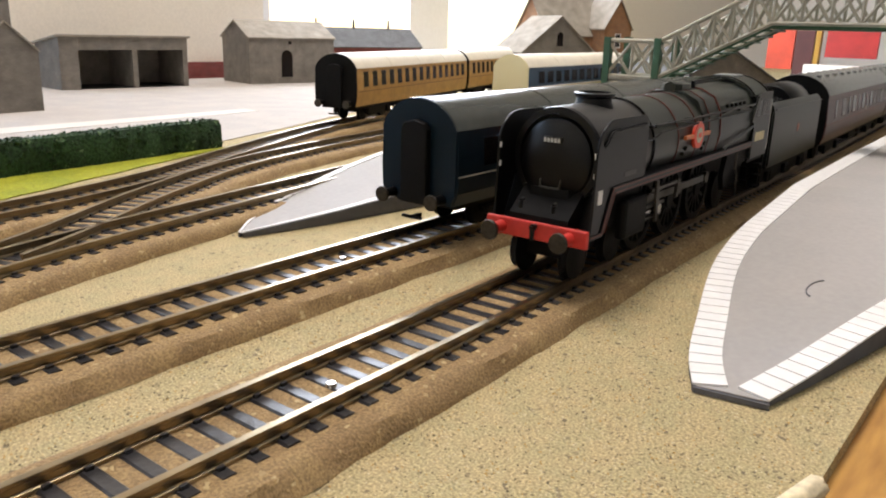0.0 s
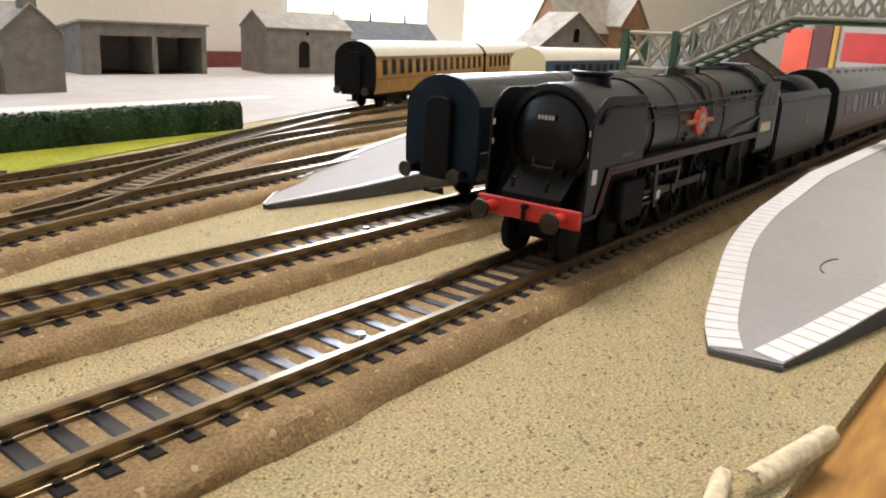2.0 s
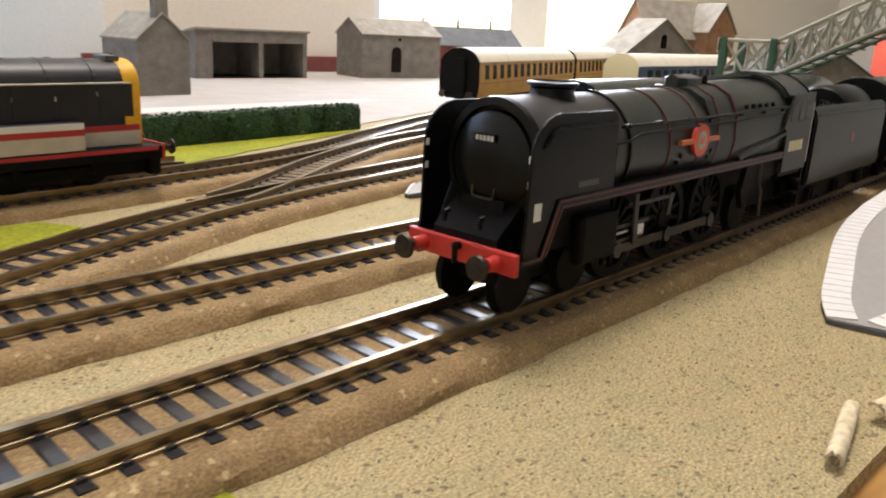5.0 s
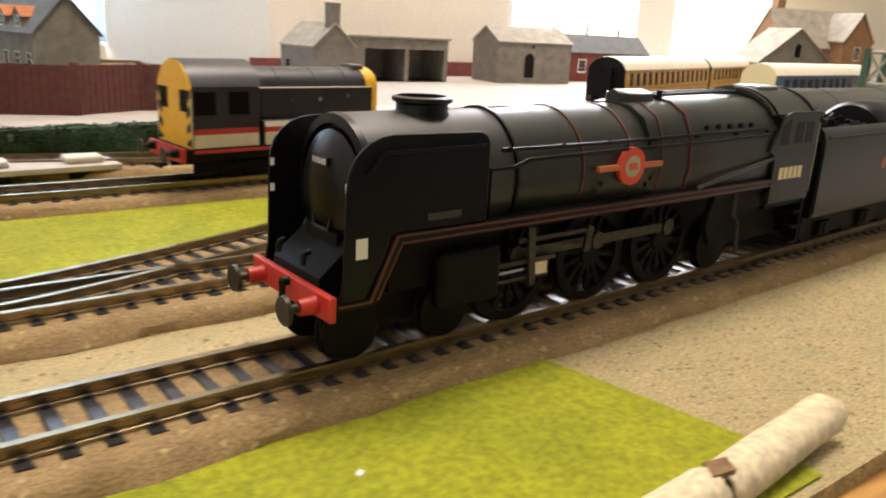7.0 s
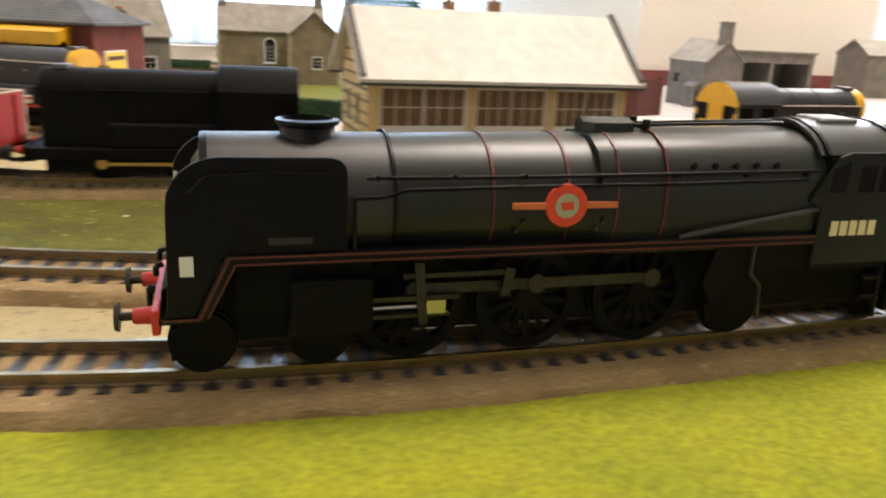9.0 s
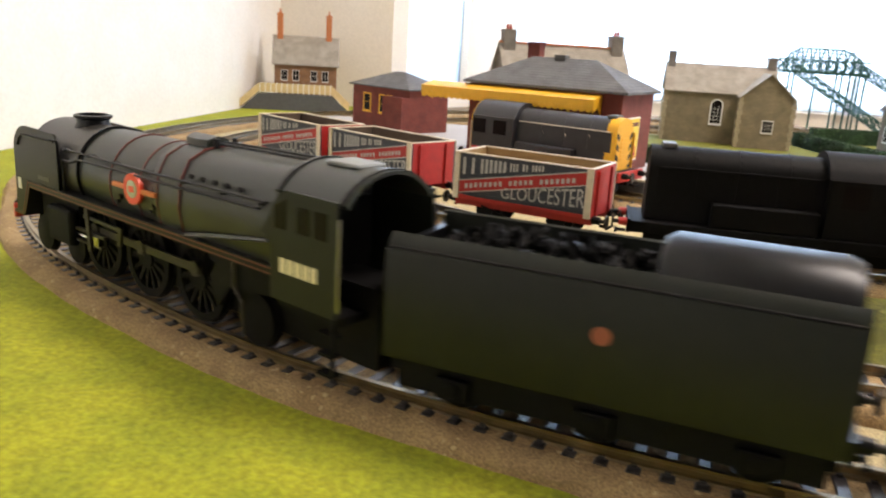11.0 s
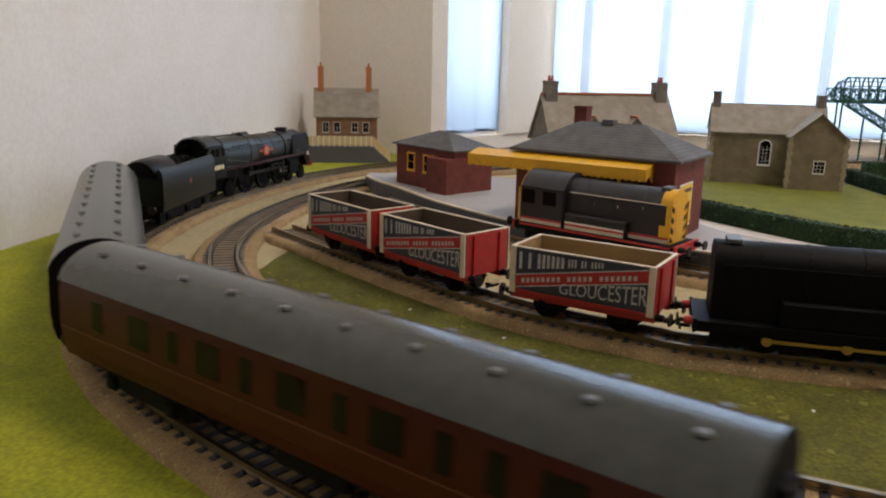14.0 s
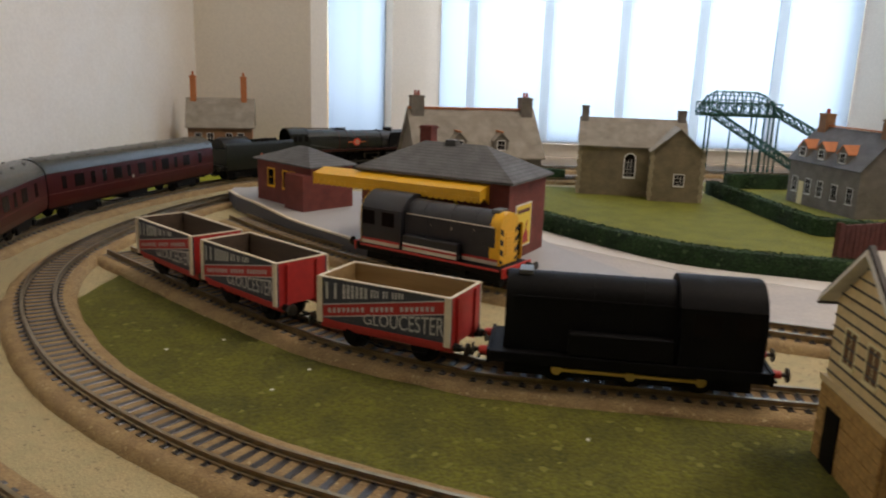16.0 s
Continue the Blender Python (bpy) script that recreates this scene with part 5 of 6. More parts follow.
ic_b = shunter("diesel_shunter", "dark grey diesel shunter with yellow striped ends at the platform", IC_GREY, IC_CREAM, IC_RED, "diesel shunters")
on_line(ic_b, P, P.near_x(-376), 28)
black = shunter("diesel_shunter", "plain black diesel shunter with brass rods beside the wagons", BLACK_MATT, BLACK_MATT, IC_RED, "diesel shunters", False, True)
on_line(black, C, C.near_x(-284) + 5, 28)
black.matrix_basis = black.matrix_basis @ pose(0, 0, 0, 0, 0, 180)
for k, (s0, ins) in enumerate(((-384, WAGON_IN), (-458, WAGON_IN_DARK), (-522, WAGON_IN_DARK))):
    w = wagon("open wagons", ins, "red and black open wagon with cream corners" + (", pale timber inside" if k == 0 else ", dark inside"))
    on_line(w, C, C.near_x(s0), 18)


# ---- buildings ----
def opening(parent, face, u, z0, z1, w, frame, arched=False, bars=(1, 2), pane=None):
    """A framed window set on a wall face; face = (origin x, y, direction x, y) with its outside to the right of the direction."""
    ox, oy, dx, dy = face
    nx, ny = dy, -dx

    def put(a, o, z):
        return (ox + dx * a + nx * o, oy + dy * a + ny * o, z)

    def slab(b, a0, a1, h0, h1, o0, o1):
        vs = [b.verts.new(put(a, o, z)) for z in (h0, h1) for o in (o0, o1) for a in (a0, a1)]
        for f in ((0, 2, 3, 1), (4, 5, 7, 6), (0, 1, 5, 4), (2, 6, 7, 3), (0, 4, 6, 2), (1, 3, 7, 5)):
            b.faces.new([vs[i] for i in f])
    fw = 1.3 if frame in (YELLOW, COPING) else max(0.4, w * 0.09)
    b = B()
    slab(b, u - w / 2 - fw, u - w / 2, z0 - fw, z1 + fw, -0.3, 0.35)
    slab(b, u + w / 2, u + w / 2 + fw, z0 - fw, z1 + fw, -0.3, 0.35)
    slab(b, u - w / 2, u + w / 2, z1, z1 + fw, -0.3, 0.35)
    slab(b, u - w / 2 - fw, u + w / 2 + fw, z0 - fw * 1.6, z0, -0.3, 0.8)
    glazing = []
    for k in range(1, bars[0] + 1):
        a = u - w / 2 + w * k / (bars[0] + 1)
        glazing.append((a - 0.15, a + 0.15, z0, z1, 0.25))
    for k in range(1, bars[1] + 1):
        z = z0 + (z1 - z0) * k / (bars[1] + 1)
        glazing.append((u - w / 2, u + w / 2, z - 0.15, z + 0.15, 0.22))
    if arched:
        pts = [(u + (w / 2 + fw) * math.cos(a), z1 + (w / 2 + fw) * math.sin(a)) for a in [math.pi * k / 10 for k in range(11)]]
        lo = [b.verts.new(put(a, -0.3, z)) for a, z in pts]
        hi = [b.verts.new(put(a, 0.33, z)) for a, z in pts]
        for k in range(10):
            b.faces.new((lo[k], lo[k + 1], hi[k + 1], hi[k]))
        b.faces.new(hi)
    win = part("window", b, frame, parent)
    for a0, a1, h0, h1, proud in glazing:
        g = B()
        slab(g, a0, a1, h0, h1, -0.2, proud)
        part("glazing_bar", g, frame, win)
    g = B()
    slab(g, u - w / 2, u + w / 2, z0, z1, -0.3, 0.12)
    part("pane", g, pane or DARKGLASS, win)
    if arched:
        g = B()
        pts = [(u + w / 2 * math.cos(a), z1 + w / 2 * math.sin(a)) for a in [math.pi * k / 10 for k in range(11)]]
        g.faces.new([g.verts.new(put(a, 0.38, z)) for a, z in pts])
        part("pane", g, pane or DARKGLASS, win)
    return win


def door(parent, face, u, z1, w, material, z0=0.3):
    ox, oy, dx, dy = face
    nx, ny = dy, -dx
    b = B()
    vs = [b.verts.new((ox + dx * a + nx * o, oy + dy * a + ny * o, z)) for z in (z0, z1) for o in (-0.3, 0.4) for a in (u - w / 2, u + w / 2)]
    for f in ((0, 2, 3, 1), (4, 5, 7, 6), (0, 1, 5, 4), (2, 6, 7, 3), (0, 4, 6, 2), (1, 3, 7, 5)):
        b.faces.new([vs[i] for i in f])
    return part("door", b, material, parent)


def gabled(parent, L, W, H, R, wall, roof, over=2.0, thick=1.4, cx=0.0, cy=0.0, axis="x"):
    """Walls with two gables and a pitched roof; the ridge runs along the given axis."""
    b = B()
    if axis == "x":
        prism(b, [(cy - W / 2, 0), (cy - W / 2, H), (cy, H + R), (cy + W / 2, H), (cy + W / 2, 0)], "x", cx - L / 2, cx + L / 2)
    else:
        prism(b, [(cx - L / 2, 0), (cx - L / 2, H), (cx, H + R), (cx + L / 2, H), (cx + L / 2, 0)], "y", cy - W / 2, cy + W / 2)
    part("wall", b, wall, parent)
    half = (W if axis == "x" else L) / 2
    sl = R / half
    o = over
    for s in (-1, 1):
        pts = [(0, H + R + 0.15), (s * (half + o), H - sl * o + 0.15), (s * (half + o), H - sl * o + 0.15 + thick), (0, H + R + 0.15 + thick)]
        b = B()
        if axis == "x":
            prism(b, [(cy + y, z) for y, z in pts], "x", cx - L / 2 - o, cx + L / 2 + o)
        else:
            prism(b, [(cx + y, z) for y, z in pts], "y", cy - W / 2 - o, cy + W / 2 + o)
        part("roof", b, roof, parent)


def chimney(parent, x, y, z0, z1, w, d, material, pots=1, pot=None):
    b = box(B(), x - w / 2, x + w / 2, y - d / 2, y + d / 2, z0, z1)
    box(b, x - w / 2 - 0.7, x + w / 2 + 0.7, y - d / 2 - 0.7, y + d / 2 + 0.7, z1 - 2.0, z1 - 0.8)
    c = part("chimney", b, material, parent)
    for k in range(pots):
        px = x + (k - (pots - 1) / 2) * 3.2
        p = cyl(B(), (px, y, z1), (px, y, z1 + 5), 1.5, 12, 1.1)
        part("chimney_pot", p, pot or POT_RED, c, "", True)


def dormer(parent, x, y, z, w, dep, facing, wall, roof, frame):
    """A small gabled dormer looking along -y."""
    b = prism(B(), [(x - w / 2, z), (x - w / 2, z + w * 0.7), (x, z + w * 1.2), (x + w / 2, z + w * 0.7), (x + w / 2, z)], "y", y, y + dep)
    part("dormer", b, wall, parent)
    for s in (-1, 1):
        b = prism(B(), [(x, z + w * 1.2), (x + s * (w / 2 + 1.2), z + w * 0.62), (x + s * (w / 2 + 1.2), z + w * 0.62 + 0.9), (x, z + w * 1.2 + 0.9)], "y", y - 1, y + dep)
        part("dormer_roof", b, roof, parent)
    opening(parent, (x, y, 1, 0), 0, z + w * 0.12, z + w * 0.68, w * 0.5, frame, False, (1, 1))


def house_yard():
    t = thing("stone_house", 262, 690, 0.5, -84, "small grey stone house with an end chimney in the yard", "house")
    gabled(t, 60, 50, 48, 22, STONE_GREY, SLATE_PALE, 1.2)
    chimney(t, 25, 0, 60, 90, 9, 12, STONE_GREY, 0)
    f = (-30, -25, 1, 0)
    opening(t, f, 14, 24, 34, 7, STONE_GREY)
    door(t, f, 44, 18, 9, DARK_TRIM)
    b = box(B(), 6, 24, -33, -25, 0, 22)
    prism(b, [(-33, 22), (-25, 27), (-25, 22)], "x", 5.4, 24.6)
    part("porch", b, STONE_GREY, t)
    door(t, (24, -33, 0, 1), 4, 18, 5, DARK_TRIM)


def garages():
    t = thing("open_garage", 465, 868, 0.5, -2, "grey stone double garage with two dark open bays", "garage")
    L, W = 150, 60
    b = prism(B(), [(-W / 2, 0), (-W / 2, 56), (W / 2, 46), (W / 2, 0)], "x", -L / 2, -L / 2 + 20)
    part("wall", b, STONE_GREY, t)
    b = B()
    for x0, x1 in ((L / 2 - 6, L / 2), (6, 12)):
        box(b, x0, x1, -W / 2, W / 2, 0, 46)
    box(b, -L / 2 + 20, L / 2, W / 2 - 3, W / 2, 0, 46)
    part("wall", b, STONE_GREY, t)
    part("lintel", box(B(), -L / 2 + 20, L / 2, -W / 2 - 0.6, -W / 2 + 3, 42, 56), STONE_GREY, t)
    b = prism(B(), [(-W / 2 - 3, 56), (W / 2 + 3, 46), (W / 2 + 3, 48), (-W / 2 - 3, 58)], "x", -L / 2 - 3, L / 2 + 3)
    part("roof", b, SLATE_PALE, t)
    # black floor puts the shade inside the open bays into colour
    part("bay_floor_shade", box(B(), -L / 2 + 20, L / 2 - 6, -W / 2 + 2, W / 2 - 3, 0.2, 1), BLACK_MATT, t)


def engine_shed():
    t = thing("stone_shed", 690, 850, 0.5, -8, "grey stone goods shed with an arched doorway", "shed")
    gabled(t, 130, 70, 58, 20, STONE_GREY, SLATE_PALE, 2)
    opening(t, (-65, -35, 1, 0), 55, 8, 34, 17, STONE_GREY, True, (0, 0))
    opening(t, (-65, -35, 1, 0), 60, 50, 54, 5, STONE_GREY, False, (0, 0))
    opening(t, (65, -35, 0, 1), 35, 10, 36, 16, STONE_GREY, True, (0, 0))
    t = thing("long_shed", 870, 880, 0.5, -6, "long low brick shed with small roof vents", "shed")
    gabled(t, 210, 60, 46, 26, BRICK_RED, SLATE, 2)
    for x in (-80, -10, 60):
        part("roof_vent", cyl(B(), (x, 0, 70), (x, 0, 86), 2.4, 10, 1.2), DARK_TRIM, t)
    for k in range(5):
        opening(t, (-105, -30, 1, 0), 25 + 40 * k, 16, 34, 14, WHITE)


def school():
    """The tall stone and brown brick building behind the railcar."""
    t = thing("gabled_building", 850, 520, 0, -22, "stone gabled hall joined to a tall brown brick house", "building")
    gabled(t, 110, 60, 52, 42, STONE_GREY, SLATE_PALE, 2, 1.4, -10, 0, "y")
    gabled(t, 120, 70, 74, 46, BRICK_BROWN, SLATE_PALE, 2, 1.4, 60, 48, "x")
    gabled(t, 44, 50, 84, 34, BRICK_BROWN, SLATE_PALE, 2, 1.4, 96, 14, "y")
    chimney(t, 20, 60, 100, 140, 12, 14, BRICK_BROWN, 2)
    f = (74, -11, 1, 0)
    for u, z in ((12, 20), (32, 20), (22, 60)):
        opening(t, f, u, z, z + 16, 8, WHITE)
    opening(t, (-65, -30, 1, 0), 55, 60, 72, 9, STONE_GREY, True, (0, 0))
    t = thing("grey_shed", 800, 312, 0, -25, "low grey shed with a pitched slate roof", "shed")
    gabled(t, 130, 90, 34, 30, STONE_GREY, SLATE, 3, 1.4, 0, 0, "y")


def signal_box():
    t = thing("signal_box", -164, 234, 0, 1.5, "cream timber signal box on a yellow stone base", "signal box")
    L, W = 104, 46
    part("base", box(B(), -L / 2, L / 2, -W / 2, W / 2, 0, 30), mat("stone_core", (0.22, 0.12, 0.04), 0.9), t)
    part("base_band", box(B(), -L / 2 - 1.2, L / 2 + 1.2, -W / 2 - 1.2, W / 2 + 1.2, 29.2, 31.4), CREAM_BOARD, t, "cream timber band")
    part("upper_wall", box(B(), -L / 2 + 0.5, L / 2 - 0.5, -W / 2 + 0.5, W / 2 - 0.5, 31.4, 60), CREAM_BOARD, t, "cream timber upper storey")
    STONES.append((t, L, W))
    for s in (-1, 1):
        g = part("gable", prism(B(), [(-W / 2 + 0.5, 60), (0, 80), (W / 2 - 0.5, 60)], "x", min(s * (L / 2 - 1.5), s * (L / 2 - 0.5)), max(s * (L / 2 - 1.5), s * (L / 2 - 0.5))), CREAM_BOARD, t)
        for k in range(11):
            z = 33 + 4.2 * k
            y = W / 2 if z < 60 else (80 - z) / 20 * W / 2
            part("board_joint", box(B(), min(s * (L / 2 - 0.5), s * (L / 2 - 0.2)), max(s * (L / 2 - 0.5), s * (L / 2 - 0.2)), -y, y, z, z + 0.7), DARK_TRIM, g)
        for q in (-1, 1):
            b = prism(B(), [(0, 81.5), (q * (W / 2 + 5), 57.5), (q * (W / 2 + 5), 60.5), (0, 84.5)], "x", min(s * (L / 2 + 1.5), s * (L / 2 + 3.2)), max(s * (L / 2 + 1.5), s * (L / 2 + 3.2)))
            part("barge_board", b, DARK_TRIM, t)
        b = prism(B(), [(0, 81), (s * (W / 2 + 5.5), 57), (s * (W / 2 + 5.5), 58.6), (0, 82.8)], "x", -L / 2 - 4, L / 2 + 4)
        part("roof", b, ROOF_SUNLIT, t, "cream roof with daylight painted into its pale colour")
        part("gutter", box(B(), -L / 2 - 4, L / 2 + 4, min(s * (W / 2 + 4.6), s * (W / 2 + 6)), max(s * (W / 2 + 4.6), s * (W / 2 + 6)), 56.4, 57.4), DARK_TRIM, t)
    f = (-L / 2, -W / 2 + 0.5, 1, 0)
    panes = mat("frosted_pane", (0.20, 0.12, 0.07), 0.25)
    for u0, u1 in ((5, 37), (41, 69), (73, 99)):
        n = 2
        for k in range(n):
            c = u0 + (u1 - u0) * (k + 0.5) / n
            opening(t, f, c, 42, 55, (u1 - u0) / n - 1.2, WHITE, False, (2, 1), panes)
    for u in (3, 39, 71, 101):
        part("pilaster", box(B(), -L / 2 + u - 1.6, -L / 2 + u + 1.6, -W / 2 - 0.6, -W / 2 + 0.5, 31.4, 58), CREAM_BOARD, t)
    part("name_board", box(B(), -14, 14, -W / 2 - 0.9, -W / 2 + 0.4, 34.2, 38.6), mat("sign_purple", (0.03, 0.015, 0.03), 0.5), t, "dark name board with pale bars")
    b = B()
    for k in range(7):
        box(b, -9 + 2.6 * k, -7.4 + 2.6 * k, -W / 2 - 1.0, -W / 2 - 0.85, 35.4, 37.4)
    part("name_bars", b, WHITE, t)
    for u in (33, 73):
        opening(t, (-L / 2, -W / 2 - 1.0, 1, 0), u, 11, 18.5, 7, COPING, False, (1, 2), panes)
    for u, z in ((14, 40), (30, 40)):
        opening(t, (-L / 2 + 0.5, W / 2, 0, -1), u, z, z + 12, 8, CREAM, False, (1, 1), panes)
    door(t, (-L / 2 - 1.2, W / 2, 0, -1), 13, 22, 10, BLACK_MATT)


STONES = []


def station():
    d = math.degrees(math.atan2(458 - 511, -349 + 468))
    t = thing("station_building", -371, 513, 9, d, "red brick station with a hipped slate roof and yellow canopy", "station")
    L, W, H = 112, 62, 56
    part("wall", box(B(), -L / 2, L / 2, -W / 2, W / 2, 0, H), BRICK_RED, t)
    e = 4
    base = [(-L / 2 - e, -W / 2 - e), (L / 2 + e, -W / 2 - e), (L / 2 + e, W / 2 + e), (-L / 2 - e, W / 2 + e)]
    b = B()
    lo = [b.verts.new((x, y, H)) for x, y in base]
    md = [b.verts.new((x, y, H + 1.6)) for x, y in base]
    r0, r1 = b.verts.new((-L / 2 + 32, 0, H + 20)), b.verts.new((L / 2 - 32, 0, H + 20))
    for k in range(4):
        b.faces.new((lo[k], lo[(k + 1) % 4], md[(k + 1) % 4], md[k]))
    b.faces.new(lo[::-1])
    b.faces.new((md[0], md[1], r1, r0))
    b.faces.new((md[1], md[2], r1))
    b.faces.new((md[2], md[3], r0, r1))
    b.faces.new((md[3], md[0], r0))
    part("roof", b, SLATE, t, "grey hipped slate roof")
    part("roof_vent", box(B(), -6, 2, -4, 4, H + 18, H + 22), SLATE, t)
    c = B()
    prism(c, [(-W / 2 - 14, 46), (-W / 2 - 14, 52), (-W / 2, 55), (-W / 2, 53), (-W / 2 - 13, 50)], "x", -L / 2 - 32, L / 2 - 14)
    can = part("canopy", c, CANOPY, t, "bright yellow platform canopy")
    for k in range(28):
        x = -L / 2 - 31.5 + 4.6 * k
        part("valance_board", prism(B(), [(x, 48), (x, 45.0), (x + 2.2, 44.0), (x + 4.3, 45.0), (x + 4.3, 48)], "y", -W / 2 - 14.3, -W / 2 - 13.7), CANOPY, can)
    for s, x in ((-1, -L / 2 - 32), (1, L / 2 - 14)):
        part("canopy_end", prism(B(), [(-W / 2 - 13.6, 44), (-W / 2 - 13.6, 50), (-W / 2, 53), (-W / 2, 42), (-W / 2 - 7, 47)], "x", min(x, x - s * 0.8), max(x, x - s * 0.8)), CANOPY, can)
    for x in (-20, 24):
        part("canopy_post", cyl(B(), (x, -W / 2 - 11, 4.6), (x, -W / 2 - 11, 51), 1.1, 10), CANOPY, t)
    f = (-L / 2, -W / 2, 1, 0)
    dr = door(t, f, 9, 30, 13, YELLOW)
    for u in (6.5, 11.5):
        opening(dr, (-L / 2, -W / 2 - 0.4, 1, 0), u, 17, 27, 3, YELLOW, False, (0, 0))
    for u in (32, 52, 74, 98, 116):
        opening(t, f, u, 12, 32, 10, YELLOW, False, (1, 1))
    f = (L / 2, -W / 2, 0, 1)
    pst = part("poster", prism(B(), [(-20, 12), (-20, 41), (6, 41), (6, 12)], "x", L / 2, L / 2 + 0.5), WHITE, t, "large yellow travel poster")
    part("poster_sheet", prism(B(), [(-19, 13), (-19, 40), (5, 40), (5, 13)], "x", L / 2 + 0.5, L / 2 + 0.7), PAPER, pst, "yellow poster sheet with a red shape")
    part("poster_shape", prism(B(), [(-7, 14), (2, 14), (1, 21), (-2, 23), (0, 29), (-2, 29), (-4, 22), (-8, 19)], "x", L / 2 + 0.7, L / 2 + 0.8), WAGON_RED, pst)
    part("poster_bars", prism(B(), [(-17, 35), (-17, 37.5), (3, 37.5), (3, 35)], "x", L / 2 + 0.7, L / 2 + 0.8), RED_LINE, pst)
    chimney(t, -L / 2 + 30, 8, H + 10, H + 30, 9, 9, BRICK_RED, 0)
    # small hut at the platform's end
    t = thing("platform_hut", -514, 652, 13.6, -40, "small red brick hut with a hipped slate roof", "hut")
    L, W, H = 82, 44, 36
    part("wall", box(B(), -L / 2, L / 2, -W / 2, W / 2, 0, H), BRICK_RED, t)
    part("screen_wall", box(B(), L / 2 - 26, L / 2 + 1, -W / 2 - 9, -W / 2, 0, 30), BRICK_RED, t)
    b = B()
    base = [(-L / 2 - 3, -W / 2 - 3), (L / 2 + 3, -W / 2 - 3), (L / 2 + 3, W / 2 + 3), (-L / 2 - 3, W / 2 + 3)]
    lo = [b.verts.new((x, y, H)) for x, y in base]
    md = [b.verts.new((x, y, H + 1.2)) for x, y in base]
    r0, r1 = b.verts.new((-6, 0, H + 14)), b.verts.new((6, 0, H + 14))
    for k in range(4):
        b.faces.new((lo[k], lo[(k + 1) % 4], md[(k + 1) % 4], md[k]))
    b.faces.new(lo[::-1])
    b.faces.new((md[0], md[1], r1, r0))
    b.faces.new((md[1], md[2], r1))
    b.faces.new((md[2], md[3], r0, r1))
    b.faces.new((md[3], md[0], r0))
    part("roof", b, SLATE, t)
    for u, w in ((22, 9), (44, 6), (55, 6)):
        opening(t, (-L / 2, -W / 2, 1, 0), u, 15, 29, w, YELLOW, False, (0, 1))


def platforms():
    # station platform with a curved front
    front = [(-598, 690), (-580, 662), (-557, 636), (-528, 598), (-497, 560), (-435, 503), (-400, 479), (-360, 461), (-322, 447), (-262, 424)]
    back = [(-252, 450), (-300, 530), (-330, 600), (-420, 650), (-450, 720), (-560, 730), (-600, 712)]
    p = thing("station_platform", 0, 0, 0, 0, "grey card station platform with a pale edge", "platform")
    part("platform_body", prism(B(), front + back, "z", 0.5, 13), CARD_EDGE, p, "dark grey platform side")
    part("platform_top", prism(B(), [(x + 0.5, y + 0.5) for x, y in front] + back, "z", 13, 13.6), CARD_GREY, p)
    ln = Line(front, 4)
    b = sweep(B(), ln, [(0.2, 13.5), (0.2, 14.6), (3.4, 14.6), (3.4, 13.5)], 0, ln.long, 8)
    part("edge_strip", b, WAGON_CREAM, p, "pale cream platform edge")

    # front platform whose ramp comes to a point
    p = thing("ramp_platform", 0, 0, 0, 0, "grey card platform ramp with white tiled edges", "platform")
    lft = Line([(155.5, 53), (168, 59), (187, 65), (228, 76.5), (265, 82), (300, 83.5), (400, 87), (564, 92), (1300, 112)], 8)
    rgt = Line([(158, 38), (179, 33), (214, 26), (300, 8), (420, -10), (700, -20), (1300, -20)], 8)

    def hgt(x):
        return float(np.interp(x, [150, 300, 340, 2000], [1.1, 13.5, 16.5, 16.5]))
    n = 60
    b, e = B(), B()
    rows = []
    for k in range(n + 1):
        f = (k / n) ** 1.6
        rows.append((lft.at(f * lft.long)[0], rgt.at(f * rgt.long)[0]))
    tv = [[b.verts.new((q.x, q.y, hgt(q.x))) for q in r] for r in rows]
    for a, c in zip(tv, tv[1:]):
        b.faces.new((a[0], a[1], c[1], c[0]))
    part("platform_top", b, CARD_GREY, p, "smooth grey card surface")
    for side in (0, 1):
        b = B()
        vs = [[b.verts.new((r[side].x, r[side].y, z)) for z in (0.3, hgt(r[side].x))] for r in rows]
        for a, c in zip(vs, vs[1:]):
            b.faces.new((a[0], c[0], c[1], a[1]))
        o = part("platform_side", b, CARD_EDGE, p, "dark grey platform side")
        s = o.modifiers.new("thick", "SOLIDIFY")
        s.thickness = 0.0008
    b = B()
    prism(b, [(155.6, 53.4), (154.6, 52.6), (157.2, 37.2), (158.6, 37.8)], "z", 0.2, 1.4)
    part("ramp_nose", b, CARD_EDGE, p)
    for line, sgn, far, wd in ((lft, -1, 420, 7.2), (rgt, 1, 330, 7.0)):
        s = 0.0
        while s < line.long - 12 and line.at(s)[0].x < far + 400:
            w = 5.0
            q0, d0 = line.at(s)
            q1, d1 = line.at(s + w)
            n0, n1 = Vector((-d0.y, d0.x)) * sgn, Vector((-d1.y, d1.x)) * sgn
            up = 0.45 if sgn < 0 else 0.52
            pts = [q0 + d0 * 0.2 + n0 * -0.3, q1 - d1 * 0.2 + n1 * -0.3, q1 - d1 * 0.2 + n1 * wd, q0 + d0 * 0.2 + n0 * wd]
            t = B()
            lo = [t.verts.new((v.x, v.y, hgt(v.x) + 0.03)) for v in pts]
            hi = [t.verts.new((v.x, v.y, hgt(v.x) + up)) for v in pts]
            for i in range(4):
                t.faces.new((lo[i], lo[(i + 1) % 4], hi[(i + 1) % 4], hi[i]))
            t.faces.new(hi)
            part("coping_slab", t, COPING, p)
            s += w
    b = B()
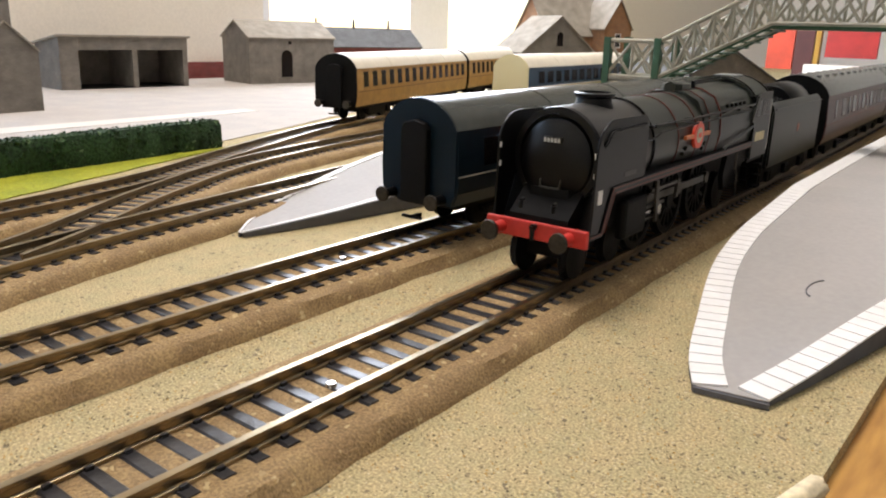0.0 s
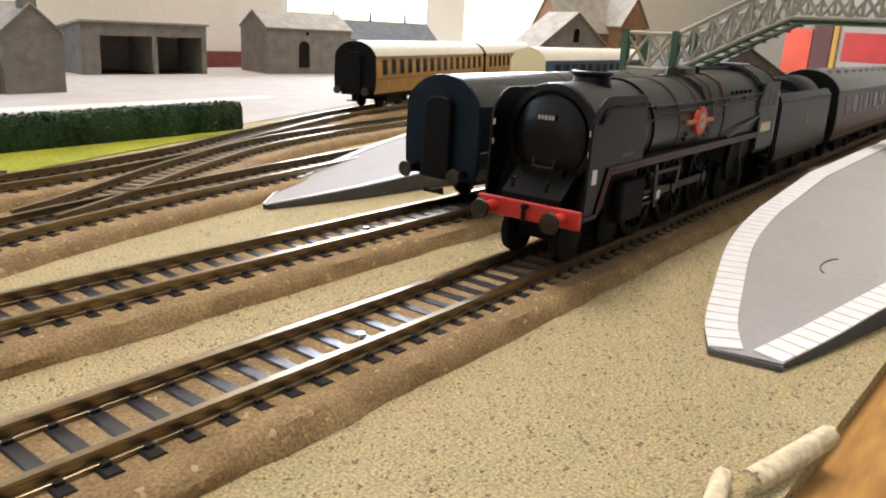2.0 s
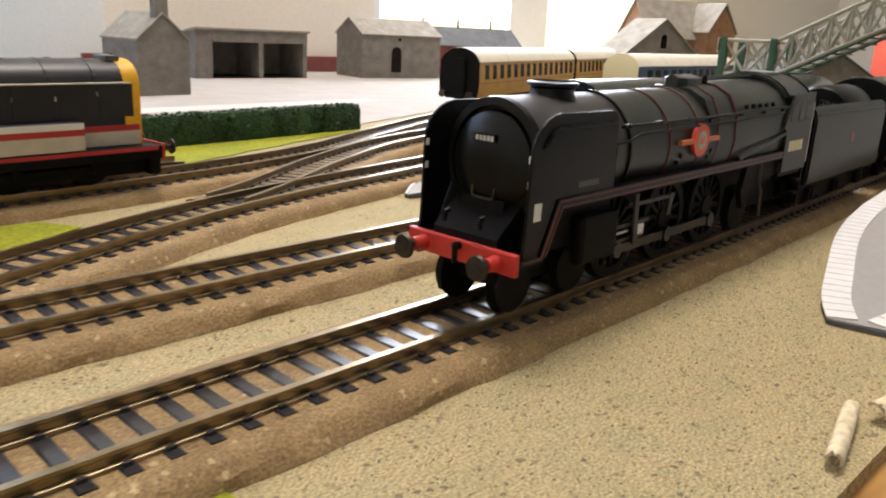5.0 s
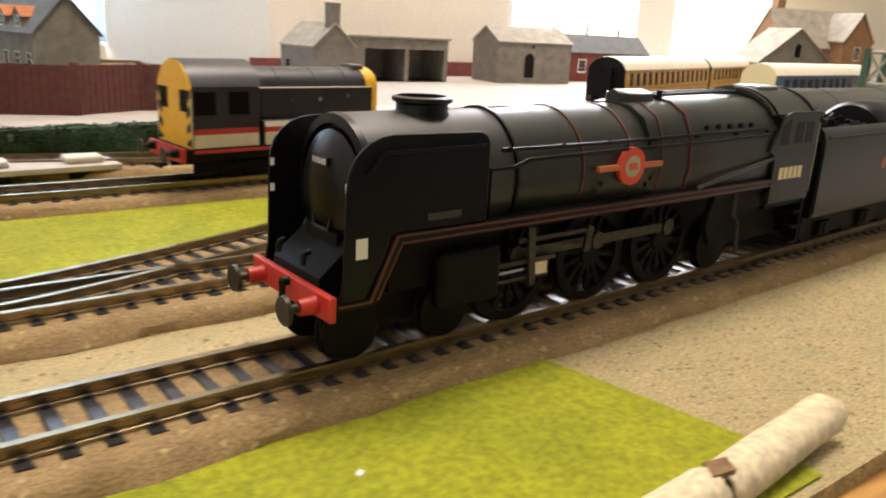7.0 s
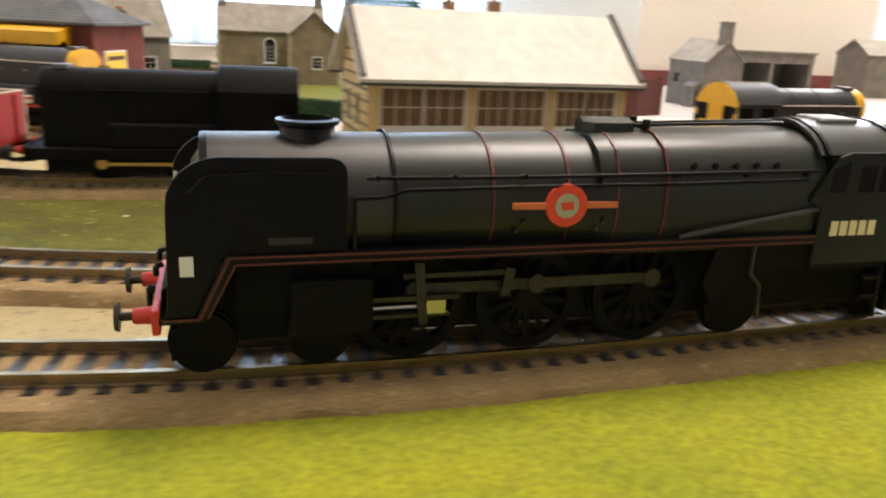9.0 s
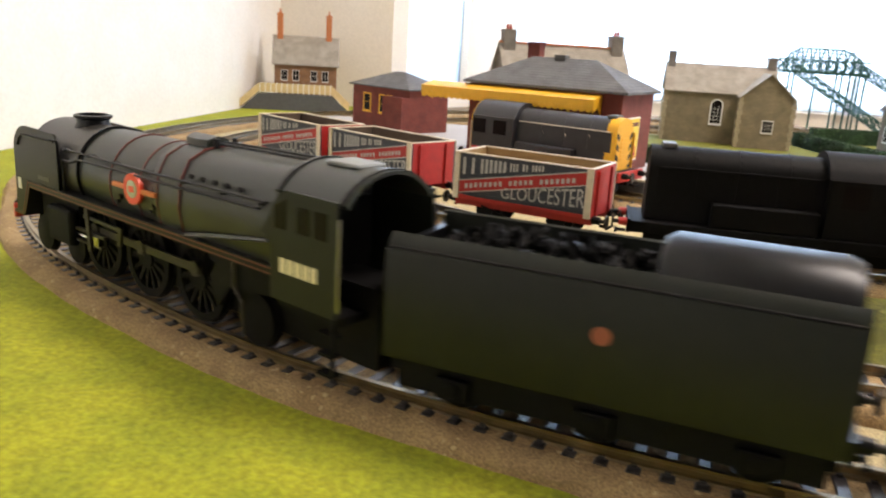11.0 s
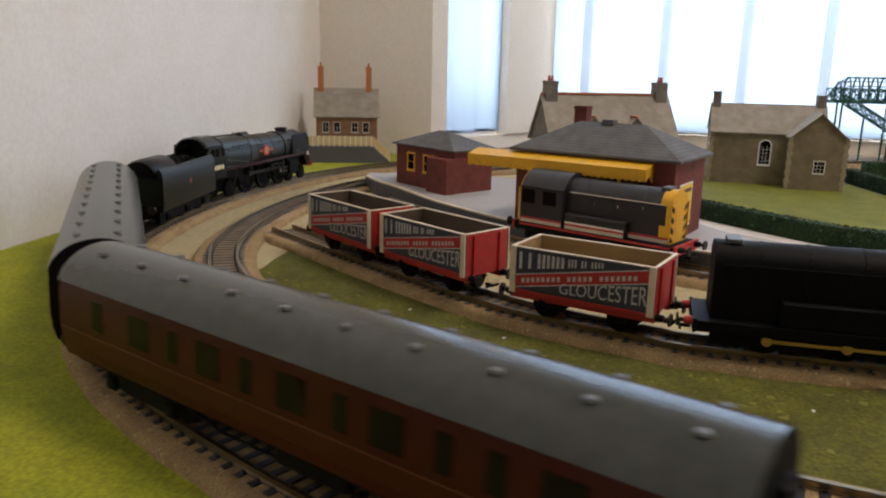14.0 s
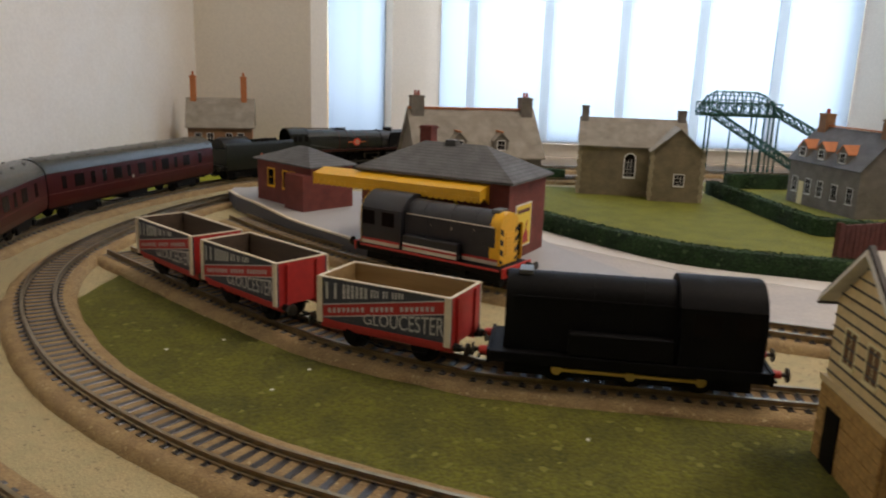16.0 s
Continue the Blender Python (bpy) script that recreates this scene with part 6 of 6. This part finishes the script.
    arc = [(228 + 7.5 * math.cos(a), 45.5 + 3.4 * math.sin(a)) for a in [math.pi * (0.1 + 0.8 * k / 10) for k in range(11)]]
    for (x0, y0), (x1, y1) in zip(arc, arc[1:]):
        cyl(b, (x0, y0, hgt(x0) + 0.15), (x1, y1, hgt(x1) + 0.15), 0.22, 5)
    part("cut_mark", b, CARD_EDGE, p, "curved cut mark in the card")

    # middle platform ramp
    p = thing("ramp_platform", 0, 0, 0, 0, "grey card platform ramp with narrow white edges", "platform")
    lft = Line([(163, 227), (183, 242), (208, 254), (250, 269), (295, 281), (420, 305), (700, 350)], 8)
    rgt = Line([(163.6, 225), (203, 218), (240, 215), (320, 208), (450, 204), (700, 210)], 8)

    def hgt2(x):
        return float(np.interp(x, [160, 330, 2000], [1.6, 14.0, 15.5]))
    rows = [(lft.at((k / 30) ** 1.4 * lft.long)[0], rgt.at((k / 30) ** 1.4 * rgt.long)[0]) for k in range(31)]
    b = B()
    tv = [[b.verts.new((q.x, q.y, hgt2(q.x))) for q in r] for r in rows]
    for a, c in zip(tv, tv[1:]):
        b.faces.new((a[0], a[1], c[1], c[0]))
    part("platform_top", b, CARD_GREY, p)
    for side, line, sgn in ((0, lft, -1), (1, rgt, 1)):
        b = B()
        vs = [[b.verts.new((r[side].x, r[side].y, z)) for z in (0.3, hgt2(r[side].x))] for r in rows]
        for a, c in zip(vs, vs[1:]):
            b.faces.new((a[0], c[0], c[1], a[1]))
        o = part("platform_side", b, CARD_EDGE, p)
        o.modifiers.new("thick", "SOLIDIFY").thickness = 0.0008
        b = B()
        n = 40
        lo = []
        for k in range(n + 1):
            q, d = line.at(line.long * k / n)
            nn = Vector((-d.y, d.x)) * sgn
            v = q + nn * 3.6 * min(1, 0.15 + k / 6)
            lo.append([b.verts.new((q.x, q.y, hgt2(q.x) + 0.4)), b.verts.new((v.x, v.y, hgt2(v.x) + 0.4))])
        for a, c in zip(lo, lo[1:]):
            b.faces.new((a[0], a[1], c[1], c[0]))
        o = part("edge_strip", b, COPING, p, "narrow white edge strip")
        o.modifiers.new("thick", "SOLIDIFY").thickness = 0.0005


def cottages():
    t = thing("gate_cottage", -690, 922, 0, 17, "small brown cottage with two tall brick chimneys behind a pale footway", "cottage")
    gabled(t, 76, 44, 66 - 8, 30, BRICK_BROWN, SLATE_PALE, 3)
    for x in (-32, 28):
        chimney(t, x, 0, 80, 116, 7, 7, RIDGE, 1, RIDGE)
    for u in (12, 26, 48, 62):
        opening(t, (-38, -22, 1, 0), u, 36, 48, 7, WHITE, False, (1, 1))
    t = thing("footway", -690, 882, 0, 15, "cream railed footway with sloping ends", "footway")
    b = prism(B(), [(-66, 0), (-44, 20), (44, 20), (66, 0)], "y", -7, 7)
    part("ramp", b, CARD_EDGE, t, "dark grey ramp side")
    for y in (-7.4, 7.4):
        b = prism(B(), [(-66, 2), (-44, 22), (44, 22), (66, 2), (66, 12), (44, 32), (-44, 32), (-66, 12)], "y", y - 0.5, y + 0.5)
        o = part("parapet", b, CREAM_BOARD, t, "cream railing panel")
        for k in range(14):
            x = -42 + 6.5 * k
            part("rail_post", box(B(), x - 0.5, x + 0.5, y - 0.9, y + 0.9, 20.5, 32.6), WHITE, o)

    t = thing("farmhouse", -372, 770, 0, 22, "stone farmhouse with terracotta ridge, dormers and two chimneys", "house")
    gabled(t, 130, 66, 52, 42, STONE_GREY, SLATE_PALE, 3)
    part("ridge_tile", box(B(), -67, 67, -1.6, 1.6, 95, 97), RIDGE, t, "orange terracotta ridge")
    for x in (-58, 58):
        chimney(t, x, 0, 84, 108, 12, 12, STONE_GREY, 2)
    for x in (-22, 22):
        dormer(t, x, -30, 56, 15, 24, "-y", STONE_GREY, SLATE_PALE, WHITE)
        part("dormer_ridge", box(B(), x - 1.2, x + 1.2, -32, -8, 74.4, 75.8), RIDGE, t, "orange ridge tile")
    for u in (20, 45, 85, 110):
        opening(t, (-65, -33, 1, 0), u, 14, 30, 10, WHITE)
    opening(t, (65, -33, 0, 1), 33, 56, 68, 9, WHITE)

    t = thing("stone_chapel", -192, 885, 0.6, -4, "tan stone chapel with an arched window and two end chimneys", "chapel")
    gabled(t, 116, 56, 56, 28, STONE_TAN, SLATE_PALE, 2)
    gabled(t, 54, 50, 54, 24, STONE_TAN, SLATE_PALE, 2, 1.4, 46, -28, "y")
    chimney(t, -54, 0, 76, 98, 8, 10, STONE_GREY, 0)
    chimney(t, 54, 2, 76, 96, 9, 10, STONE_GREY, 0)
    opening(t, (-58, -28, 1, 0), 56, 22, 42, 11, COPING, True, (2, 4))
    opening(t, (19, -53, 1, 0), 30, 18, 30, 10, WHITE, False, (2, 2))
    opening(t, (-58, 28, 0, -1), 28, 40, 48, 5, WHITE)
    for x, y in ((-58, -28), (19, -53), (73, -53)):
        for k in range(11):
            w = 2.8 if k % 2 else 1.8
            part("quoin", box(B(), x - w, x + w, y - 0.35, y + 2.5, 0.5 + 4.9 * k, 5.0 + 4.9 * k), mat_quoin, t)

    t = thing("stone_cottage", 32, 834, 0, -76, "grey stone cottage with orange-topped dormers and a chimney", "cottage")
    gabled(t, 116, 62, 50, 34, STONE_GREY, SLATE, 3)
    part("ridge_tile", box(B(), -60, 60, -1.6, 1.6, 86, 87.6), RIDGE, t, "orange terracotta ridge")
    chimney(t, -48, 0, 74, 100, 12, 12, BRICK_BROWN, 2)
    for x in (-40, -8, 26):
        dormer(t, x, -30, 52, 16, 22, "-y", STONE_GREY, RIDGE, WHITE)
    for u in (12, 36, 56, 80, 104):
        opening(t, (-58, -31, 1, 0), u, 14, 30, 8, WHITE)
    door(t, (-58, -31, 1, 0), 24, 26, 9, CREAM)
    chimney(t, 50, 0, 74, 100, 10, 10, BRICK_BROWN, 1)


mat_quoin = mat("pale_quoin", (0.36, 0.30, 0.20), 0.85, grain=0.15, size=3)


def fences():
    for x, y, a, w in ((-70, 556, 26, 54), (-22, 562, -20, 50), (28, 566, 24, 54), (76, 570, -16, 50), (122, 584, 22, 50)):
        t = thing("fence_panel", x, y, 0.5, a, "dark red-brown boarded fence panel", "fence", "yard fence panels")
        part("panel", box(B(), -w / 2, w / 2, -1, 1, 0, 34), mat_fence, t)
        for k in range(int(w / 5) + 1):
            part("board", box(B(), -w / 2 + 5 * k, -w / 2 + 5 * k + 4.4, -1.5, -1, 0.2, 34.4 - 0.4 * (k % 2)), mat_fence, t)
        for q in (-1, 1):
            part("post", box(B(), q * w / 2 - 1.6, q * w / 2 + 1.6, -2.4, 1.6, 0, 36), mat_fence, t)


mat_fence = mat("fence_maroon", (0.12, 0.035, 0.028), 0.7, grain=0.25, size=4)


def hedge(name, pts, w, h, label):
    """A clipped foam hedge: a lumpy core set with small leaf clumps."""
    ln = Line(pts, 6)
    t = thing(name, 0, 0, 0, 0, label, "hedge", "clipped hedges")
    part("core", sweep(B(), ln, [(-w / 2, 0.4), (-w / 2, h * 0.8), (-w * 0.36, h), (w * 0.36, h), (w / 2, h * 0.8), (w / 2, 0.4)], 0, ln.long, 3.0, 1.6), HEDGE, t, "", True)
    b = B()
    n = int(ln.long * (w + 2 * h) / 3.6)
    for k in range(min(n, 4200)):
        s = random.uniform(0, ln.long)
        q, d = ln.at(s)
        lf = Vector((-d.y, d.x))
        u = random.uniform(-h, w + h)
        if u < 0:
            o, z = -w / 2, h + u
        elif u > w:
            o, z = w / 2, h - (u - w)
        else:
            o, z = u - w / 2, h
        c = Vector((*(q + lf * o), max(z, 1.0)))
        r = random.uniform(0.7, 1.5)
        e = [Vector((random.gauss(0, 1), random.gauss(0, 1), random.gauss(0, 1))).normalized() * r for _ in range(4)]
        vs = [b.verts.new(c + v) for v in e]
        for f in ((0, 1, 2), (0, 2, 3), (0, 3, 1), (1, 3, 2)):
            b.faces.new([vs[i] for i in f])
    tagged(part("leaves", b, HEDGE, t), "", "", "", "stuff")


def lattice(bm, a, b, deep, n, r):
    """A lattice girder between two points: chords and crossed bars."""
    a, b = Vector(a), Vector(b)
    up = Vector((0, 0, deep))
    tube(bm, [a, b], r * 1.4)
    tube(bm, [a + up, b + up], r * 1.4)
    for k in range(n):
        p, q = a.lerp(b, k / n), a.lerp(b, (k + 1) / n)
        tube(bm, [p, q + up], r)
        tube(bm, [p + up, q], r)
        tube(bm, [p, p + up], r)
    return bm


def lattice_bridge():
    """Footbridge over the front tracks, pale lattice with green edges."""
    t = thing("lattice_footbridge", 0, 0, 0, 0, "pale lattice footbridge with green edges across the tracks", "footbridge")
    for x in (462, 490):
        b = lattice(B(), (x, 240, 50), (x, 206, 50), 22, 2, 1.0)
        part("landing_lattice", b, BRIDGE_PALE, t)
        b = lattice(B(), (x, 206, 50), (x, 140, 84), 22, 6, 1.0)
        part("stair_lattice", b, BRIDGE_PALE, t)
        b = lattice(B(), (x, 140, 84), (x, -40, 84), 22, 12, 1.0)
        part("deck_lattice", b, BRIDGE_PALE, t)
        for p in (((x, 240, 50), (x, 206, 50)), ((x, 206, 50), (x, 140, 84)), ((x, 140, 84), (x, -40, 84))):
            for dz in (-1.5, 22):
                part("green_edge", tube(B(), [(p[0][0], p[0][1], p[0][2] + dz), (p[1][0], p[1][1], p[1][2] + dz)], 0.9), BRIDGE_GREEN, t, "dark green edge")
        for y in (240, 206):
            part("post", box(B(), x - 2.2, x + 2.2, y - 2.2, y + 2.2, 15, 74), BRIDGE_GREEN, t, "dark green post")
            part("leg_lattice", lattice(B(), (x, 240, 16), (x, 206, 16), 32, 1, 1.0), BRIDGE_PALE, t)
    part("deck", box(B(), 462, 490, -40, 140, 81, 83), BRIDGE_GREEN, t)
    part("landing", box(B(), 462, 490, 204, 242, 48, 49.5), BRIDGE_GREEN, t)
    for k in range(10):
        y, z = 206 - 6.6 * k, 50 + 3.4 * k
        part("step", box(B(), 463, 489, y - 6.6, y, z - 1, z), BRIDGE_GREEN, t)


def teal_footbridge():
    t = thing("covered_footbridge", -8, 1130, 0, 0, "dark teal covered footbridge with hooped canopy and stairs", "footbridge")
    hoops = [(-54 + 11.4 * k) for k in range(11)]

    def bow(x):
        return float(np.interp(x, [-54, -44, -32, 30, 46, 60], [0.12, 0.75, 1.0, 1.0, 0.72, 0.1]))
    for s in (-1, 1):
        part("deck_rail", lattice(B(), (-54, s * 13, 84), (60, s * 13, 84), 16, 9, 0.7), FOOTBRIDGE, t)
        part("stair_rail", lattice(B(), (-40, s * 8 - 28, 80), (84, s * 8 - 28, 6), 12, 10, 0.7), FOOTBRIDGE, t)
        part("stair_rail", lattice(B(), (58, s * 8 + 14, 84), (120, s * 8 + 14, 52), 12, 6, 0.7), FOOTBRIDGE, t)
    for x in hoops:
        pts = [(x, 14, 84)] + [(x, 14 * math.cos(a), 86 + 10 * bow(x) + 20 * bow(x) * math.sin(a)) for a in [math.pi * k / 8 for k in range(9)]] + [(x, -14, 84)]
        part("hoop", tube(B(), pts, 1.2), FOOTBRIDGE, t)
    for k in range(1, 8):
        a = math.pi * k / 8
        part("canopy_rail", tube(B(), [(x, 14 * math.cos(a), 86 + 10 * bow(x) + 20 * bow(x) * math.sin(a)) for x in hoops], 0.6), FOOTBRIDGE, t)
    part("deck", box(B(), -54, 60, -13, 13, 81, 84), FOOTBRIDGE, t)
    for k in range(12):
        x, z = -40 + 10.3 * k, 80 - 6.2 * k
        part("step", box(B(), x, x + 10.3, -35, -21, z - 1.2, z), FOOTBRIDGE, t)
        if k < 8:
            part("step", box(B(), 58 + 7.7 * k, 65.7 + 7.7 * k, 7, 21, 83 - 4 * k, 84.2 - 4 * k), FOOTBRIDGE, t)
    for x, y in ((-38, 11), (-38, -11), (26, 11), (26, -11), (44, 11), (44, -11), (57, 11), (57, -11), (-14, -28), (30, -28)):
        part("leg", cyl(B(), (x, y, 0.2), (x, y, 82 if abs(y) < 20 else 78 - (x + 40) * 0.6), 1.4, 8), FOOTBRIDGE, t)


def clutter():
    # curled paper peeling along the board's lip
    def curl(x0, y0, x1, y1, r, turn_, seed, base=0.7):
        """A sheet rolled over on itself through turn_ degrees, with torn ends."""
        a, d = Vector((x0, y0)), Vector((x1 - x0, y1 - y0))
        lng = d.length
        d = d / lng
        left = Vector((-d.y, d.x))
        n, m = max(6, int(lng / 3)), 18
        outer, inner = [], []
        for k in range(n + 1):
            row_o, row_i = [], []
            for j in range(m + 1):
                ph = radians(66 + turn_ * j / m)
                ragged_end = (1.6 * noise.noise((j * 0.45, seed, k)) if k in (0, n) else 0.0)
                u = lng * k / n + ragged_end
                rr = r * (1 + 0.09 * noise.noise((u * 0.05, seed, j * 0.15)) - 0.10 * j / m)
                for row, q in ((row_o, rr), (row_i, rr - 0.5)):
                    p = a + d * u - left * (q * math.sin(ph))
                    row.append((p.x, p.y, max(base - 0.4, base + 0.7 * r - q * math.cos(ph))))
            outer.append(row_o)
            inner.append(row_i)
        rings = [o + i_[::-1] for o, i_ in zip(outer, inner)]
        o = part("paper_roll", loft(B(), rings), FELT, None, "", True)
        tagged(o, "curled cream paper strip peeling at the board's edge", "paper strip", "peeling paper")
    curl(-120, 24.5, -61, 26, 3.6, 250, 1.0)
    curl(-62, 25.8, -20, 29.2, 4.6, 265, 2.0)
    curl(-18, 29.0, 24, 33.0, 4.4, 255, 3.0)
    curl(80, 25.5, 104, 30.5, 1.7, 200, 4.0)
    curl(105, 26.5, 130, 21.5, 2.2, 170, 5.0)
    o = part("paper_tear", prism(B(), ragged([(-21, 27.5), (-16, 27), (-14, 30), (-19, 31)], 1.0, 2.0, 4.0), "z", 7.2, 8.3), mat("torn_brown_card", (0.25, 0.15, 0.07), 0.9, grain=0.3, size=1.5))
    tagged(o, "torn brown card on the paper roll", "card scrap")
    # flat wagon load left on the siding
    t = thing("flat_wagon", -62, 338, 0.6, 2, "low pale grey flat wagon beside the hedge", "wagon")
    part("deck", box(B(), -34, 34, -11, 11, 3.4, 6), YARD, t, "", False, 0.5)
    for x in (-18, 20):
        part("load", box(B(), x - 8, x + 8, -6, 6, 6, 9), IC_CREAM, t, "", False, 1.0)
        part("running_gear", box(B(), x - 8, x + 8, -9, 9, 0.2, 3.4), BLACK_MATT, t)
    # red display stand behind the bridge
    t = thing("display_stand", 1650, 380, 0, -90, "red and black shop stand blurred beyond the bridge", "stand")
    part("red_panel", box(B(), -122, -72, -5, 5, 20, 104), mat("stand_red", (0.46, 0.045, 0.015), 0.5, grain=0.25, size=30), t)
    part("dark_panel", box(B(), -70, -36, -5, 5, 0, 112), mat("stand_dark", (0.06, 0.012, 0.012), 0.5, grain=0.2, size=20), t)
    part("yellow_post", box(B(), -33, -24, -8, 8, 0, 112), mat("stand_yellow", (0.33, 0.18, 0.02), 0.5), t)
    part("red_panel", box(B(), -14, 76, -5, 5, 46, 100), mat("stand_red_dark", (0.34, 0.02, 0.018), 0.5, grain=0.25, size=30), t)
    part("white_tray", box(B(), -40, 96, -40, -8, 0, 32), WHITE, t)
    for x, y in ((-61, 66), (-492, 313), (-470, 330), (-300, 250), (-430, 276), (-530, 130), (210, 66), (-420, 300)):
        t = part("paper_fleck", prism(B(), [(0, 0), (1.8, 0.4), (1.5, 1.6), (0.2, 1.2)], "z", 0, 0.3), WHITE)
        t.matrix_basis = pose(x * MM, y * MM, 0.0007, 0, 0, x % 90)
        tagged(t, "tiny cream fleck lying on the ground", "fleck", "flecks")


def grit():
    """Loose grit over the sand scatter near the front track."""
    for name, material, count in (("dark_grit", mat("dark_grit", (0.16, 0.13, 0.085), 0.9), 3000), ("pale_grit", mat("pale_grit", (0.72, 0.62, 0.40), 0.9), 3000), ("ochre_grit", mat("ochre_grit", (0.50, 0.30, 0.09), 0.9), 1600)):
        verts, faces = [], []
        while len(faces) < count * 4:
            x, y = random.uniform(-20, 330), random.uniform(24, 146)
            edge = 107 + 0.03 * x
            if abs(y - edge) < 20.5 or (x < 9 and y < 88) or (x > 152 and 34 - 0.1 * (x - 155) < y < 53 + 0.38 * (x - 155)):
                continue
            r = random.uniform(0.12, 0.3)
            a = random.uniform(0, math.tau)
            k = len(verts)
            for q in range(3):
                b = a + q * math.tau / 3
                f = r * random.uniform(0.6, 1.7)
                verts.append(((x + f * math.cos(b)) * MM, (y + f * math.sin(b)) * MM, 0.00002))
            verts.append((x * MM, y * MM, r * 0.9 * MM))
            faces += [(k, k + 1, k + 3), (k + 1, k + 2, k + 3), (k + 2, k, k + 3), (k + 2, k + 1, k)]
        me = bpy.data.meshes.new(name)
        me.from_pydata(verts, [], faces)
        me.materials.append(material)
        tagged(new(name, me), "loose grit scattered on the sandy board", "grit", "", "stuff")


grit()
house_yard()
garages()
engine_shed()
school()
signal_box()
station()
platforms()
cottages()
fences()
hedge("yard_hedge", [(-140, 372), (-60, 376), (40, 384), (110, 393), (200, 403), (283, 414)], 13, 17, "long dark green clipped hedge along the yard")
hedge("lawn_hedge", [(-310, 664), (-298, 646), (-250, 590), (-206, 549), (-160, 530), (-112, 520), (-60, 512)], 13, 15, "dark green clipped hedge before the lawn")
hedge("garden_hedge", [(-92, 905), (-75, 800), (-58, 690), (-40, 678), (10, 672), (60, 690)], 12, 16, "dark green clipped hedge beside the stone cottage")
hedge("back_hedge", [(-420, 930), (-330, 948), (-260, 950)], 12, 16, "short dark hedge behind the chapel")
hedge("cottage_hedge", [(-60, 960), (0, 970), (60, 985)], 12, 18, "short dark hedge beneath the footbridge")
lattice_bridge()
teal_footbridge()
clutter()

# stone blocks of the signal box's base, one piece each
for _t, _L, _W in STONES:
    _sizes = {}
    for _r in range(6):
        for _face in range(3):
            _span = _L if _face == 0 else _W
            _x = -_span / 2 - (4.5 if _r % 2 else 0)
            while _x < _span / 2 - 0.5:
                _a, _e = max(_x, -_span / 2), min(_x + 10.0, _span / 2)
                _w = round(_e - _a - 0.5, 1)
                if _w > 0.6:
                    if _w not in _sizes:
                        _b = B()
                        box(_b, 0, _w, -0.5, 0.9, 0, 4.3)
                        _tmp = part("stone_block", _b, mat("stone_block_ochre", (0.46, 0.27, 0.085), 0.85, grain=0.3, size=2, bump=0.2, colour2=(0.38, 0.215, 0.065)) if not _sizes else _sizes[next(iter(_sizes))].materials[0])
                        _sizes[_w] = _tmp.data
                        bpy.data.objects.remove(_tmp)
                    _m = {0: pose((_a + 0.25) * MM, (-_W / 2 - 0.4) * MM, (0.3 + 4.8 * _r) * MM),
                          1: pose((-_L / 2 - 0.4) * MM, (-_a - 0.25) * MM, (0.3 + 4.8 * _r) * MM, 0, 0, -90),
                          2: pose((_L / 2 + 0.4) * MM, (_a + 0.25) * MM, (0.3 + 4.8 * _r) * MM, 0, 0, 90)}[_face]
                    piece("stone_block", _sizes[_w], _t, _m)
                _x += 10.0


# ---- what moves: the train along the front track ----
TRAVEL = [(0, 640), (1.5, 649.5), (2.5, 664.5), (3.5, 685), (4.5, 720.5), (5.6, 785), (6.8, 858), (7.5, 918.5), (8, 968.5), (8.5, 1029), (9, 1098), (9.5, 1169), (10.2, 1270), (11, 1402), (12, 1576), (13.3, 1808), (14, 1929), (15, 2107), (16, 2284)]


def travelled(t):
    """Distance of the nameplate along the track, glided between the known times."""
    ts, ss = [r[0] for r in TRAVEL], [r[1] for r in TRAVEL]
    v = [(ss[1] - ss[0]) / (ts[1] - ts[0])] + [(ss[k + 1] - ss[k - 1]) / (ts[k + 1] - ts[k - 1]) for k in range(1, len(ts) - 1)] + [(ss[-1] - ss[-2]) / (ts[-1] - ts[-2])]
    k = max(0, min(len(ts) - 2, int(np.searchsorted(ts, t, "right")) - 1))
    h = ts[k + 1] - ts[k]
    u = (t - ts[k]) / h
    return (2 * u ** 3 - 3 * u ** 2 + 1) * ss[k] + (u ** 3 - 2 * u ** 2 + u) * h * v[k] + (3 * u ** 2 - 2 * u ** 3) * ss[k + 1] + (u ** 3 - u ** 2) * h * v[k + 1]


START = A.near_x(900)


def on_track(s, front, rear):
    """Pose of a vehicle whose pivots stand front and rear of its origin."""
    a, _ = A.at(s + front)
    b, _ = A.at(s + rear)
    d = (a - b).normalized()
    o = a - d * front
    return pose(o.x * MM, o.y * MM, RAIL_Z * MM, 0, 0, math.degrees(math.atan2(d.y, d.x)))


def motions():
    steps = [k / 5 for k in range(81)]
    for ob, back, front, rear in ((loco, 0, 61, -50), (tend, -137, 28, -36), (coach_1, -324.5, 75, -75), (coach_2, -562.5, 75, -75)):
        walk(ob, [(t, on_track(START + travelled(t) + back, front, rear)) for t in steps])
    fine = [k / 15 for k in range(241)]
    for w, x, r in MOVING_WHEELS:
        times = fine if r > 10 else [k / 30 for k in range(481)]
        walk(w, [(t, pose(x * MM, 0, r * MM, 0, math.degrees(travelled(t) - 640) / r, 0)) for t in times])
    for rod, s in RODS:
        rows = []
        for t in fine:
            a = (travelled(t) - 640) / 12.2 + (0 if s > 0 else math.pi / 2)
            rows.append((t, pose(4.6 * math.sin(a) * MM, 0, (12.2 + 4.6 * math.cos(a)) * MM)))
        walk(rod, rows)


motions()
